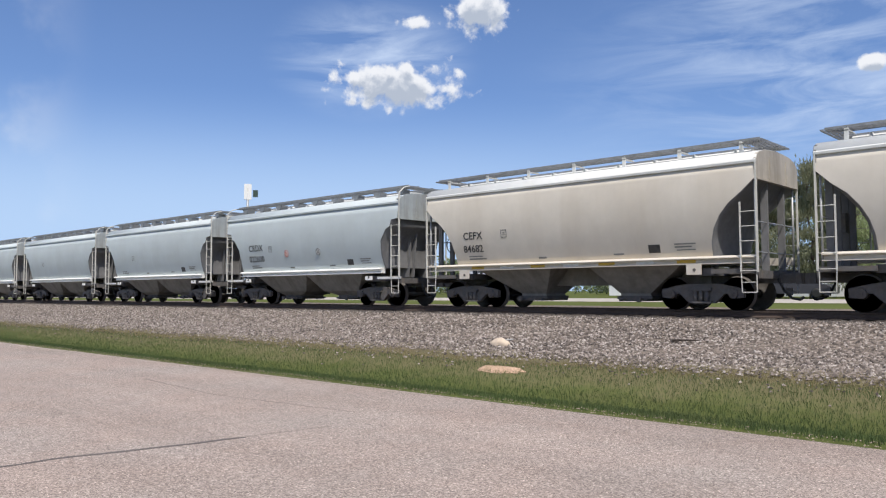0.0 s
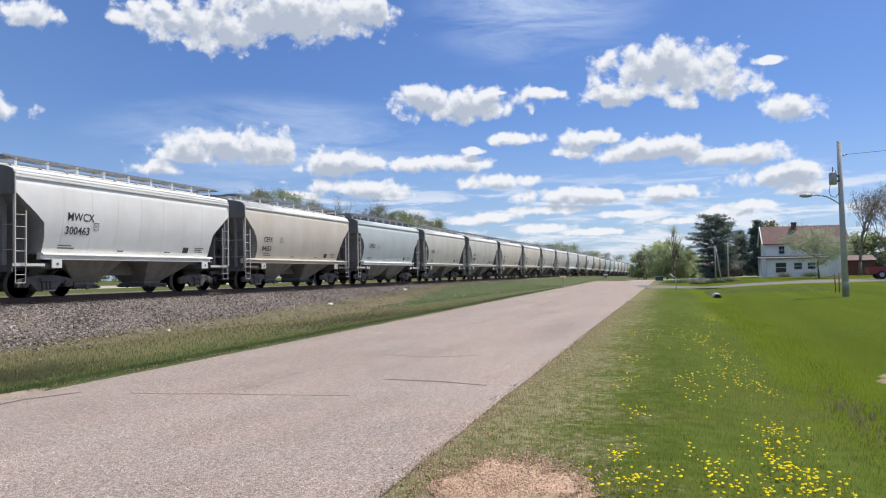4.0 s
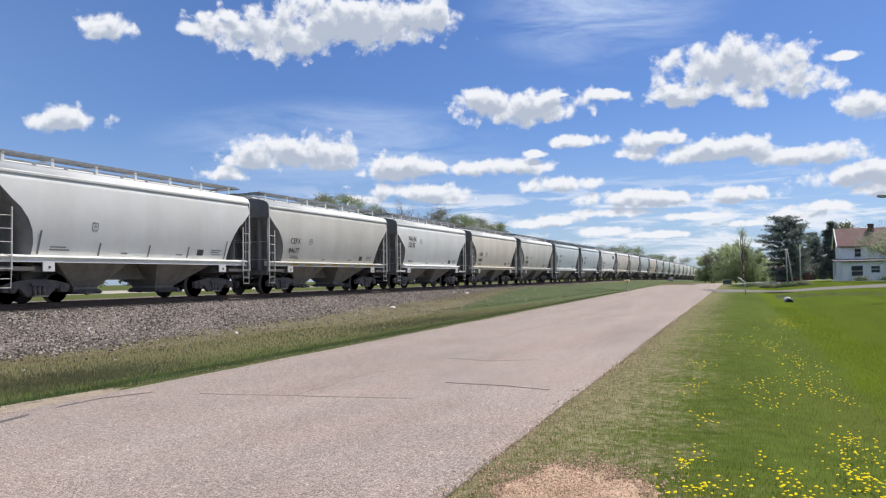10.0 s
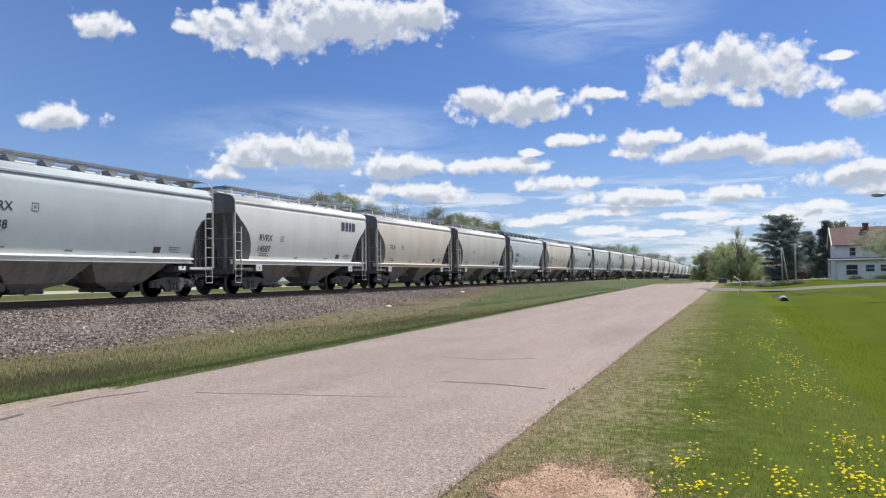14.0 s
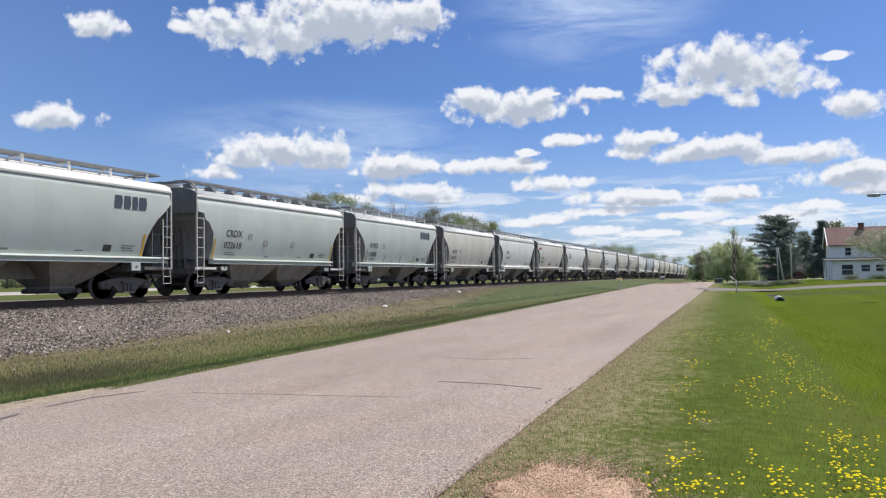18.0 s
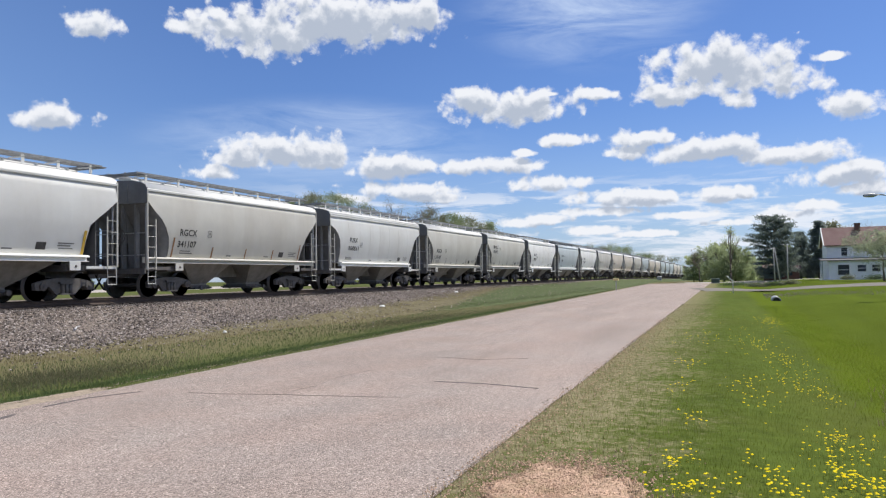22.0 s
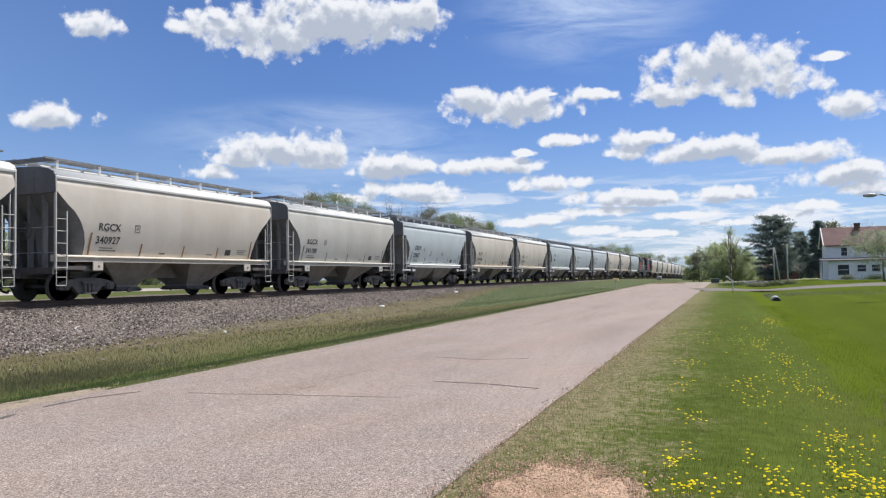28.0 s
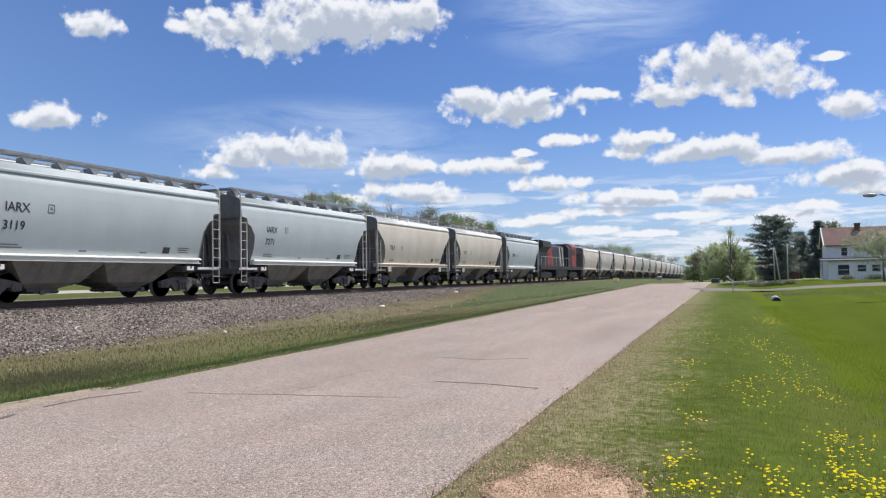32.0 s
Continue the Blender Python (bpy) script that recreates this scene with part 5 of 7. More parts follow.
def locomotive():
    car = holder("diesel_locomotive", "black and red diesel freight locomotive with white stripes", "locomotive")

    def p(name, build, m, label=""):
        bm = bmesh.new()
        build(bm)
        return part(name, bm, m, car, label)

    p("underframe", lambda bm: (box(bm, -11.0, 11.0, -1.52, 1.52, 1.25, 1.65), box(bm, -11.2, -10.9, -1.5, 1.5, .5, 1.7), box(bm, 10.9, 11.2, -1.5, 1.5, .5, 1.7)), M_LBLACK)
    p("fuel_tank", lambda bm: prism(bm, [(-1.3, 1.25), (1.3, 1.25), (1.3, .55), (1.0, .3), (-1.0, .3), (-1.3, .55)], -3.0, 3.0, "x"), M_LBLACK)
    p("long_hood", lambda bm: prism(bm, [(-.95, 1.65), (.95, 1.65), (.95, 3.9), (.7, 4.15), (-.7, 4.15), (-.95, 3.9)], -3.6, 10.3, "x"), M_LBLACK)
    p("radiator", lambda bm: prism(bm, [(-.95, 3.2), (.95, 3.2), (1.5, 3.75), (1.5, 4.3), (1.1, 4.45), (-1.1, 4.45), (-1.5, 4.3), (-1.5, 3.75)], 6.2, 10.0, "x"), M_LBLACK)
    p("hood_end", lambda bm: prism(bm, [(-.97, 1.66), (.97, 1.66), (.97, 3.88), (.7, 4.17), (-.7, 4.17), (-.97, 3.88)], 4.3, 5.9, "x"), M_LRED, "red side panel")
    cab = p("cab", lambda bm: prism(bm, [(-1.5, 1.65), (1.5, 1.65), (1.5, 4.1), (1.1, 4.5), (-1.1, 4.5), (-1.5, 4.1)], -7.4, -4.6, "x"), M_LRED, "red driver's cab")
    p("equipment_cabin", lambda bm: prism(bm, [(-1.45, 1.65), (1.45, 1.65), (1.45, 3.9), (1.1, 4.3), (-1.1, 4.3), (-1.45, 3.9)], -4.6, -3.0, "x"), M_LBLACK)
    for y in (-1.51, 1.51):
        for x in (-6.9, -5.7):
            bm = bmesh.new()
            box(bm, x, x + .85, y - .02, y + .02, 3.1, 3.85)
            part("cab_window", bm, M_GLASS, cab, "dark cab window")
    p("nose", lambda bm: prism(bm, [(-10.0, 1.65), (-7.4, 1.65), (-7.4, 3.3), (-9.4, 3.2), (-10.0, 2.8)], -.95, .95), M_LRED)
    for k, x in enumerate((-2.6, -1.2)):
        bm = bmesh.new()
        prism(bm, [(x, 1.7), (x + .35, 1.7), (x + 1.15, 3.9), (x + .8, 3.9)], .955, .985)
        part("stripe", bm, M_WHITE, car, "slanting white stripe")
    bm = bmesh.new()
    prism(bm, [(3.2, 1.75), (4.7, 1.75), (5.3, 3.85), (3.8, 3.85)], .955, .985)
    part("red_panel", bm, M_LRED, car, "slanting red panel")
    for y in (-1.45, 1.45):
        bm = bmesh.new()
        rod(bm, (-3.4, y, 2.65), (10.6, y, 2.65), .02, 5)
        for i in range(9):
            rod(bm, (-3.4 + i * 1.75, y, 1.65), (-3.4 + i * 1.75, y, 2.65), .018, 5)
        part("handrail", bm, M_WHITE, car, "white handrail")
    for x in (-7.2, 7.2):
        bm = bmesh.new()
        for y in (-1.05, 1.05):
            prism(bm, [(-2.4, .45), (-2.4, .85), (-1.2, 1.0), (1.2, 1.0), (2.4, .85), (2.4, .45), (1.3, .3), (-1.3, .3)], y - .12, y + .12)
        box(bm, -.3, .3, -.9, .9, .7, 1.2)
        t = part("truck", bm, M_TRUCK, car, "grimy three-axle truck")
        t.matrix_basis = pose(x, 0, 0)
        for q in (-1.75, 0, 1.75):
            w = part("wheelset", cached(("wheelset",), build_wheelset, M_WHEEL), None, t, "steel wheels on an axle")
            w.matrix_basis = pose(q, 0, .48)
    for x in (-4.0, 1.5):
        bm = bmesh.new()
        box(bm, x, x + .9, -.4, .4, 4.1, 4.4)
        part("roof_vent", bm, M_LBLACK, car)
    for s in (-1, 1):
        bm = bmesh.new()
        box(bm, s * 11.1, s * 11.7, -.12, .12, .74, 1.0)
        part("coupler", bm, M_TRUCK, car)
    TRAIN.append((car, 57, 22.7 / 2 - PITCH / 2))


locomotive()

# ---- ground cover ----
M_BLADE = leafy("grass_blades", (0.116, 0.148, 0.018), (0.146, 0.154, 0.028), .4, .9, .35, .35)
M_LUSH = leafy("lush_grass_blades", (0.165, 0.225, 0.028), (0.19, 0.225, 0.045), .55, .9, .35, .3)
M_VERGE = leafy("rough_grass_blades", (0.108, 0.152, 0.060), (0.142, 0.154, 0.076), .62, .7, .25, .3)
M_STRAW = leafy("dry_grass", (0.29, 0.245, 0.145), (0.18, 0.18, 0.085), .4, 3, 1, .35)
M_PETAL = paint("dandelion_yellow", (0.90, 0.70, 0.01), 0.7, var=0.12, gloss=0.1)


def scatter(name, count, place, size, shape, material, label, category, seed=1):
    """Many small pieces joined into one mesh of kind stuff. shape gives vertices and faces of one piece."""
    r = random.Random(seed)
    verts, faces = [], []
    for _ in range(count):
        x, y = place(r)
        if shape is blade and r.random() < 1.25 - ((x - 5.75) / 1.15) ** 2 - ((y - 1.38) / .62) ** 2:
            continue
        k = len(verts)
        vs, fs = shape(r, size)
        z = ground_at(x, y)
        verts += [(x + a, y + b, z + c) for a, b, c in vs]
        faces += [tuple(k + i for i in f) for f in fs]
    me = bpy.data.meshes.new(name)
    me.from_pydata(verts, [], faces)
    me.materials.append(material)
    ob = new(name, me)
    return tagged(ob, label, category, kind="stuff")


BALLAST = [(13.3, 0.08), (14.4, 0.17), (15.4, 0.27), (16.6, 0.42), (18.2, 0.66), (19.3, 0.83), (20.6, 0.85), (22.4, 0.85)]


def ground_at(x, y):
    if y > 13.3:
        return float(np.interp(y, [b[0] for b in BALLAST], [b[1] for b in BALLAST])) - drop(x)
    if near_edge(x) < y < far_edge(x):
        return -drop(x)
    return land(x, y)


def blade(r, size):
    a, h, w = r.uniform(0, 6.28), size * r.uniform(.4, 1.1), size * .07
    lean = size * r.uniform(.2, .9)
    b = r.uniform(0, 6.28)
    c, s = math.cos(a) * w, math.sin(a) * w
    lx, ly = math.cos(b) * lean, math.sin(b) * lean
    return [(-c, -s, -.02), (c, s, -.02), (c * .6 + lx * .4, s * .6 + ly * .4, h * .62), (-c * .6 + lx * .4, -s * .6 + ly * .4, h * .62), (lx, ly, h)], [(0, 1, 2, 3), (3, 2, 4)]


def stone(r, size):
    q = size * r.uniform(.5, 1.3)
    base = [(1, 0, 0), (-1, 0, 0), (0, 1, 0), (0, -1, 0), (0, 0, 1), (0, 0, -.5)]
    a = r.uniform(0, 3.14)
    ca, sa = math.cos(a), math.sin(a)
    k = [q * r.uniform(.6, 1.2) for _ in range(6)]
    tx, ty = r.uniform(-.5, .5), r.uniform(-.5, .5)
    vs = []
    for (x, y, z), m in zip(base, k):
        x, y = (x + tx * z) * m, (y + ty * z) * m
        vs.append((x * ca - y * sa, x * sa + y * ca, z * m * .8 + q * .15))
    return vs, [(0, 2, 4), (2, 1, 4), (1, 3, 4), (3, 0, 4), (2, 0, 5), (1, 2, 5), (3, 1, 5), (0, 3, 5)]


def dandelion(r, size):
    n, q = 6, size * r.uniform(.7, 1.2)
    t = r.uniform(-.35, .35)
    top = [(q * math.cos(6.283 * i / n), q * math.sin(6.283 * i / n), .07 + t * q * math.cos(6.283 * i / n)) for i in range(n)]
    return top + [(0, 0, .07 + q * .6), (0.004, 0, 0), (-0.004, 0, 0)], [(i, (i + 1) % n, n) for i in range(n)] + [(0, n + 1, n + 2)]


def near_x(r, a, b, power=1.7):
    """More pieces near the viewer."""
    s = r.choice((-1, 1)) if a < 0 else 1
    q = r.random() ** power
    return q * b if s > 0 else q * a


M_STONES = paint("ballast_stones", (0.27, 0.225, 0.205), 0.9, var=0.3, scale=9)
t_ = M_STONES.node_tree
isl = node(t_, "ShaderNodeNewGeometry").outputs["Random Per Island"]
ramp = node(t_, "ShaderNodeValToRGB", {0: isl})
ramp.color_ramp.elements[0].color, ramp.color_ramp.elements[1].color = (0.045, 0.038, 0.035, 1), (0.45, 0.405, 0.37, 1)
for pos, c in ((0.35, (0.14, 0.115, 0.098, 1)), (0.75, (0.26, 0.222, 0.195, 1))):
    ramp.color_ramp.elements.new(pos).color = c
t_.links.new(ramp.outputs[0], t_.nodes["Principled BSDF"].inputs["Base Color"])



scatter("stained_stones", 9000, lambda r: (near_x(r, -60, 95, power=1.3), 20.55 - 1.15 * r.random()), .055, stone, paint("oil_stained_stone", (0.085, 0.074, 0.067), .9, var=.4, scale=8), "dark oil-stained ballast stones beside the rail", "gravel", 13)


def gravel_foot(x):
    return 14.3 + 4.9 * min(1.0, max(0.0, (x - 11.0) / 50.0))


def green_top(x):
    return 13.0 + 6.2 * min(1.0, max(0.0, (x - 30.0) / 34.0))


def stone_place(r):
    """On the slope, thinning out over the moss at its foot."""
    while True:
        x, y = near_x(r, -60, 95, power=1.35), 20.2 - 6.6 * r.random() ** .9
        if y > gravel_foot(x) - .9 * r.random() ** 2 + .8 * noise.noise(Vector((x * .4, y, 3))) or r.random() < .03:
            return x, y


scatter("ballast_stones", 115000, stone_place, .040, stone, M_STONES, "loose grey and pinkish ballast stones on the slope", "gravel", 3)


def verge_place(r):
    x = near_x(r, -55, 85, power=1.4)
    lo = far_edge(x) + .12
    q = r.random()
    return x, lo + (green_top(x) + .1 - lo) * q ** 1.3 + q * .9 * noise.noise(Vector((x * .22, 2, 0)))


def lawn_place(r):
    x = 3.4 + 42 * r.random() ** 2.3 + r.gauss(0, .7) if r.random() < .86 else 6.0 - 18 * r.random() ** 1.4
    hi = near_edge(x) - .15
    return x, hi - (3.5 + abs(x) * .5) * r.random() ** .9


scatter("verge_grass", 150000, verge_place, .05, blade, M_VERGE, "rough green grass along the foot of the gravel", "grass", 4)
scatter("verge_edge_grass", 20000, lambda r: (lambda x: (x, far_edge(x) + .02 + .5 * r.random() ** 2))(near_x(r, -40, 60, power=1.3)), .05, blade, M_VERGE, "short grass at the road's edge", "grass", 14)
def foot_place(r):
    x = near_x(r, -50, 90, power=1.15)
    lo, hi = green_top(x), max(green_top(x) + .3, gravel_foot(x))
    return x, lo + (hi - lo) * r.random() + .5 * noise.noise(Vector((x * .22, 2, 0))) + .5 * noise.noise(Vector((x * .9, 5, 0))) + r.gauss(0, .30)


scatter("straw", 70000, foot_place, .05, blade, M_STRAW, "dry straw between grass and gravel", "grass", 5)
scatter("moss_tufts", 26000, lambda r: (lambda p: (p[0], p[1] + .25))(foot_place(r)), .045, blade, leafy("yellow_moss", (0.22, 0.20, 0.06), (0.16, 0.16, 0.06), .5, 2, 1, .3), "yellowish tufts of moss and grass in the gravel", "grass", 15)
scatter("spilled_stones", 1600, lambda r: (lambda p: (p[0], p[1] - .2 - abs(r.gauss(0, .5))))(foot_place(r)), .035, stone, M_STONES, "scattered small stones in the roadside grass", "gravel", 16)
scatter("shoulder_grit", 5000, lambda r: (lambda x: (x, near_edge(x) - abs(r.gauss(0, .35)) + .05))(3.4 + 26 * r.random() ** 1.6), .010, stone, M_DIRT, "loose grit along the road's edge", "gravel", 17)
def ditch_place(r):
    x = 5.0 + 40 * r.random() ** 1.7
    return x, near_edge(x) - 4.55 + .5 * noise.noise(Vector((x * .35, 7, 0))) + r.gauss(0, .42)


scatter("ditch_grass", 26000, ditch_place, .03, blade, M_LUSH, "long bright green grass along the shallow ditch", "grass", 19)
scatter("ditch_straw", 420, lambda r: (10.6 + r.gauss(0, 1.3), -1.95 + r.gauss(0, .22)), .09, blade, M_STRAW, "pale dry stalks in the ditch grass", "grass", 20)
scatter("lawn_grass", 220000, lawn_place, .015, blade, M_BLADE, "short green lawn grass", "grass", 6)
scatter("dry_verge_grass", 15000, lambda r: (lambda x: (x, near_edge(x) - .0 - 1.6 * r.random() ** 1.9 * (1 + .5 * noise.noise(Vector((x * .8, 3, 0))))))(3.4 + 40 * r.random() ** 1.7 if r.random() < .85 else 5 - 17 * r.random()), .022, blade, M_STRAW, "thin dry grass beside the asphalt", "grass", 7)


def flower_place(r):
    x, y, s = r.choice(FLOWERS)
    return x + r.gauss(0, s), y + r.gauss(0, s * .16 + .06)


FLOWERS = [(28.6, -.82, 1.0), (28.6, -.85, .8), (29.3, -.82, .8), (28.0, -.78, 1.0), (15.4, -.72, .8), (30.5, -.80, 1.2), (26.0, -.70, 1.6), (20.5, .04, 1.3), (18.2, -.14, 1.2), (19.0, -.45, 1.5), (16.1, -.71, .8), (14.9, -.75, .8), (12.4, -.70, .6), (13.4, -.76, .7), (20.4, 1.04, 1.4),
           (14.2, .98, .5), (11.5, .86, .4), (9.2, .61, .25), (12.1, 0, .5), (10.3, -.2, .7), (8.45, -.77, .35), (8.1, -.85, .5), (7.5, -.65, .3), (7.05, -.70, .18), (6.95, -.76, .18), (6.75, -.90, .2), (6.6, -1.0, .25),
           (7.05, .55, .25), (6.8, .62, .2), (6.1, .25, .2), (6.05, .5, .15), (6.9, -.15, .25), (6.3, -.17, .3), (8.2, -1.1, .5), (11.3, -1.0, .4), (6.1, -.35, .25), (6.2, -.87, .2), (6.0, -.6, .4), (24, .4, 3.0), (65, 1.0, 1.2)]
scatter("dandelions", 900, flower_place, .0138, dandelion, M_PETAL, "yellow dandelions in the lawn", "flowers", 8)

# bare sandy patch at the corner of the road, and a muddy one in the verge
def mound(name, cx, cy, rx, ry, material, label, seed, h=.025):
    bm = bmesh.new()
    n = 64
    ring = [1 + .45 * noise.noise(Vector((math.cos(6.283 * i / n) * 1.5, math.sin(6.283 * i / n) * 1.5, seed))) + .35 * noise.noise(Vector((math.cos(6.283 * i / n) * 6, math.sin(6.283 * i / n) * 6, seed))) for i in range(n)]
    rows = []
    for q in (0.25, .5, .75, 1.0):
        rows.append([bm.verts.new((cx + rx * q * ring[i] * math.cos(6.283 * i / n), cy + ry * q * ring[i] * math.sin(6.283 * i / n),
                                   ground_at(cx + rx * q * math.cos(6.283 * i / n), cy + ry * q * math.sin(6.283 * i / n)) + h * (1 - q ** 3) + (-.03 if q == 1 else .004))) for i in range(n)])
    c = bm.verts.new((cx, cy, ground_at(cx, cy) + h))
    for i in range(n):
        bm.faces.new((c, rows[0][i], rows[0][(i + 1) % n]))
        for a, b in zip(rows[:-1], rows[1:]):
            bm.faces.new((a[i], b[i], b[(i + 1) % n], a[(i + 1) % n])).smooth = True
    return tagged(part(name, bm, material), label, "bare patch", kind="structure")


mound("sand_patch", 5.75, 1.42, 1.05, .55, M_DIRT, "bare sandy patch between road and lawn", 3, .004)
scatter("loose_sand", 7000, lambda r: (5.75 + r.gauss(0, .55), 1.38 + r.gauss(0, .28)), .014, stone, M_DIRT, "coarse pinkish sand and grit spread over turf", "gravel", 31)
scatter("sand_grass", 1500, lambda r: (5.75 + r.gauss(0, .65), 1.36 + r.gauss(0, .36)), .032, blade, M_STRAW, "thin dry tufts on bare sand", "grass", 32)
M_DEAD = leafy("dead_grass", (0.185, 0.178, 0.105), (0.145, 0.152, 0.082), .5, 2, 1, .3)
scatter("dead_grass", 7000, lambda r: (10.2 + r.gauss(0, 1.6), 11.4 + r.gauss(0, .40)), .06, blade, M_DEAD, "dark matted dead grass in the roadside ditch", "grass", 33)
scatter("dead_grass", 6000, lambda r: (27.5 + r.gauss(0, 4), 12.2 + r.gauss(0, .35)), .06, blade, M_DEAD, "dark matted dead grass in the roadside ditch", "grass", 34)
mound("worn_patch", 14.0, -3.25, .62, .36, paint("worn_turf", (0.24, 0.195, 0.09), 0.95, var=.4, scale=12), "worn brown patch in the lawn", 9, .006)
mound("worn_patch", -9.65, 12.1, .5, .22, M_DIRT, "bare patch of pale dirt in the grass", 7, .05)
M_SHOULDER = paint("dusty_shoulder", (0.30, 0.248, 0.185), 0.95, var=.4, scale=20, bump=.6, bscale=60)
mound("shoulder_patch", 7.3, 9.15, 2.2, .22, M_SHOULDER, "bare sandy road shoulder", 8, .02)

scatter("road_edge_grit", 6000, lambda r: (lambda x: (x, far_edge(x) + r.gauss(.03, .07)))(-30 + 90 * r.random()), .012, stone, M_SHOULDER, "pale grit along the road's edge", "gravel", 43)

# sealed and open cracks in the asphalt
def crack(pts, w, seed=0, m=None):
    r = random.Random(seed)
    bm = bmesh.new()
    dense = []
    for (xa, ya), (xb, yb) in zip(pts[:-1], pts[1:]):
        k = max(2, int(math.hypot(xb - xa, yb - ya) / .12))
        dense += [(xa + (xb - xa) * i / k, ya + (yb - ya) * i / k) for i in range(k)]
    dense.append(pts[-1])
    prev = None
    for i, (x, y) in enumerate(dense):
        j, l = dense[min(i + 1, len(dense) - 1)], dense[max(i - 1, 0)]
        d = Vector((j[0] - l[0], j[1] - l[1])).normalized()
        o = .035 * noise.noise(Vector((x * 2.2, y * 2.2, seed)))
        ww = w * (.35 if i in (0, len(dense) - 1) else r.uniform(.75, 1.2))
        a = [bm.verts.new((x - d.y * (o + s * ww), y + d.x * (o + s * ww), z - drop(x))) for s, z in ((-1, -.006), (-.8, .0045), (.8, .0045), (1, -.006))]
        if prev:
            for q in range(3):
                bm.faces.new((prev[q], a[q], a[q + 1], prev[q + 1]))
        prev = a
    o = part("road_crack", bm, m or M_CRACK, road)
    return o


SEAL = 0.035
for k, (pts, w) in enumerate([
        ([(-8.0, 2.2), (-7.96, 3.0), (-7.75, 3.9), (-7.55, 4.9)], SEAL), ([(-7.55, 4.9), (-7.4, 6.0)], .006),
        ([(-1.0, 8.22), (.6, 8.34), (1.8, 8.28), (3.4, 8.32)], SEAL), ([(4.05, 8.36), (5.5, 8.40)], SEAL), ([(5.0, 8.72), (6.6, 8.62)], SEAL),
        ([(6.3, 8.32), (7.1, 8.55)], .05), ([(7.6, 8.66), (8.4, 8.7), (9.1, 8.42)], SEAL), ([(11.25, 4.55), (11.15, 3.6), (10.9, 2.8)], .03),
        
        ([(9.2, 7.6), (9.25, 7.0), (9.4, 6.1), (9.5, 5.2), (9.62, 4.4)], .004), ([(9.47, 6.18), (10.35, 6.15), (11.3, 6.3), (12.4, 6.2)], .004), ([(19.4, 6.56), (22, 6.62), (25.4, 6.55), (30, 6.7)], .012),
        ([(14.7, 5.9), (14.4, 4.9), (14.8, 4.0)], .006), ([(-14, 6.9), (-11, 6.6), (-8, 6.9)], .005), ([(35, 7.0), (42, 7.1), (52, 7.5)], .015)]):
    crack(pts, w, k, M_CRACK if w > .02 else M_HAIR)

# ---- things along the track and road ----
M_ROCK = paint("field_stone", (0.24, 0.20, 0.175), 0.9, var=.25, scale=5, bump=.5, bscale=12, dirt=(.2, .17, .14), dscale=2)
M_ROCKP = paint("pale_field_stone", (0.55, 0.45, 0.35), 0.9, var=.2, scale=5, bump=.5, bscale=12)
M_WOODP = paint("weathered_pole_wood", (0.43, 0.425, 0.42), 0.85, var=.25, scale=8, bump=.4, bscale=30, dirt=(.2, .18, .16), dscale=1.5, streak=True)
M_STEELG = paint("painted_grey_steel", (0.35, 0.36, 0.37), 0.5, .3, var=.1)
M_REDP = paint("red_marker_paint", (0.26, 0.05, 0.05), 0.6, var=.15)
M_DKGREEN = paint("dark_green_paint", (0.035, 0.06, 0.045), 0.5, var=.2)


def rock(x, y, rx, ry, rz, m, label, seed):
    bm = bmesh.new()
    bmesh.ops.create_icosphere(bm, subdivisions=3, radius=1)
    for v in bm.verts:
        k = 1 + .28 * noise.noise(v.co * 1.3 + Vector((seed, 0, 0))) + .1 * noise.noise(v.co * 3.5 + Vector((0, seed, 0)))
        v.co = Vector((v.co.x * rx * k, v.co.y * ry * k, max(-.3, v.co.z) * rz * k))
    for f in bm.faces:
        f.smooth = True
    o = part("rock", bm, m)
    o.matrix_world = pose(x, y, ground_at(x, y) + rz * .15)
    return tagged(o, label, "rock")


rock(6.95, 13.35, .25, .20, .20, M_ROCK, "round grey field stone at the foot of the gravel", 2)
rock(-12.2, 15.3, .26, .17, .16, M_ROCKP, "pale flat stone lying on the gravel", 4)
rock(32.5, 15.75, .17, .12, .07, M_WHITE, "flat white stone on the gravel slope", 6)
rock(48.3, 17.9, .18, .12, .09, M_WHITE, "flat white stone on the gravel slope", 9)
rock(.5, 14.1, .05, .04, .04, M_WHITE, "small white stone in the straw", 7)
rock(18.5, 14.0, .06, .05, .05, M_WHITE, "small white stone in the straw", 8)


def stick(x, y, l, a, seed):
    bm = bmesh.new()
    r = random.Random(seed)
    p = Vector((0, 0, .03))
    pts = [p]
    for i in range(4):
        p = p + Vector((l / 4, r.uniform(-.04, .04), r.uniform(-.005, .02)))
        pts.append(p)
    for (p, q), w in zip(zip(pts[:-1], pts[1:]), (.03, .026, .022, .016)):
        rod(bm, p, q, w, 6)
    o = part("stick", bm, M_WOODP if seed % 2 else M_TIE)
    o.matrix_world = pose(x, y, ground_at(x, y) + .03, 0, 0, a)
    tagged(o, "short weathered stick on the gravel", "stick")


for k, q in enumerate(((-8.2, 16.6, .6, 4), (-12.6, 15.6, .5, 18), (-3.3, 17.0, .7, -4), (4.4, 15.3, .7, 12), (1.2, 14.0, .5, 70), (15.2, 16.2, .5, 30), (36, 16.5, .9, 20), (51.2, 19.0, 1.0, 30), (58.4, 18.9, 1.1, 25), (46.5, 18.2, .6, 10))):
    stick(*q, k)


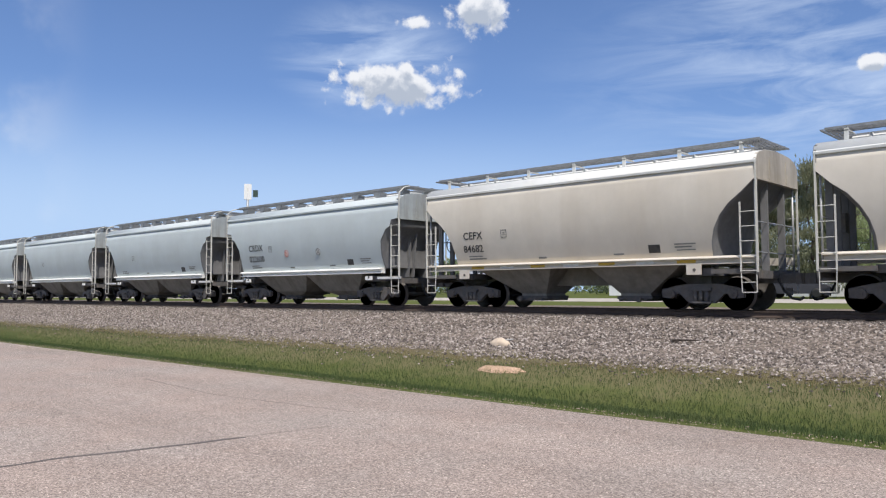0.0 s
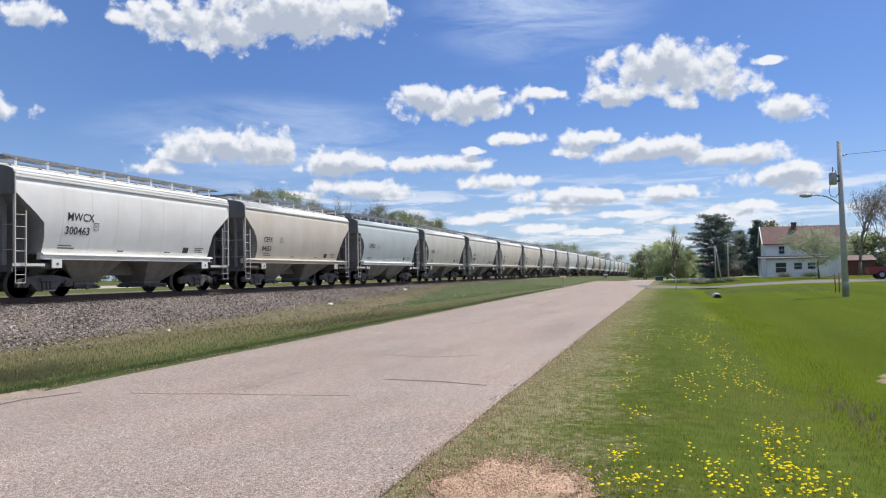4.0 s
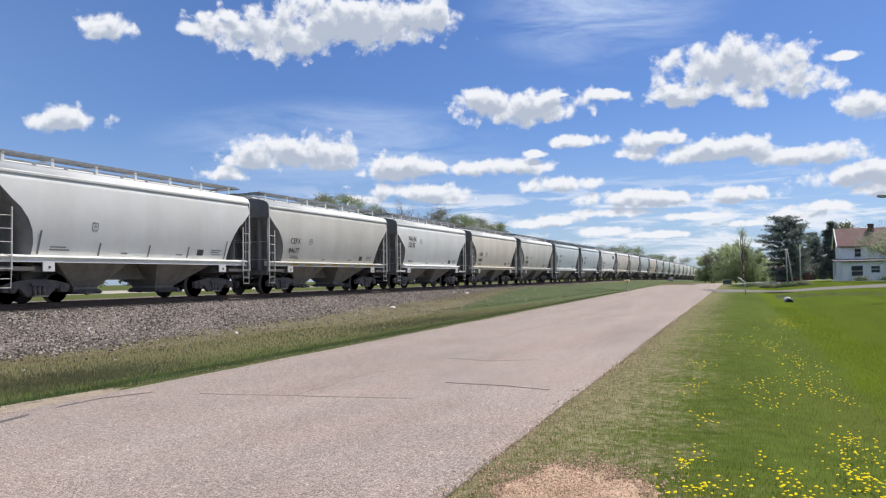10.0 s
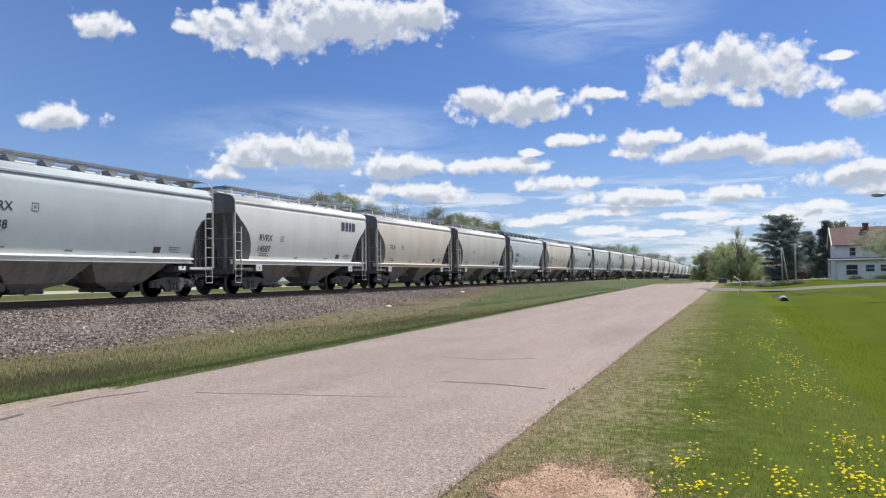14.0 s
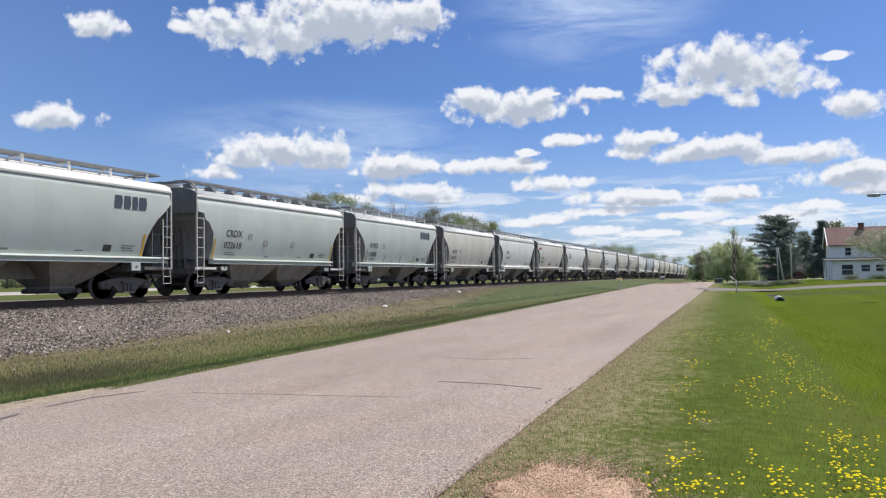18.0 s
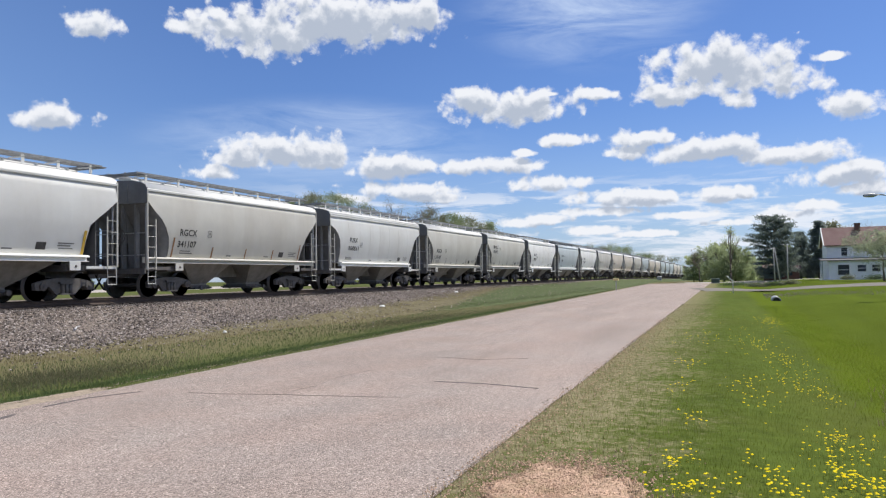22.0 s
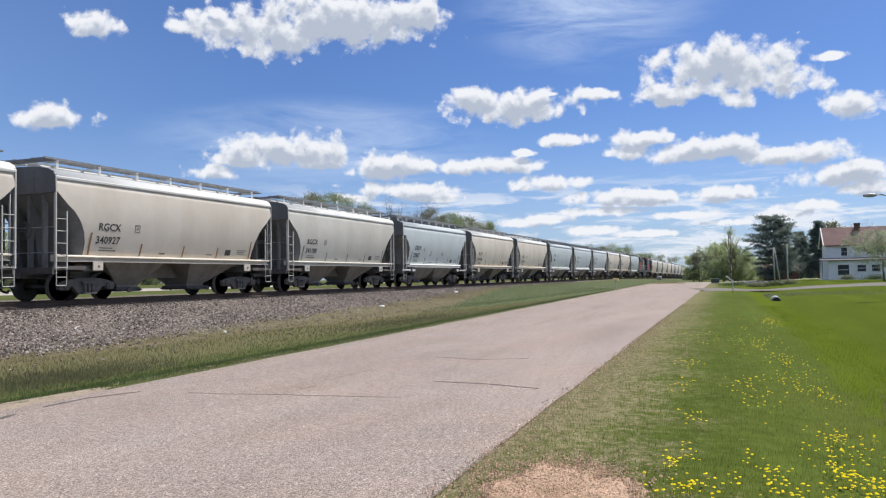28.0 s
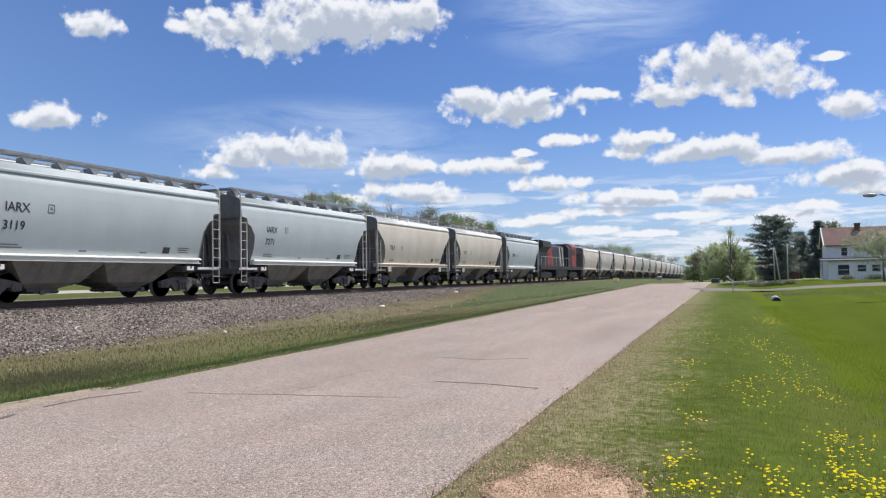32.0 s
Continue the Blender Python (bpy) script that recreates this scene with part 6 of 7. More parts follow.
def switch_stand():
    x, y = 9.0, 19.0
    z = ground_at(x, y)
    top = holder("trackside_post", "grey steel trackside post with a flat box beside the rails", "trackside post", at=(x, y, z))
    bm = bmesh.new()
    box(bm, -.055, .055, -.055, .055, -.1, .50)
    part("post", bm, M_TRUCK, top)
    bm = bmesh.new()
    prism(bm, [(-.30, .42), (.10, .44), (.12, .52), (.22, .52), (.22, .66), (-.02, .68), (-.06, .56), (-.30, .54)], -.12, .12)
    part("box", bm, M_WOODP, top, "weathered grey housing")
    bm = bmesh.new()
    pipe(bm, [(-.9, -.1, .22), (-.4, -.05, .06), (.2, 0, .02), (.5, .1, .03)], .025)
    part("rod", bm, M_TRUCK, top)
    bm = bmesh.new()
    box(bm, -.45, .45, -.2, .2, -.08, .02)
    part("base", bm, M_TIE, top)


switch_stand()


def utility_pole():
    x, y = 50.1, -8.85
    z = land(x, y)
    top = holder("utility_pole", "weathered wooden utility pole with transformer and street lamp", "utility pole", at=(x, y, z))
    H = 9.1
    bm = bmesh.new()
    rod(bm, (0, 0, -.2), (0.0, .12, H), .19, 12, .12)
    part("pole", bm, M_WOODP, top)
    bm = bmesh.new()
    lathe(bm, [(.205, .3), (.205, .8), (.2, .82)], 12, "z", (0, 0, 0))
    part("sleeve", bm, M_STEELG, top)
    bm = bmesh.new()
    lathe(bm, [(.19, 0), (.22, .05), (.22, .62), (.2, .68), (.12, .72)], 14, "z", (-.1, .50, 6.55))
    tr = part("transformer", bm, M_STEELG, top, "grey transformer can")
    bm = bmesh.new()
    rod(bm, (-.1, .5, 7.25), (-.1, .5, 7.6), .03, 6)
    rod(bm, (-.1, .38, 7.2), (-.1, .34, 7.4), .025, 6)
    box(bm, -.12, -.04, .15, .35, 6.7, 6.8)
    box(bm, -.12, -.04, .15, .35, 7.0, 7.1)
    part("bushing", bm, M_TRUCK, tr)
    bm = bmesh.new()
    pts = [(-.1, .62, 6.7), (-.1, .72, 6.2), (-.1, .66, 5.9), (-.1, .4, 5.8), (-.05, .15, 6.1)]
    pipe(bm, pts, .02, 5)
    part("cable_loop", bm, M_HOSE, top)
    bm = bmesh.new()
    pipe(bm, [(-.05, .12, 5.35), (-.4, .6, 5.65), (-.65, 1.0, 5.83), (-.8, 1.5, 5.92), (-.9, 1.85, 5.92)], .035, 8)
    arm = part("lamp_arm", bm, M_STEELG, top, "curved steel lamp arm")
    bm = bmesh.new()
    bmesh.ops.create_uvsphere(bm, u_segments=14, v_segments=8, radius=1)
    for v in bm.verts:
        v.co = Vector((v.co.x * .12, v.co.y * .36, v.co.z * .10 + (.03 if v.co.z > 0 else 0)))
    o = part("lamp_head", bm, M_STEELG, arm, "grey street lamp head")
    o.matrix_basis = pose(-.95, 2.10, 5.88)
    bm = bmesh.new()
    rod(bm, (0, .1, 8.2), (0, -.14, 8.25), .03, 6)
    lathe(bm, [(.05, 0), (.06, .06), (.04, .12)], 8, "z", (0, -.16, 8.2))
    part("insulator", bm, M_WHITE, top)
    bm = bmesh.new()
    pipe(bm, [(.02, .02, 8.3), (-.02, -.3, 8.28)], .015)
    part("bracket", bm, M_STEELG, top)
    # service wire going off to the right
    w = bmesh.new()
    a, b = Vector((50.1, -9.0, z + 8.3)), Vector((44.0, -24.0, z + 9.2))
    last = a
    for i in range(1, 13):
        q = i / 12
        p = a.lerp(b, q) - Vector((0, 0, 1.1 * q * (1 - q)))
        rod(w, last, p, .012, 5)
        last = p
    tagged(part("overhead_wire", w, M_HOSE), "thin black overhead wire from the pole", "wire")


utility_pole()


def marker_post(x, y, h, lean, m, label):
    top = holder("marker_post", label, "marker post", at=(x, y, land(x, y)))
    bm = bmesh.new()
    rod(bm, (0, 0, -.1), (0, lean, h), .036, 8)
    part("post", bm, m, top)
    bm = bmesh.new()
    rod(bm, (0, lean * .97, h * .97), (0, lean * 1.02, h * 1.03), .055, 8)
    part("cap", bm, M_WHITE, top)


marker_post(58.6, -9.72, 1.25, .03, M_REDP, "thin red marker post in the lawn")
marker_post(58.8, -9.98, 1.35, -.02, M_REDP, "thin red marker post in the lawn")


def mailbox_post():
    x, y = 68.0, .85
    top = holder("sign_post", "thin leaning post with a slanted arm by the driveway", "sign post", at=(x, y, land(x, y)))
    bm = bmesh.new()
    rod(bm, (0, 0, -.1), (0, .03, 1.0), .035, 6)
    part("post", bm, M_WOODP, top)
    bm = bmesh.new()
    rod(bm, (0, -.05, .92), (0, .5, 1.38), .05, 6)
    part("arm", bm, M_WHITE, top)


mailbox_post()


def roadside_box():
    x, y = 80.0, 12.2
    top = holder("mailbox", "mailbox with a yellowish top on a wooden post", "mailbox", at=(x, y, land(x, y)))
    bm = bmesh.new()
    box(bm, -.05, .05, -.05, .05, -.1, 1.0)
    part("post", bm, M_WOODP, top)
    bm = bmesh.new()
    prism(bm, [(-.28, 1.0), (.28, 1.0), (.28, 1.12), (.2, 1.22), (-.2, 1.22), (-.28, 1.12)], -.25, .25)
    part("box", bm, paint("faded_yellow_paint", (.62, .50, .25), .6, var=.15), top)


roadside_box()


def cabinet(x, y, w, d, h, m, label, name="utility_cabinet"):
    top = holder(name, label, "cabinet", at=(x, y, land(x, y)))
    bm = bmesh.new()
    prism(bm, [(-d / 2, 0), (d / 2, 0), (d / 2, h), (-d / 2, h * .92)], -w / 2, w / 2)
    part("body", bm, m, top)
    bm = bmesh.new()
    box(bm, -d / 2 - .05, d / 2 + .05, -w / 2 - .05, w / 2 + .05, -.1, .08)
    part("base", bm, M_STEELG, top)


cabinet(132, 4.3, 1.25, .9, .75, M_DKGREEN, "low dark green utility cabinet on the grass")
cabinet(178, 17.6, 1.0, .9, 1.2, M_STEELG, "grey metal signal cabinet beside the track")


def culvert():
    x, y = 53.5, -1.9
    z = land(x, y)
    top = holder("culvert", "dark round culvert pipe under the driveway", "culvert", at=(x, y, z))
    bm = bmesh.new()
    n = 18
    rings = []
    for r, xx in ((.28, 0), (.23, 0), (.23, 3.0), (.28, 3.0)):
        rings.append([bm.verts.new((xx, r * math.cos(6.283 * i / n), -.02 + r * math.sin(6.283 * i / n))) for i in range(n)])
    for a, b in zip(rings, rings[1:] + rings[:1]):
        for i in range(n):
            bm.faces.new((a[i], a[(i + 1) % n], b[(i + 1) % n], b[i])).smooth = True
    part("pipe", bm, M_STEELG, top)
    # a black disc behind the mouth stands for the pipe's inner shade
    bm = bmesh.new()
    lathe(bm, [(.235, .06), (.235, .10)], 16, "x", (0, 0, -.02))
    part("plug", bm, M_HOSE, top, "black disc for the shade inside the pipe")


culvert()

scatter("driveway_bank_stones", 1100, lambda r: (r.gauss(65.5, 3.2), -1.4 - 9 * r.random() ** 1.5), .04, stone, paint("dusty_bank_stone", (0.165, 0.152, 0.118), .95, var=.4, scale=7), "rough dusty stones on the bank above the culvert", "gravel", 41)
scatter("edge_clods", 70, lambda r: (lambda x: (x, near_edge(x) + r.gauss(-.05, .10)))(4.5 + 45 * r.random() ** 1.4), .016, stone, paint("dry_soil", (0.20, 0.17, 0.125), .95, var=.3, scale=9), "dry clods of soil along the edge of the asphalt", "gravel", 42)

# driveway of grey gravel, and a pale concrete road beyond the lawn
def strip(name, pts, half, z, m, label, cat):
    bm = bmesh.new()
    prev = None
    for i, (x, y) in enumerate(pts):
        a, b = pts[max(0, i - 1)], pts[min(len(pts) - 1, i + 1)]
        d = Vector((b[0] - a[0], b[1] - a[1])).normalized()
        h = half[i] if isinstance(half, (list, tuple)) else half
        row = [bm.verts.new((x - d.y * h * s, y + d.x * h * s, land(x - d.y * h * s, y + d.x * h * s) + (z if abs(s) < 1 else -.08))) for s in (-1, -.95, 0, .95, 1)]
        if prev:
            for j in range(4):
                bm.faces.new((prev[j], row[j], row[j + 1], prev[j + 1]))
        prev = row
    return tagged(part(name, bm, m), label, cat, kind="structure")


M_DRIVE = paint("driveway_gravel", (0.165, 0.15, 0.128), .95, var=.3, scale=6, bump=.5, bscale=20)
M_CONC = paint("pale_concrete", (0.40, 0.365, 0.325), .9, var=.12, scale=3, dirt=(.31, .285, .25), dscale=.6)
strip("driveway", [(82, 4.6), (82.5, 1.5), (83.5, -3), (85, -8), (88, -14), (92, -22), (98, -40)], [8, 5.5, 4.5, 4.2, 4.2, 4.4, 5], .02, M_DRIVE, "grey gravel driveway crossing the lawn", "driveway")
strip("side_road", [(146, 12), (150, 2), (154, -10), (158, -24), (170, -70)], 7.0, .03, M_CONC, "pale concrete side road beyond the lawn", "road")
strip("back_road", [(-300, 42), (-60, 42), (0, 42), (60, 44), (160, 56), (300, 80)], 5.5, .03, M_CONC, "pale concrete street behind the railway", "road")


def far_pole(x, y, h, lean, label):
    top = holder("wooden_pole", label, "utility pole", at=(x, y, land(x, y)))
    bm = bmesh.new()
    rod(bm, (0, 0, -.2), (0, lean, h), .12, 8, .08)
    part("pole", bm, M_WOODP, top)
    bm = bmesh.new()
    rod(bm, (0, lean - .05, h - .25), (0, lean + 1.0, h - .05), .04, 6)
    part("arm", bm, M_STEELG, top)


far_pole(139.9, -4.8, 5.7, .1, "short wooden pole with an arm before the pine")
far_pole(139.5, -5.6, 5.6, .75, "leaning wooden brace pole before the pine")
far_pole(139.8, -6.8, 6.1, 0, "plain wooden pole beside the dark pine")

# ---- trees ----
M_LEAF = leafy("spring_leaves", (0.28, 0.335, 0.185), (0.33, 0.37, 0.22), .6)
M_LEAF2 = leafy("yellow_green_leaves", (0.47, 0.53, 0.31), (0.41, 0.47, 0.27), .65)
M_OLIVE = leafy("olive_leaves", (0.255, 0.27, 0.17), (0.30, 0.30, 0.20), .55)
M_NEEDLE = leafy("dark_needles", (0.19, 0.235, 0.205), (0.21, 0.25, 0.215), .65)
M_SHRUB = leafy("dark_shrub_leaves", (0.13, 0.18, 0.085), (0.15, 0.18, 0.09), .5)
M_BARK = paint("tree_bark", (0.13, 0.105, 0.085), .9, var=.3, scale=6, bump=.6, bscale=14)
M_TWIG = paint("grey_twigs", (0.20, 0.165, 0.13), .9, var=.25, scale=3)


def limbs(r, base, up, length, radius, depth, spread, segs, tips):
    """Branching limbs as a list of (a, b, ra, rb); collects the ends."""
    p, d = Vector(base), Vector(up).normalized()
    out = []
    n = 3
    for i in range(n):
        q = p + d * (length / n)
        out.append((p.copy(), q.copy(), radius * (1 - .22 * i), radius * (1 - .22 * (i + 1))))
        d = (d + Vector((r.uniform(-.18, .18), r.uniform(-.18, .18), r.uniform(-.02, .12)))).normalized()
        p = q
        if depth > 0 and i > 0:
            for _ in range(segs):
                a = r.uniform(0, 6.283)
                side = Vector((math.cos(a), math.sin(a), 0))
                nd = (d * r.uniform(.6, 1.0) + side * spread * r.uniform(.6, 1.2)).normalized()
                out += limbs(r, p, nd, length * r.uniform(.55, .75), radius * .5, depth - 1, spread, segs, tips)
    if depth == 0:
        tips.append(p)
    return out


def tree(x, y, height, width, seed, leaf, label, density=1.0, bare=False, trunk_h=.16, name="tree", leaf_size=.34, z=None, depth=3, feather=False, low=0):
    """A tapered trunk with limbs, and a crown of many small leaves in clumps."""
    r = random.Random(seed)
    z = land(x, y) if z is None else z
    top = holder(name, label, "tree", at=(x, y, z - .05))
    tips = []
    segs = limbs(r, (0, 0, 0), (r.uniform(-.05, .05), r.uniform(-.05, .05), 1), height * .55, height * .022, depth, .75, 2, tips)
    zs = max(max(b.z for _, b, _, _ in segs), .1)
    ws = max(max(abs(b.x), abs(b.y)) for _, b, _, _ in segs)
    kz, kw = height * (.98 if bare else .93) / zs, width / ws
    fit = lambda p: Vector((p.x * kw, p.y * kw, p.z * kz))
    bm = bmesh.new()
    for a, b, ra, rb in segs:
        rod(bm, fit(a), fit(b), max(ra, .014), 5 if ra < height * .012 else 8, max(rb, .01))
    part("trunk", bm, M_BARK if not bare else M_TWIG, top)
    verts, faces = [], []
    ends = [fit(p) for p in tips]
    per = max(3, int(density * (26 if not bare else 7)))
    if not bare:
        lo = trunk_h * height
        for _ in range(46):
            a, q = r.uniform(0, 6.283), r.random() ** .45
            h = r.uniform(-1, 1)
            w = width * q * math.sqrt(max(0, 1 - h * h)) * r.uniform(.75, 1.05)
            ends.append(Vector((w * math.cos(a), w * math.sin(a), lo + (height - lo) * (.5 + .46 * h))))
    for _ in range(low):
        a, q = r.uniform(0, 6.283), r.uniform(.3, .95)
        ends.append(Vector((width * q * math.cos(a), width * q * math.sin(a), height * r.uniform(.04, .5))))
    for p in ends:
        c = r.uniform(.5, 1.1) * width * .19
        for _ in range(per):
            o = Vector((r.gauss(0, 1), r.gauss(0, 1), r.gauss(0, .8))) * c * .6 + p
            if o.z < height * .04:
                continue
            s = leaf_size * r.uniform(.5, 1.2)
            if bare:
                u = Vector((r.uniform(-1, 1), r.uniform(-1, 1), r.uniform(.1, 1.4))).normalized() * s * 2.4
                w = u.orthogonal().normalized() * .018
            else:
                u = Vector((r.uniform(-1, 1), r.uniform(-1, 1), r.uniform(-.6, .8))).normalized() * s
                w = u.cross(Vector((r.uniform(-1, 1), r.uniform(-1, 1), r.uniform(-1, 1)))).normalized() * s * .55
                if feather:
                    u = (u * .5 + Vector((p.x, p.y, height * .5)).normalized() * s) * 1.5
                    w = w * .45
            k = len(verts)
            verts += [tuple(o - w * .6), tuple(o + u * .45 - w), tuple(o + u), tuple(o + u * .5 + w)]
            faces.append((k, k + 1, k + 2, k + 3))
    me = bpy.data.meshes.new("crown")
    me.from_pydata(verts, [], faces)
    me.materials.append(leaf)
    part("crown", me, None, top)
    return top


def pine(x, y, height, width, seed, label, flat=False, z=None):
    """A conifer: a straight trunk with uneven whorls of drooping needle boughs."""
    r = random.Random(seed)
    z = land(x, y) if z is None else z
    top = holder("pine_tree", label, "tree", at=(x, y, z - .05))
    bm = bmesh.new()
    rod(bm, (0, 0, 0), (0, 0, height * .96), height * .026, 10, .04)
    verts, faces = [], []
    lev = int(height * (2.0 if not flat else 1.7))
    for i in range(lev):
        q = (i + r.uniform(-.3, .3)) / lev
        zz = height * (.08 + .91 * q)
        reach = width * ((1 - q) ** .75 if not flat else (.88 + .24 * math.sin(2.9 * min(q, 1)) - .42 * max(q, 0) ** 4)) * r.uniform(.72, 1.12) + .25
        for k in range(r.randint(6, 9)):
            a = r.uniform(0, 6.283)
            l = reach * (r.uniform(.65, .98) if flat else r.uniform(.55, 1.1))
            d = Vector((math.cos(a), math.sin(a), r.uniform(-.22, .22) if not flat else r.uniform(0, .35)))
            rod(bm, (0, 0, zz), d * l * .9 + Vector((0, 0, zz)), .03, 4, .012)
            for m in range(int(40 + l * 34)):
                f = r.uniform(.22, 1.0)
                p = d * l * f + Vector((r.gauss(0, .26), r.gauss(0, .26), zz + r.gauss(0, .14) - .12 * f))
                u = Vector((r.uniform(-1, 1), r.uniform(-1, 1), r.uniform(-.3, .9))).normalized() * r.uniform(.22, .42)
                w = u.orthogonal().normalized() * .075
                j = len(verts)
                verts += [tuple(p - w), tuple(p + w), tuple(p + u)]
                faces.append((j, j + 1, j + 2))
    part("trunk", bm, M_BARK, top)
    me = bpy.data.meshes.new("foliage")
    me.from_pydata(verts, [], faces)
    me.materials.append(M_NEEDLE)
    part("foliage", me, None, top)


def at(az, dist):
    return dist * math.cos(radians(az)), dist * math.sin(radians(az))


# behind the railway
tree(*at(83.0, 70), 18.8, 7.6, 21, M_LEAF, "tall willow-like tree in fresh spring leaf", 16, leaf_size=.22, feather=True)
tree(*at(79.0, 74), 15.5, 3.2, 22, M_LEAF, "slim tree in fresh spring leaf", 4, leaf_size=.22, feather=True)
tree(*at(75.0, 82), 17.0, 3.6, 23, M_OLIVE, "slim bare tree with a few buds", bare=True)
pine(*at(57.8, 85), 16.4, 1.3, 24, "narrow dark spruce with a pointed top")
tree(*at(107.2, 58), 9.4, 3.0, 25, M_OLIVE, "small tree with olive spring leaves", 9, leaf_size=.17, feather=True, low=30)
tree(*at(104.2, 66), 7.6, 3.0, 26, M_LEAF2, "small tree with yellow-green leaves", 9, leaf_size=.17, feather=True, low=40)
tree(*at(110.5, 64), 8.0, 3.4, 27, M_OLIVE, "small tree with olive spring leaves", 9, leaf_size=.17, feather=True, low=40)
for k, (a, d, h, w) in enumerate(((101, 118, 7.5, 5), (113, 122, 8, 6), (118, 130, 7.5, 6), (124, 140, 7, 6), (96.8, 125, 8, 5), (70, 130, 9, 6), (64, 120, 8, 5), (87, 135, 9, 6), (51, 140, 9, 6), (131, 150, 7, 6))):
    tree(*at(a, d), h, w, 40 + k, (M_LEAF, M_OLIVE, M_LEAF2)[k % 3], "low spreading tree in spring leaf behind the street", 1.0, leaf_size=.45)
# a long belt of bushes closes the far side of the street
r_ = random.Random(77)
for k in range(30):
    x = -150 + k * 11.5 + r_.uniform(-3, 3)
    tree(x, 112 + r_.uniform(-6, 10) + max(0, x - 60) * .35, r_.uniform(5.5, 8.5), r_.uniform(5.0, 7.0), 200 + k, (M_OLIVE, M_LEAF)[k % 2], "bushy tree in the green belt behind the street", 1.6, leaf_size=.42, trunk_h=-.15, low=30)
# woods beyond the train
for k, (a, d, h, w, bare) in enumerate(((32.6, 128, 13.4, 4.5, 0), (30.8, 128, 14.8, 5.0, 0), (29.2, 132, 15.2, 5.2, 0), (27.4, 138, 13.8, 4.6, 0), (26.0, 150, 14.6, 4.6, 1), (24.7, 152, 16.2, 5.0, 1),
                                        (23.4, 156, 16.0, 5.2, 1), (22.0, 160, 15.0, 5.0, 0), (20.7, 168, 15.0, 5.0, 0), (19.5, 176, 14.6, 5.2, 0), (18.4, 186, 14.2, 5.0, 0), (17.5, 200, 13.4, 5.0, 0),
                                        (34.5, 140, 10, 5, 0), (10.2, 330, 15, 8, 0), (9.0, 345, 15.5, 8, 0), (7.9, 370, 14.5, 8, 0), (12, 330, 10, 8, 0), (14, 300, 9, 8, 0), (6.7, 420, 14, 9, 0), (5.6, 460, 14, 10, 0))):
    tree(*at(a, d), h, w, 70 + k, (M_LEAF, M_OLIVE)[k % 2] if not bare else M_TWIG, "budding bare tree at the edge of the woods" if bare else "tree in pale spring leaf at the edge of the woods", 7.5, bare=bool(bare), leaf_size=.20, feather=not bare)
# bushes and trees where the road ends
for k, (a, d, h, w) in enumerate(((2.75, 178, 7.0, 2.6), (2.0, 172, 7.8, 2.8), (1.3, 168, 8.4, 3.0), (.55, 166, 7.6, 2.8), (-.1, 172, 6.6, 2.4), (3.3, 200, 6.5, 2.6), (1.7, 190, 7.8, 3.4), (-.9, 195, 5.5, 3.2), (.2, 200, 6.5, 3.4), (-2.2, 200, 5.5, 3.2))):
    tree(*at(a, d), h, w, 100 + k, M_LEAF2 if k % 3 else M_LEAF, "bushy yellow-green tree at the end of the road", 2.4, leaf_size=.22, trunk_h=-.3, feather=True, low=150)
tree(*at(.85, 160), 11.6, 2.0, 111, M_LEAF2, "thin tall tree with sparse pale leaves", .5, leaf_size=.16, feather=True)
tree(*at(2.9, 165), 6.5, 1.8, 112, M_TWIG, "bare greyish shrub beside the track", bare=True)
pine(*at(-2.0, 152), 12.1, 4.9, 121, "tall dark pine with an uneven broad crown", flat=True)
pine(*at(-4.7, 160), 11.0, 3.6, 122, "dark spruce beside the farmhouse")
pine(*at(-3.6, 166), 9.6, 3.2, 123, "dark spruce beside the farmhouse")
tree(*at(-5.6, 170), 11.4, 3.4, 124, M_OLIVE, "tree with olive spring leaves behind the farmhouse", .9, leaf_size=.42)
tree(*at(-7.2, 165), 10.6, 3.2, 125, M_TWIG, "bare tree behind the farmhouse", bare=True)
tree(*at(-8.45, 104), 6.4, 4.0, 126, leafy("grey_green_leaves", (0.36, 0.40, 0.27), (0.40, 0.42, 0.30), .6), "spreading garden tree just coming into leaf", 4.2, leaf_size=.13, z=.25, trunk_h=.26)
tree(*at(-10.9, 140), 13.6, 4.2, 127, M_TWIG, "large bare tree behind the driveway", bare=True, depth=4)
tree(*at(-12.4, 138), 14.2, 4.2, 128, M_TWIG, "large bare tree behind the driveway", bare=True, depth=4)
tree(*at(-13.8, 142), 13.2, 4.0, 129, M_TWIG, "large bare tree behind the driveway", bare=True, depth=4)
for k, (a, d, h, w) in enumerate(((-10.4, 175, 8.5, 5), (-12.2, 178, 7.5, 5), (-14, 180, 8, 5), (-15.6, 170, 8, 5), (-9.4, 180, 8, 4.5), (-17.4, 165, 9, 5), (-2.6, 190, 8, 4), (-6.4, 195, 9, 5))):
    tree(*at(a, d), h, w, 140 + k, M_OLIVE if k % 2 else M_LEAF, "leafy tree in the hedgerow behind the yard", 1.6, leaf_size=.42, trunk_h=-.2, low=50)
pine(*at(-14.6, 150), 9.6, 2.4, 150, "dark spruce at the edge of the yard")
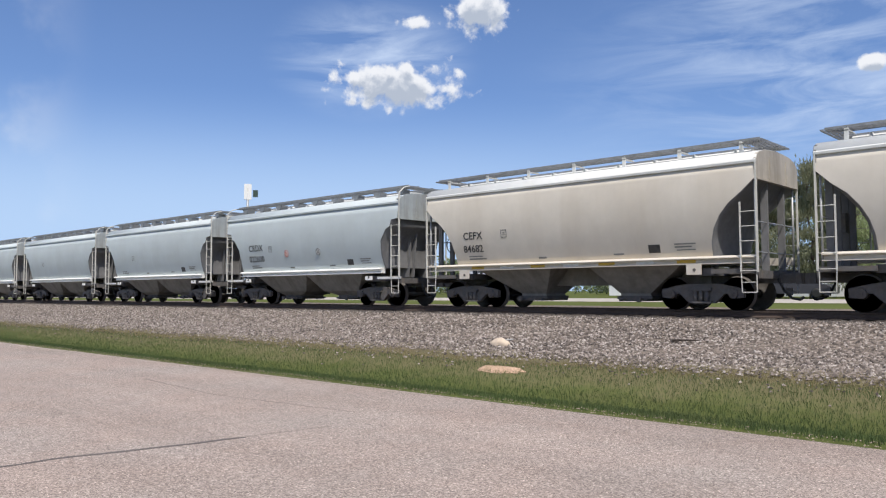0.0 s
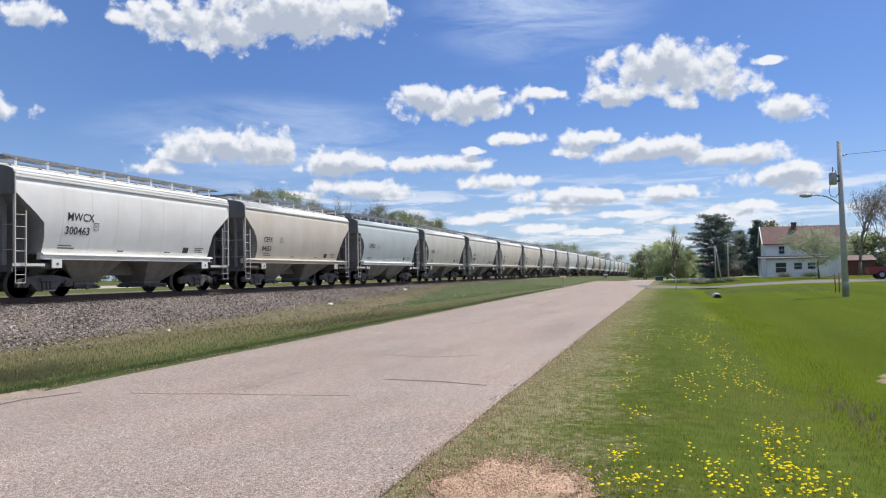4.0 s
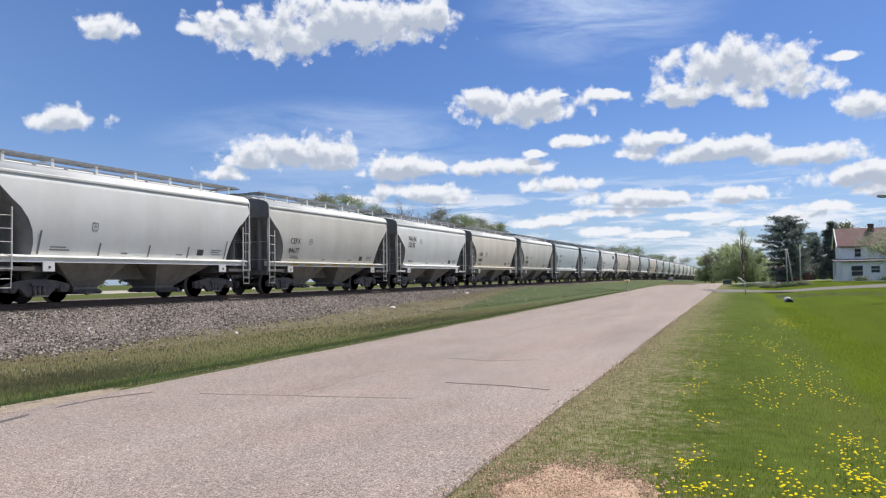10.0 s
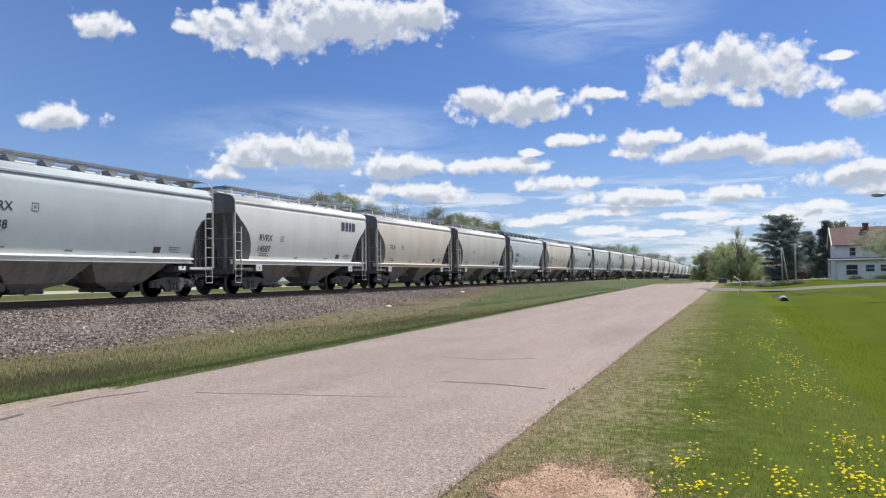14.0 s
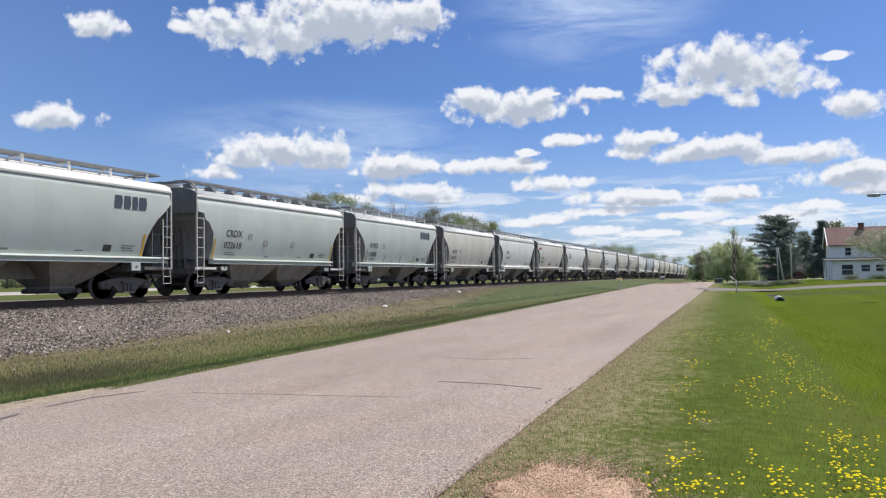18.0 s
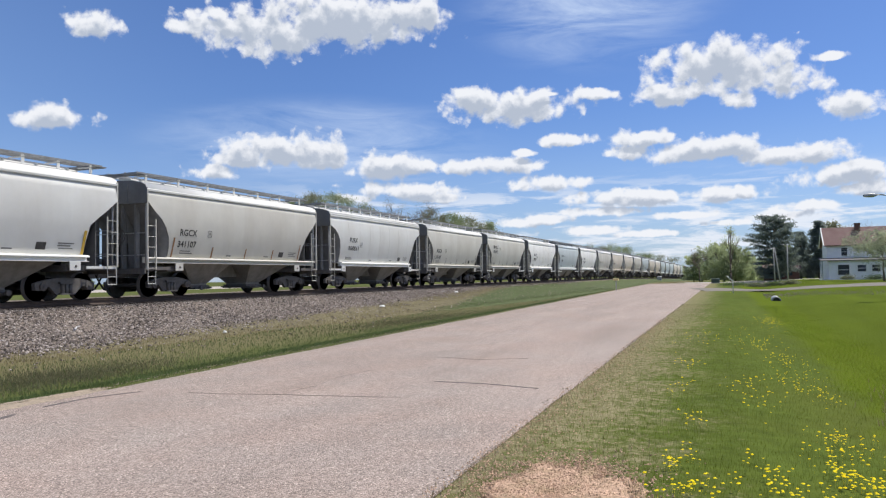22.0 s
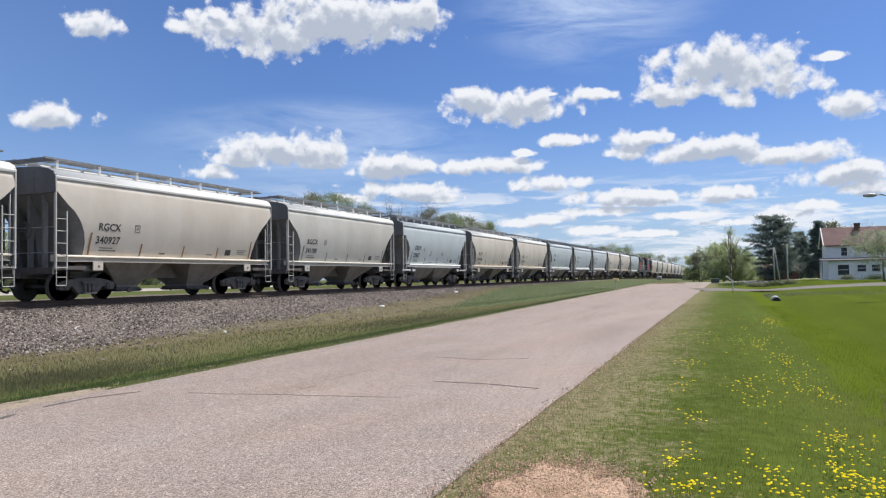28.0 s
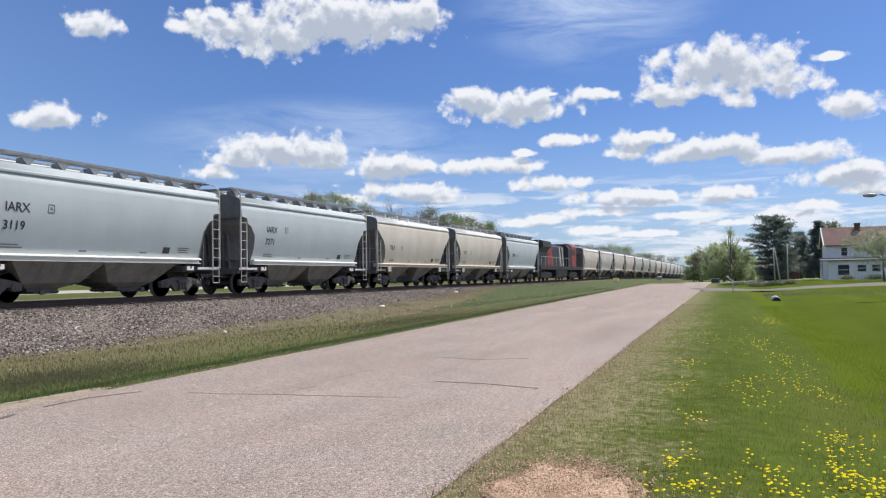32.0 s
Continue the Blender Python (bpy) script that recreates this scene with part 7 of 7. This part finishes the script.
for k, (x, y, w) in enumerate(((103, 1.2, 1.6), (104, -1.2, 1.1), (102.5, -3.4, 1.3), (103, -5.2, .9), (118.5, -16.5, 1.2), (118.8, -13.2, .9))):
    r_ = random.Random(k)
    bm = bmesh.new()
    for j in range(8):
        rod(bm, (0, 0, 0), (r_.uniform(-.5, .5) * w, r_.uniform(-.9, .9) * w, .3), .02, 4)
    top = holder("shrub", "low rounded dark shrub in a garden bed", "shrub", at=(x, y, land(x, y)))
    part("stems", bm, M_BARK, top)
    vs, fs = [], []
    for j in range(900):
        p = Vector((r_.gauss(0, .45) * w * .5, r_.gauss(0, .5) * w, abs(r_.gauss(0, .24)) + .05))
        u = Vector((r_.uniform(-1, 1), r_.uniform(-1, 1), r_.uniform(-.2, 1))).normalized() * .12
        q = u.orthogonal().normalized() * .05
        i0 = len(vs)
        vs += [tuple(p - q), tuple(p + q), tuple(p + u)]
        fs.append((i0, i0 + 1, i0 + 2))
    me = bpy.data.meshes.new("leaves")
    me.from_pydata(vs, [], fs)
    me.materials.append(M_OLIVE if k % 2 else M_SHRUB)
    part("leaves", me, None, top)
rock(104.6, -2.4, .55, .7, .55, M_ROCK, "grey boulder among the garden shrubs", 12)
rock(103.0, -4.3, .4, .5, .3, M_ROCK, "grey boulder among the garden shrubs", 13)

# ---- buildings ----
M_SIDING = paint("white_siding", (0.82, 0.82, 0.82), .6, var=.06, scale=3, dirt=(.5, .5, .48), dscale=.8, damount=.3)
M_ROOF = paint("red_brown_shingles", (0.170, 0.098, 0.090), .85, var=.25, scale=9, bump=.4, bscale=16)
M_BRICK = paint("red_brick", (0.22, 0.10, 0.07), .85, var=.2, scale=14, bump=.3, bscale=22, dirt=(.20, .09, .06), dscale=1.2)
M_SPIRE = paint("brown_slate", (0.115, 0.065, 0.055), .7, var=.2, scale=6)
M_TOWER = paint("dark_red_brick", (0.13, 0.07, 0.055), .85, var=.2, scale=12)
M_PANE = paint("window_glass", (0.03, 0.035, 0.045), .06, var=.05)
M_TRIM = paint("white_trim", (0.75, 0.75, 0.74), .5, var=.05)


def window(parent, y0, y1, z0, z1, x, label=""):
    """A window in a wall that faces -x."""
    bm = bmesh.new()
    for a in ((y0 - .1, y0, z0 - .1, z1 + .1), (y1, y1 + .1, z0 - .1, z1 + .1), (y0, y1, z1, z1 + .1), (y0, y1, z0 - .1, z0), (y0, y1, (z0 + z1) / 2 - .03, (z0 + z1) / 2 + .03)):
        box(bm, x - .08, x + .02, *a)
    w = part("window", bm, M_TRIM, parent, label or "white framed window")
    bm = bmesh.new()
    box(bm, x - .03, x - .01, y0, y1, z0, z1)
    part("pane", bm, M_PANE, w)
    return w


def farmhouse():
    x, y, z = 122.5, -11.05, .32
    top = holder("farmhouse", "white two-storey farmhouse with a red-brown roof", "house", at=(x, y, z))
    # main block: long side faces -x, runs to -y
    bm = bmesh.new()
    prism(bm, [(1.6, -.3), (8.2, -.3), (8.2, 5.1), (4.9, 7.5), (1.6, 5.1)], -11.2, -.2)
    wall = part("wall", bm, M_SIDING, top, "white clapboard walls")
    for s, (xa, za), (xb, zb) in ((0, (1.15, 4.85), (4.9, 7.56)), (1, (8.65, 4.85), (4.9, 7.56))):
        bm = bmesh.new()
        prism(bm, [(xa, za), (xb, zb), (xb, zb + .16), (xa, za + .16)], -11.6, .15)
        part("roof", bm, M_ROOF, top, "red-brown shingle roof")
    bm = bmesh.new()
    prism(bm, [(1.1, 4.75), (4.9, 7.5), (8.7, 4.75), (8.7, 5.02), (4.9, 7.78), (1.1, 5.02)], .15, .28)
    part("bargeboard", bm, M_TRIM, top, "white gable trim")
    bm = bmesh.new()
    box(bm, 4.0, 4.7, -4.9, -4.2, 6.6, 8.2)
    box(bm, 3.95, 4.75, -4.95, -4.15, 8.1, 8.25)
    part("chimney", bm, M_TOWER, top, "dark brick chimney")
    bm = bmesh.new()
    for i in range(24):
        box(bm, 1.57, 1.6, -11.2, -.2, .2 * i + .16, .2 * i + .185)
    part("clapboards", bm, M_SIDING, wall)
    # lower front room with a shed roof
    bm = bmesh.new()
    prism(bm, [(-.9, -.3), (1.6, -.3), (1.6, 3.0), (-.9, 2.75)], -8.2, -.2)
    part("front_room", bm, M_SIDING, top, "white single-storey front room")
    bm = bmesh.new()
    prism(bm, [(-1.3, 2.7), (1.65, 3.05), (1.65, 3.2), (-1.3, 2.85)], -8.5, .9)
    part("porch_roof", bm, paint("grey_shingles", (.16, .15, .15), .85, var=.2, scale=8), top, "low grey porch roof")
    bm = bmesh.new()
    box(bm, -.95, 1.7, -.2, .85, -.3, .12)
    for q in (-.8, 1.4):
        box(bm, q, q + .12, .65, .77, .1, 2.75)
    part("porch", bm, M_TRIM, top, "white side porch")
    window(top, -2.75, -1.35, .75, 2.15, -.9, "large dark front window")
    window(top, -4.85, -3.8, 1.2, 2.1, -.9)
    window(top, -6.6, -5.6, 1.2, 2.1, -.9)
    window(top, -2.85, -2.1, 3.5, 4.6, 1.6)
    window(top, -7.4, -6.6, 3.5, 4.6, 1.6)


farmhouse()


def pickup():
    x, y, z = 91.8, -21.5, .36
    top = holder("pickup_truck", "red pickup truck parked on the driveway", "pickup truck", at=(x, y, z))
    top.scale = (1.15, 1.15, 1.15)
    red = paint("red_car_paint", (.20, .02, .025), .35, var=.05)
    bm = bmesh.new()
    prism(bm, [(2.75, .5), (2.8, 1.1), (.9, 1.12), (.85, 1.1), (-1.5, 1.1), (-2.7, 1.0), (-2.75, .5)], -.95, .95, "x")
    part("body", bm, red, top)
    bm = bmesh.new()
    prism(bm, [(.9, 1.1), (.75, 1.75), (.55, 1.82), (-.7, 1.82), (-.95, 1.75), (-1.55, 1.1)], -.82, .82, "x")
    cab = part("cab", bm, red, top)
    bm = bmesh.new()
    prism(bm, [(.75, 1.15), (.64, 1.7), (-.72, 1.7), (-1.3, 1.15)], -.84, .84, "x")
    part("window", bm, M_PANE, cab, "dark side windows")
    for yy in (-1.7, 1.75):
        for s in (-1, 1):
            bm = bmesh.new()
            lathe(bm, [(.3, s * .98), (.4, s * .95), (.4, s * .72), (.3, s * .7)], 16, "x")
            w = part("wheel", bm, M_HOSE, top, "black tyre")
            w.matrix_basis = pose(0, yy, .40)
            bm = bmesh.new()
            lathe(bm, [(.2, s * .99), (.22, s * .96)], 12, "x")
            part("rim", bm, M_STEELG, w, "dull steel rim")


pickup()


def shed(x, y, w, d, h, m, roof_m, label, turn=0, name="outbuilding"):
    top = holder(name, label, "building", at=(x, y, land(x, y)), turn=turn)
    bm = bmesh.new()
    prism(bm, [(-d / 2, -.3), (d / 2, -.3), (d / 2, h), (0, h * 1.3), (-d / 2, h)], -w / 2, w / 2)
    part("wall", bm, m, top)
    for s in (-1, 1):
        bm = bmesh.new()
        prism(bm, [(s * (d / 2 + .3), h - .12), (0, h * 1.3 + .04), (0, h * 1.3 + .18), (s * (d / 2 + .3), h + .04)], -w / 2 - .3, w / 2 + .3)
        part("roof", bm, roof_m, top)
    for k in range(max(1, int(w / 3))):
        bm = bmesh.new()
        yy = -w / 2 + 1.2 + k * 3
        box(bm, -d / 2 - .03, -d / 2 + .02, yy, yy + .9, h * .4, h * .8)
        part("window", bm, M_PANE, top, "dark window")


M_METALW = paint("white_metal_siding", (.62, .63, .64), .45, .1, var=.06)
M_SHEDROOF = paint("grey_metal_roof", (.34, .35, .36), .5, .3, var=.1)
# the street side behind the railway; doors and windows look to -y
for q in ((-28, 78, 14, 7, 2.5, M_METALW, "long white metal building behind the street"), (-12, 70, 9, 6, 2.2, M_METALW, "low white building behind the street"),
          (-44, 88, 12, 7, 2.6, M_SIDING, "white house behind the street"), (30, 86, 12, 7, 2.5, M_SIDING, "white house behind the street"), (66, 98, 12, 8, 2.6, M_METALW, "white metal building behind the street"), (-75, 95, 14, 8, 2.8, M_SIDING, "white house behind the street")):
    shed(q[0], q[1], q[2], q[3], q[4], q[5], M_SHEDROOF, q[6], turn=90)
shed(150, -27, 7, 6, 2.5, paint("red_barn_paint", (.16, .055, .045), .8, var=.2), M_SPIRE, "red wooden shed behind the yard")
shed(158, -6.5, 6, 5, 2.2, M_TOWER, M_SPIRE, "low brown building behind the trees")


def church():
    x, y = -4.72, 92.0
    z = land(x, y)
    top = holder("church", "red brick church with a tall pointed brown spire", "church", at=(x, y, z))

    def p(name, pts, a, b, m, label="", axis="y", parent=None):
        bm = bmesh.new()
        prism(bm, pts, a, b, axis)
        return part(name, bm, m, parent or top, label)

    p("nave", [(-7.0, -.5), (7.0, -.5), (7.0, 8.0), (0, 15.2), (-7.0, 8.0)], 3.5, 28, M_BRICK, "red brick gabled nave")
    for s in (-1, 1):
        p("nave_roof", [(s * 7.6, 7.5), (0, 15.2), (0, 15.6), (s * 7.6, 7.9)], 3.1, 28.4, M_SPIRE, "dark brown roof")
    p("porch", [(-5.2, -.5), (5.2, -.5), (5.2, 6.2), (0, 11.2), (-5.2, 6.2)], -3.5, 3.5, M_BRICK, "gabled brick porch")
    for s in (-1, 1):
        p("porch_roof", [(s * 5.7, 5.75), (0, 11.2), (0, 11.55), (s * 5.7, 6.1)], -3.8, 3.5, M_SPIRE)
    p("tower", [(-1.65, 0), (1.65, 0), (1.65, 21.0), (-1.65, 21.0)], -.4, 2.9, M_TOWER, "square dark brick tower")
    p("cornice", [(-1.8, 15.6), (1.8, 15.6), (1.8, 16.0), (-1.8, 16.0)], -.55, 3.05, M_TRIM, "pale stone band")
    for s in (-1, 1):
        p("pinnacle", [(s * 1.35 - .3, 20.6), (s * 1.35 + .3, 20.6), (s * 1.35 + .25, 21.6), (s * 1.35 - .25, 21.6)], -.45, .15, M_SPIRE)
    p("gablet", [(-1.0, 17.8), (1.0, 17.8), (1.0, 19.0), (0, 20.6), (-1.0, 19.0)], -.6, -.4, M_SPIRE)
    bm = bmesh.new()
    lathe(bm, [(.42, -.7), (.42, -.62)], 16, "y", (0, 0, 18.7))
    part("clock_window", bm, M_TRIM, top, "round white louvred opening")
    bm = bmesh.new()
    n = 8
    ring = [bm.verts.new((1.55 * math.cos(6.283 * (i + .5) / n), 1.25 + 1.55 * math.sin(6.283 * (i + .5) / n), 20.6)) for i in range(n)]
    apex = bm.verts.new((0, 1.25, 29.0))
    for i in range(n):
        bm.faces.new((ring[i], ring[(i + 1) % n], apex))
    bm.faces.new(ring[::-1])
    part("spire", bm, M_SPIRE, top, "tall brown pointed spire")
    bm = bmesh.new()
    rod(bm, (0, 1.25, 28.6), (0, 1.25, 30.0), .05, 6)
    rod(bm, (-.35, 1.25, 29.55), (.35, 1.25, 29.55), .04, 6)
    lathe(bm, [(.02, 28.75), (.16, 28.9), (.02, 29.05)], 8, "z", (0, 1.25, 0))
    part("cross", bm, M_TRUCK, top, "thin dark metal cross")
    for s in (-1, 1):
        bm = bmesh.new()
        prism(bm, [(s * 3.3 - .45, 1.2), (s * 3.3 + .45, 1.2), (s * 3.3 + .45, 3.6), (s * 3.3, 4.3), (s * 3.3 - .45, 3.6)], -3.56, -3.48)
        part("window", bm, M_PANE, top, "pointed dark window")
    bm = bmesh.new()
    prism(bm, [(-.9, 0), (.9, 0), (.9, 2.6), (0, 3.6), (-.9, 2.6)], -3.56, -3.48)
    part("door", bm, M_SPIRE, top, "dark pointed door")


church()


def tall_sign():
    x, y = at(147, 92)
    top = holder("tall_sign", "white sign panel with a green edge on a tall pole", "sign", at=(x, y, land(x, y)), turn=-33)
    bm = bmesh.new()
    rod(bm, (0, 0, 0), (0, 0, 12.6), .14, 8)
    part("pole", bm, M_STEELG, top)
    bm = bmesh.new()
    box(bm, -.12, .12, -.42, .42, 11.3, 13.1)
    part("panel", bm, M_TRIM, top, "plain white panel")
    bm = bmesh.new()
    box(bm, -.13, .13, .58, 1.15, 11.6, 12.4)
    part("side_panel", bm, M_DKGREEN, top, "green side panel")


tall_sign()


def parked_car(x, y, turn, color, label):
    top = holder("parked_car", label, "car", at=(x, y, land(x, y) + .03), turn=turn)
    m = paint("car_paint", color, .3, var=.04)
    bm = bmesh.new()
    prism(bm, [(-2.25, .3), (2.25, .3), (2.3, .7), (1.9, .88), (1.0, .95), (-1.6, .95), (-2.2, .9), (-2.3, .6)], -.88, .88)
    part("body", bm, m, top)
    bm = bmesh.new()
    prism(bm, [(-1.7, .95), (-1.3, 1.4), (.2, 1.45), (.95, .95)], -.74, .74)
    part("cabin", bm, M_PANE, top, "dark windows")
    bm = bmesh.new()
    prism(bm, [(-1.25, 1.4), (-1.2, 1.48), (.15, 1.5), (.22, 1.44)], -.72, .72)
    part("roof", bm, m, top)
    for xx in (-1.4, 1.4):
        for s in (-1, 1):
            bm = bmesh.new()
            lathe(bm, [(.2, s * .9), (.32, s * .88), (.32, s * .68)], 14, "y")
            w = part("wheel", bm, M_HOSE, top)
            w.matrix_basis = pose(xx, 0, .32)


parked_car(-3.0, 50.5, 4, (.62, .62, .62), "white car parked behind the street")
parked_car(-17.0, 52.0, 0, (.05, .05, .06), "dark car parked behind the street")
parked_car(9.5, 51.0, 0, (.40, .41, .42), "silver car parked behind the street")
parked_car(36, 54, 5, (.62, .62, .62), "white car parked behind the street")
cabinet(7.2, 38.5, 2.6, 1.6, 1.4, M_STEELG, "large grey metal cabinet beside the street", "metal_cabinet")

motions()
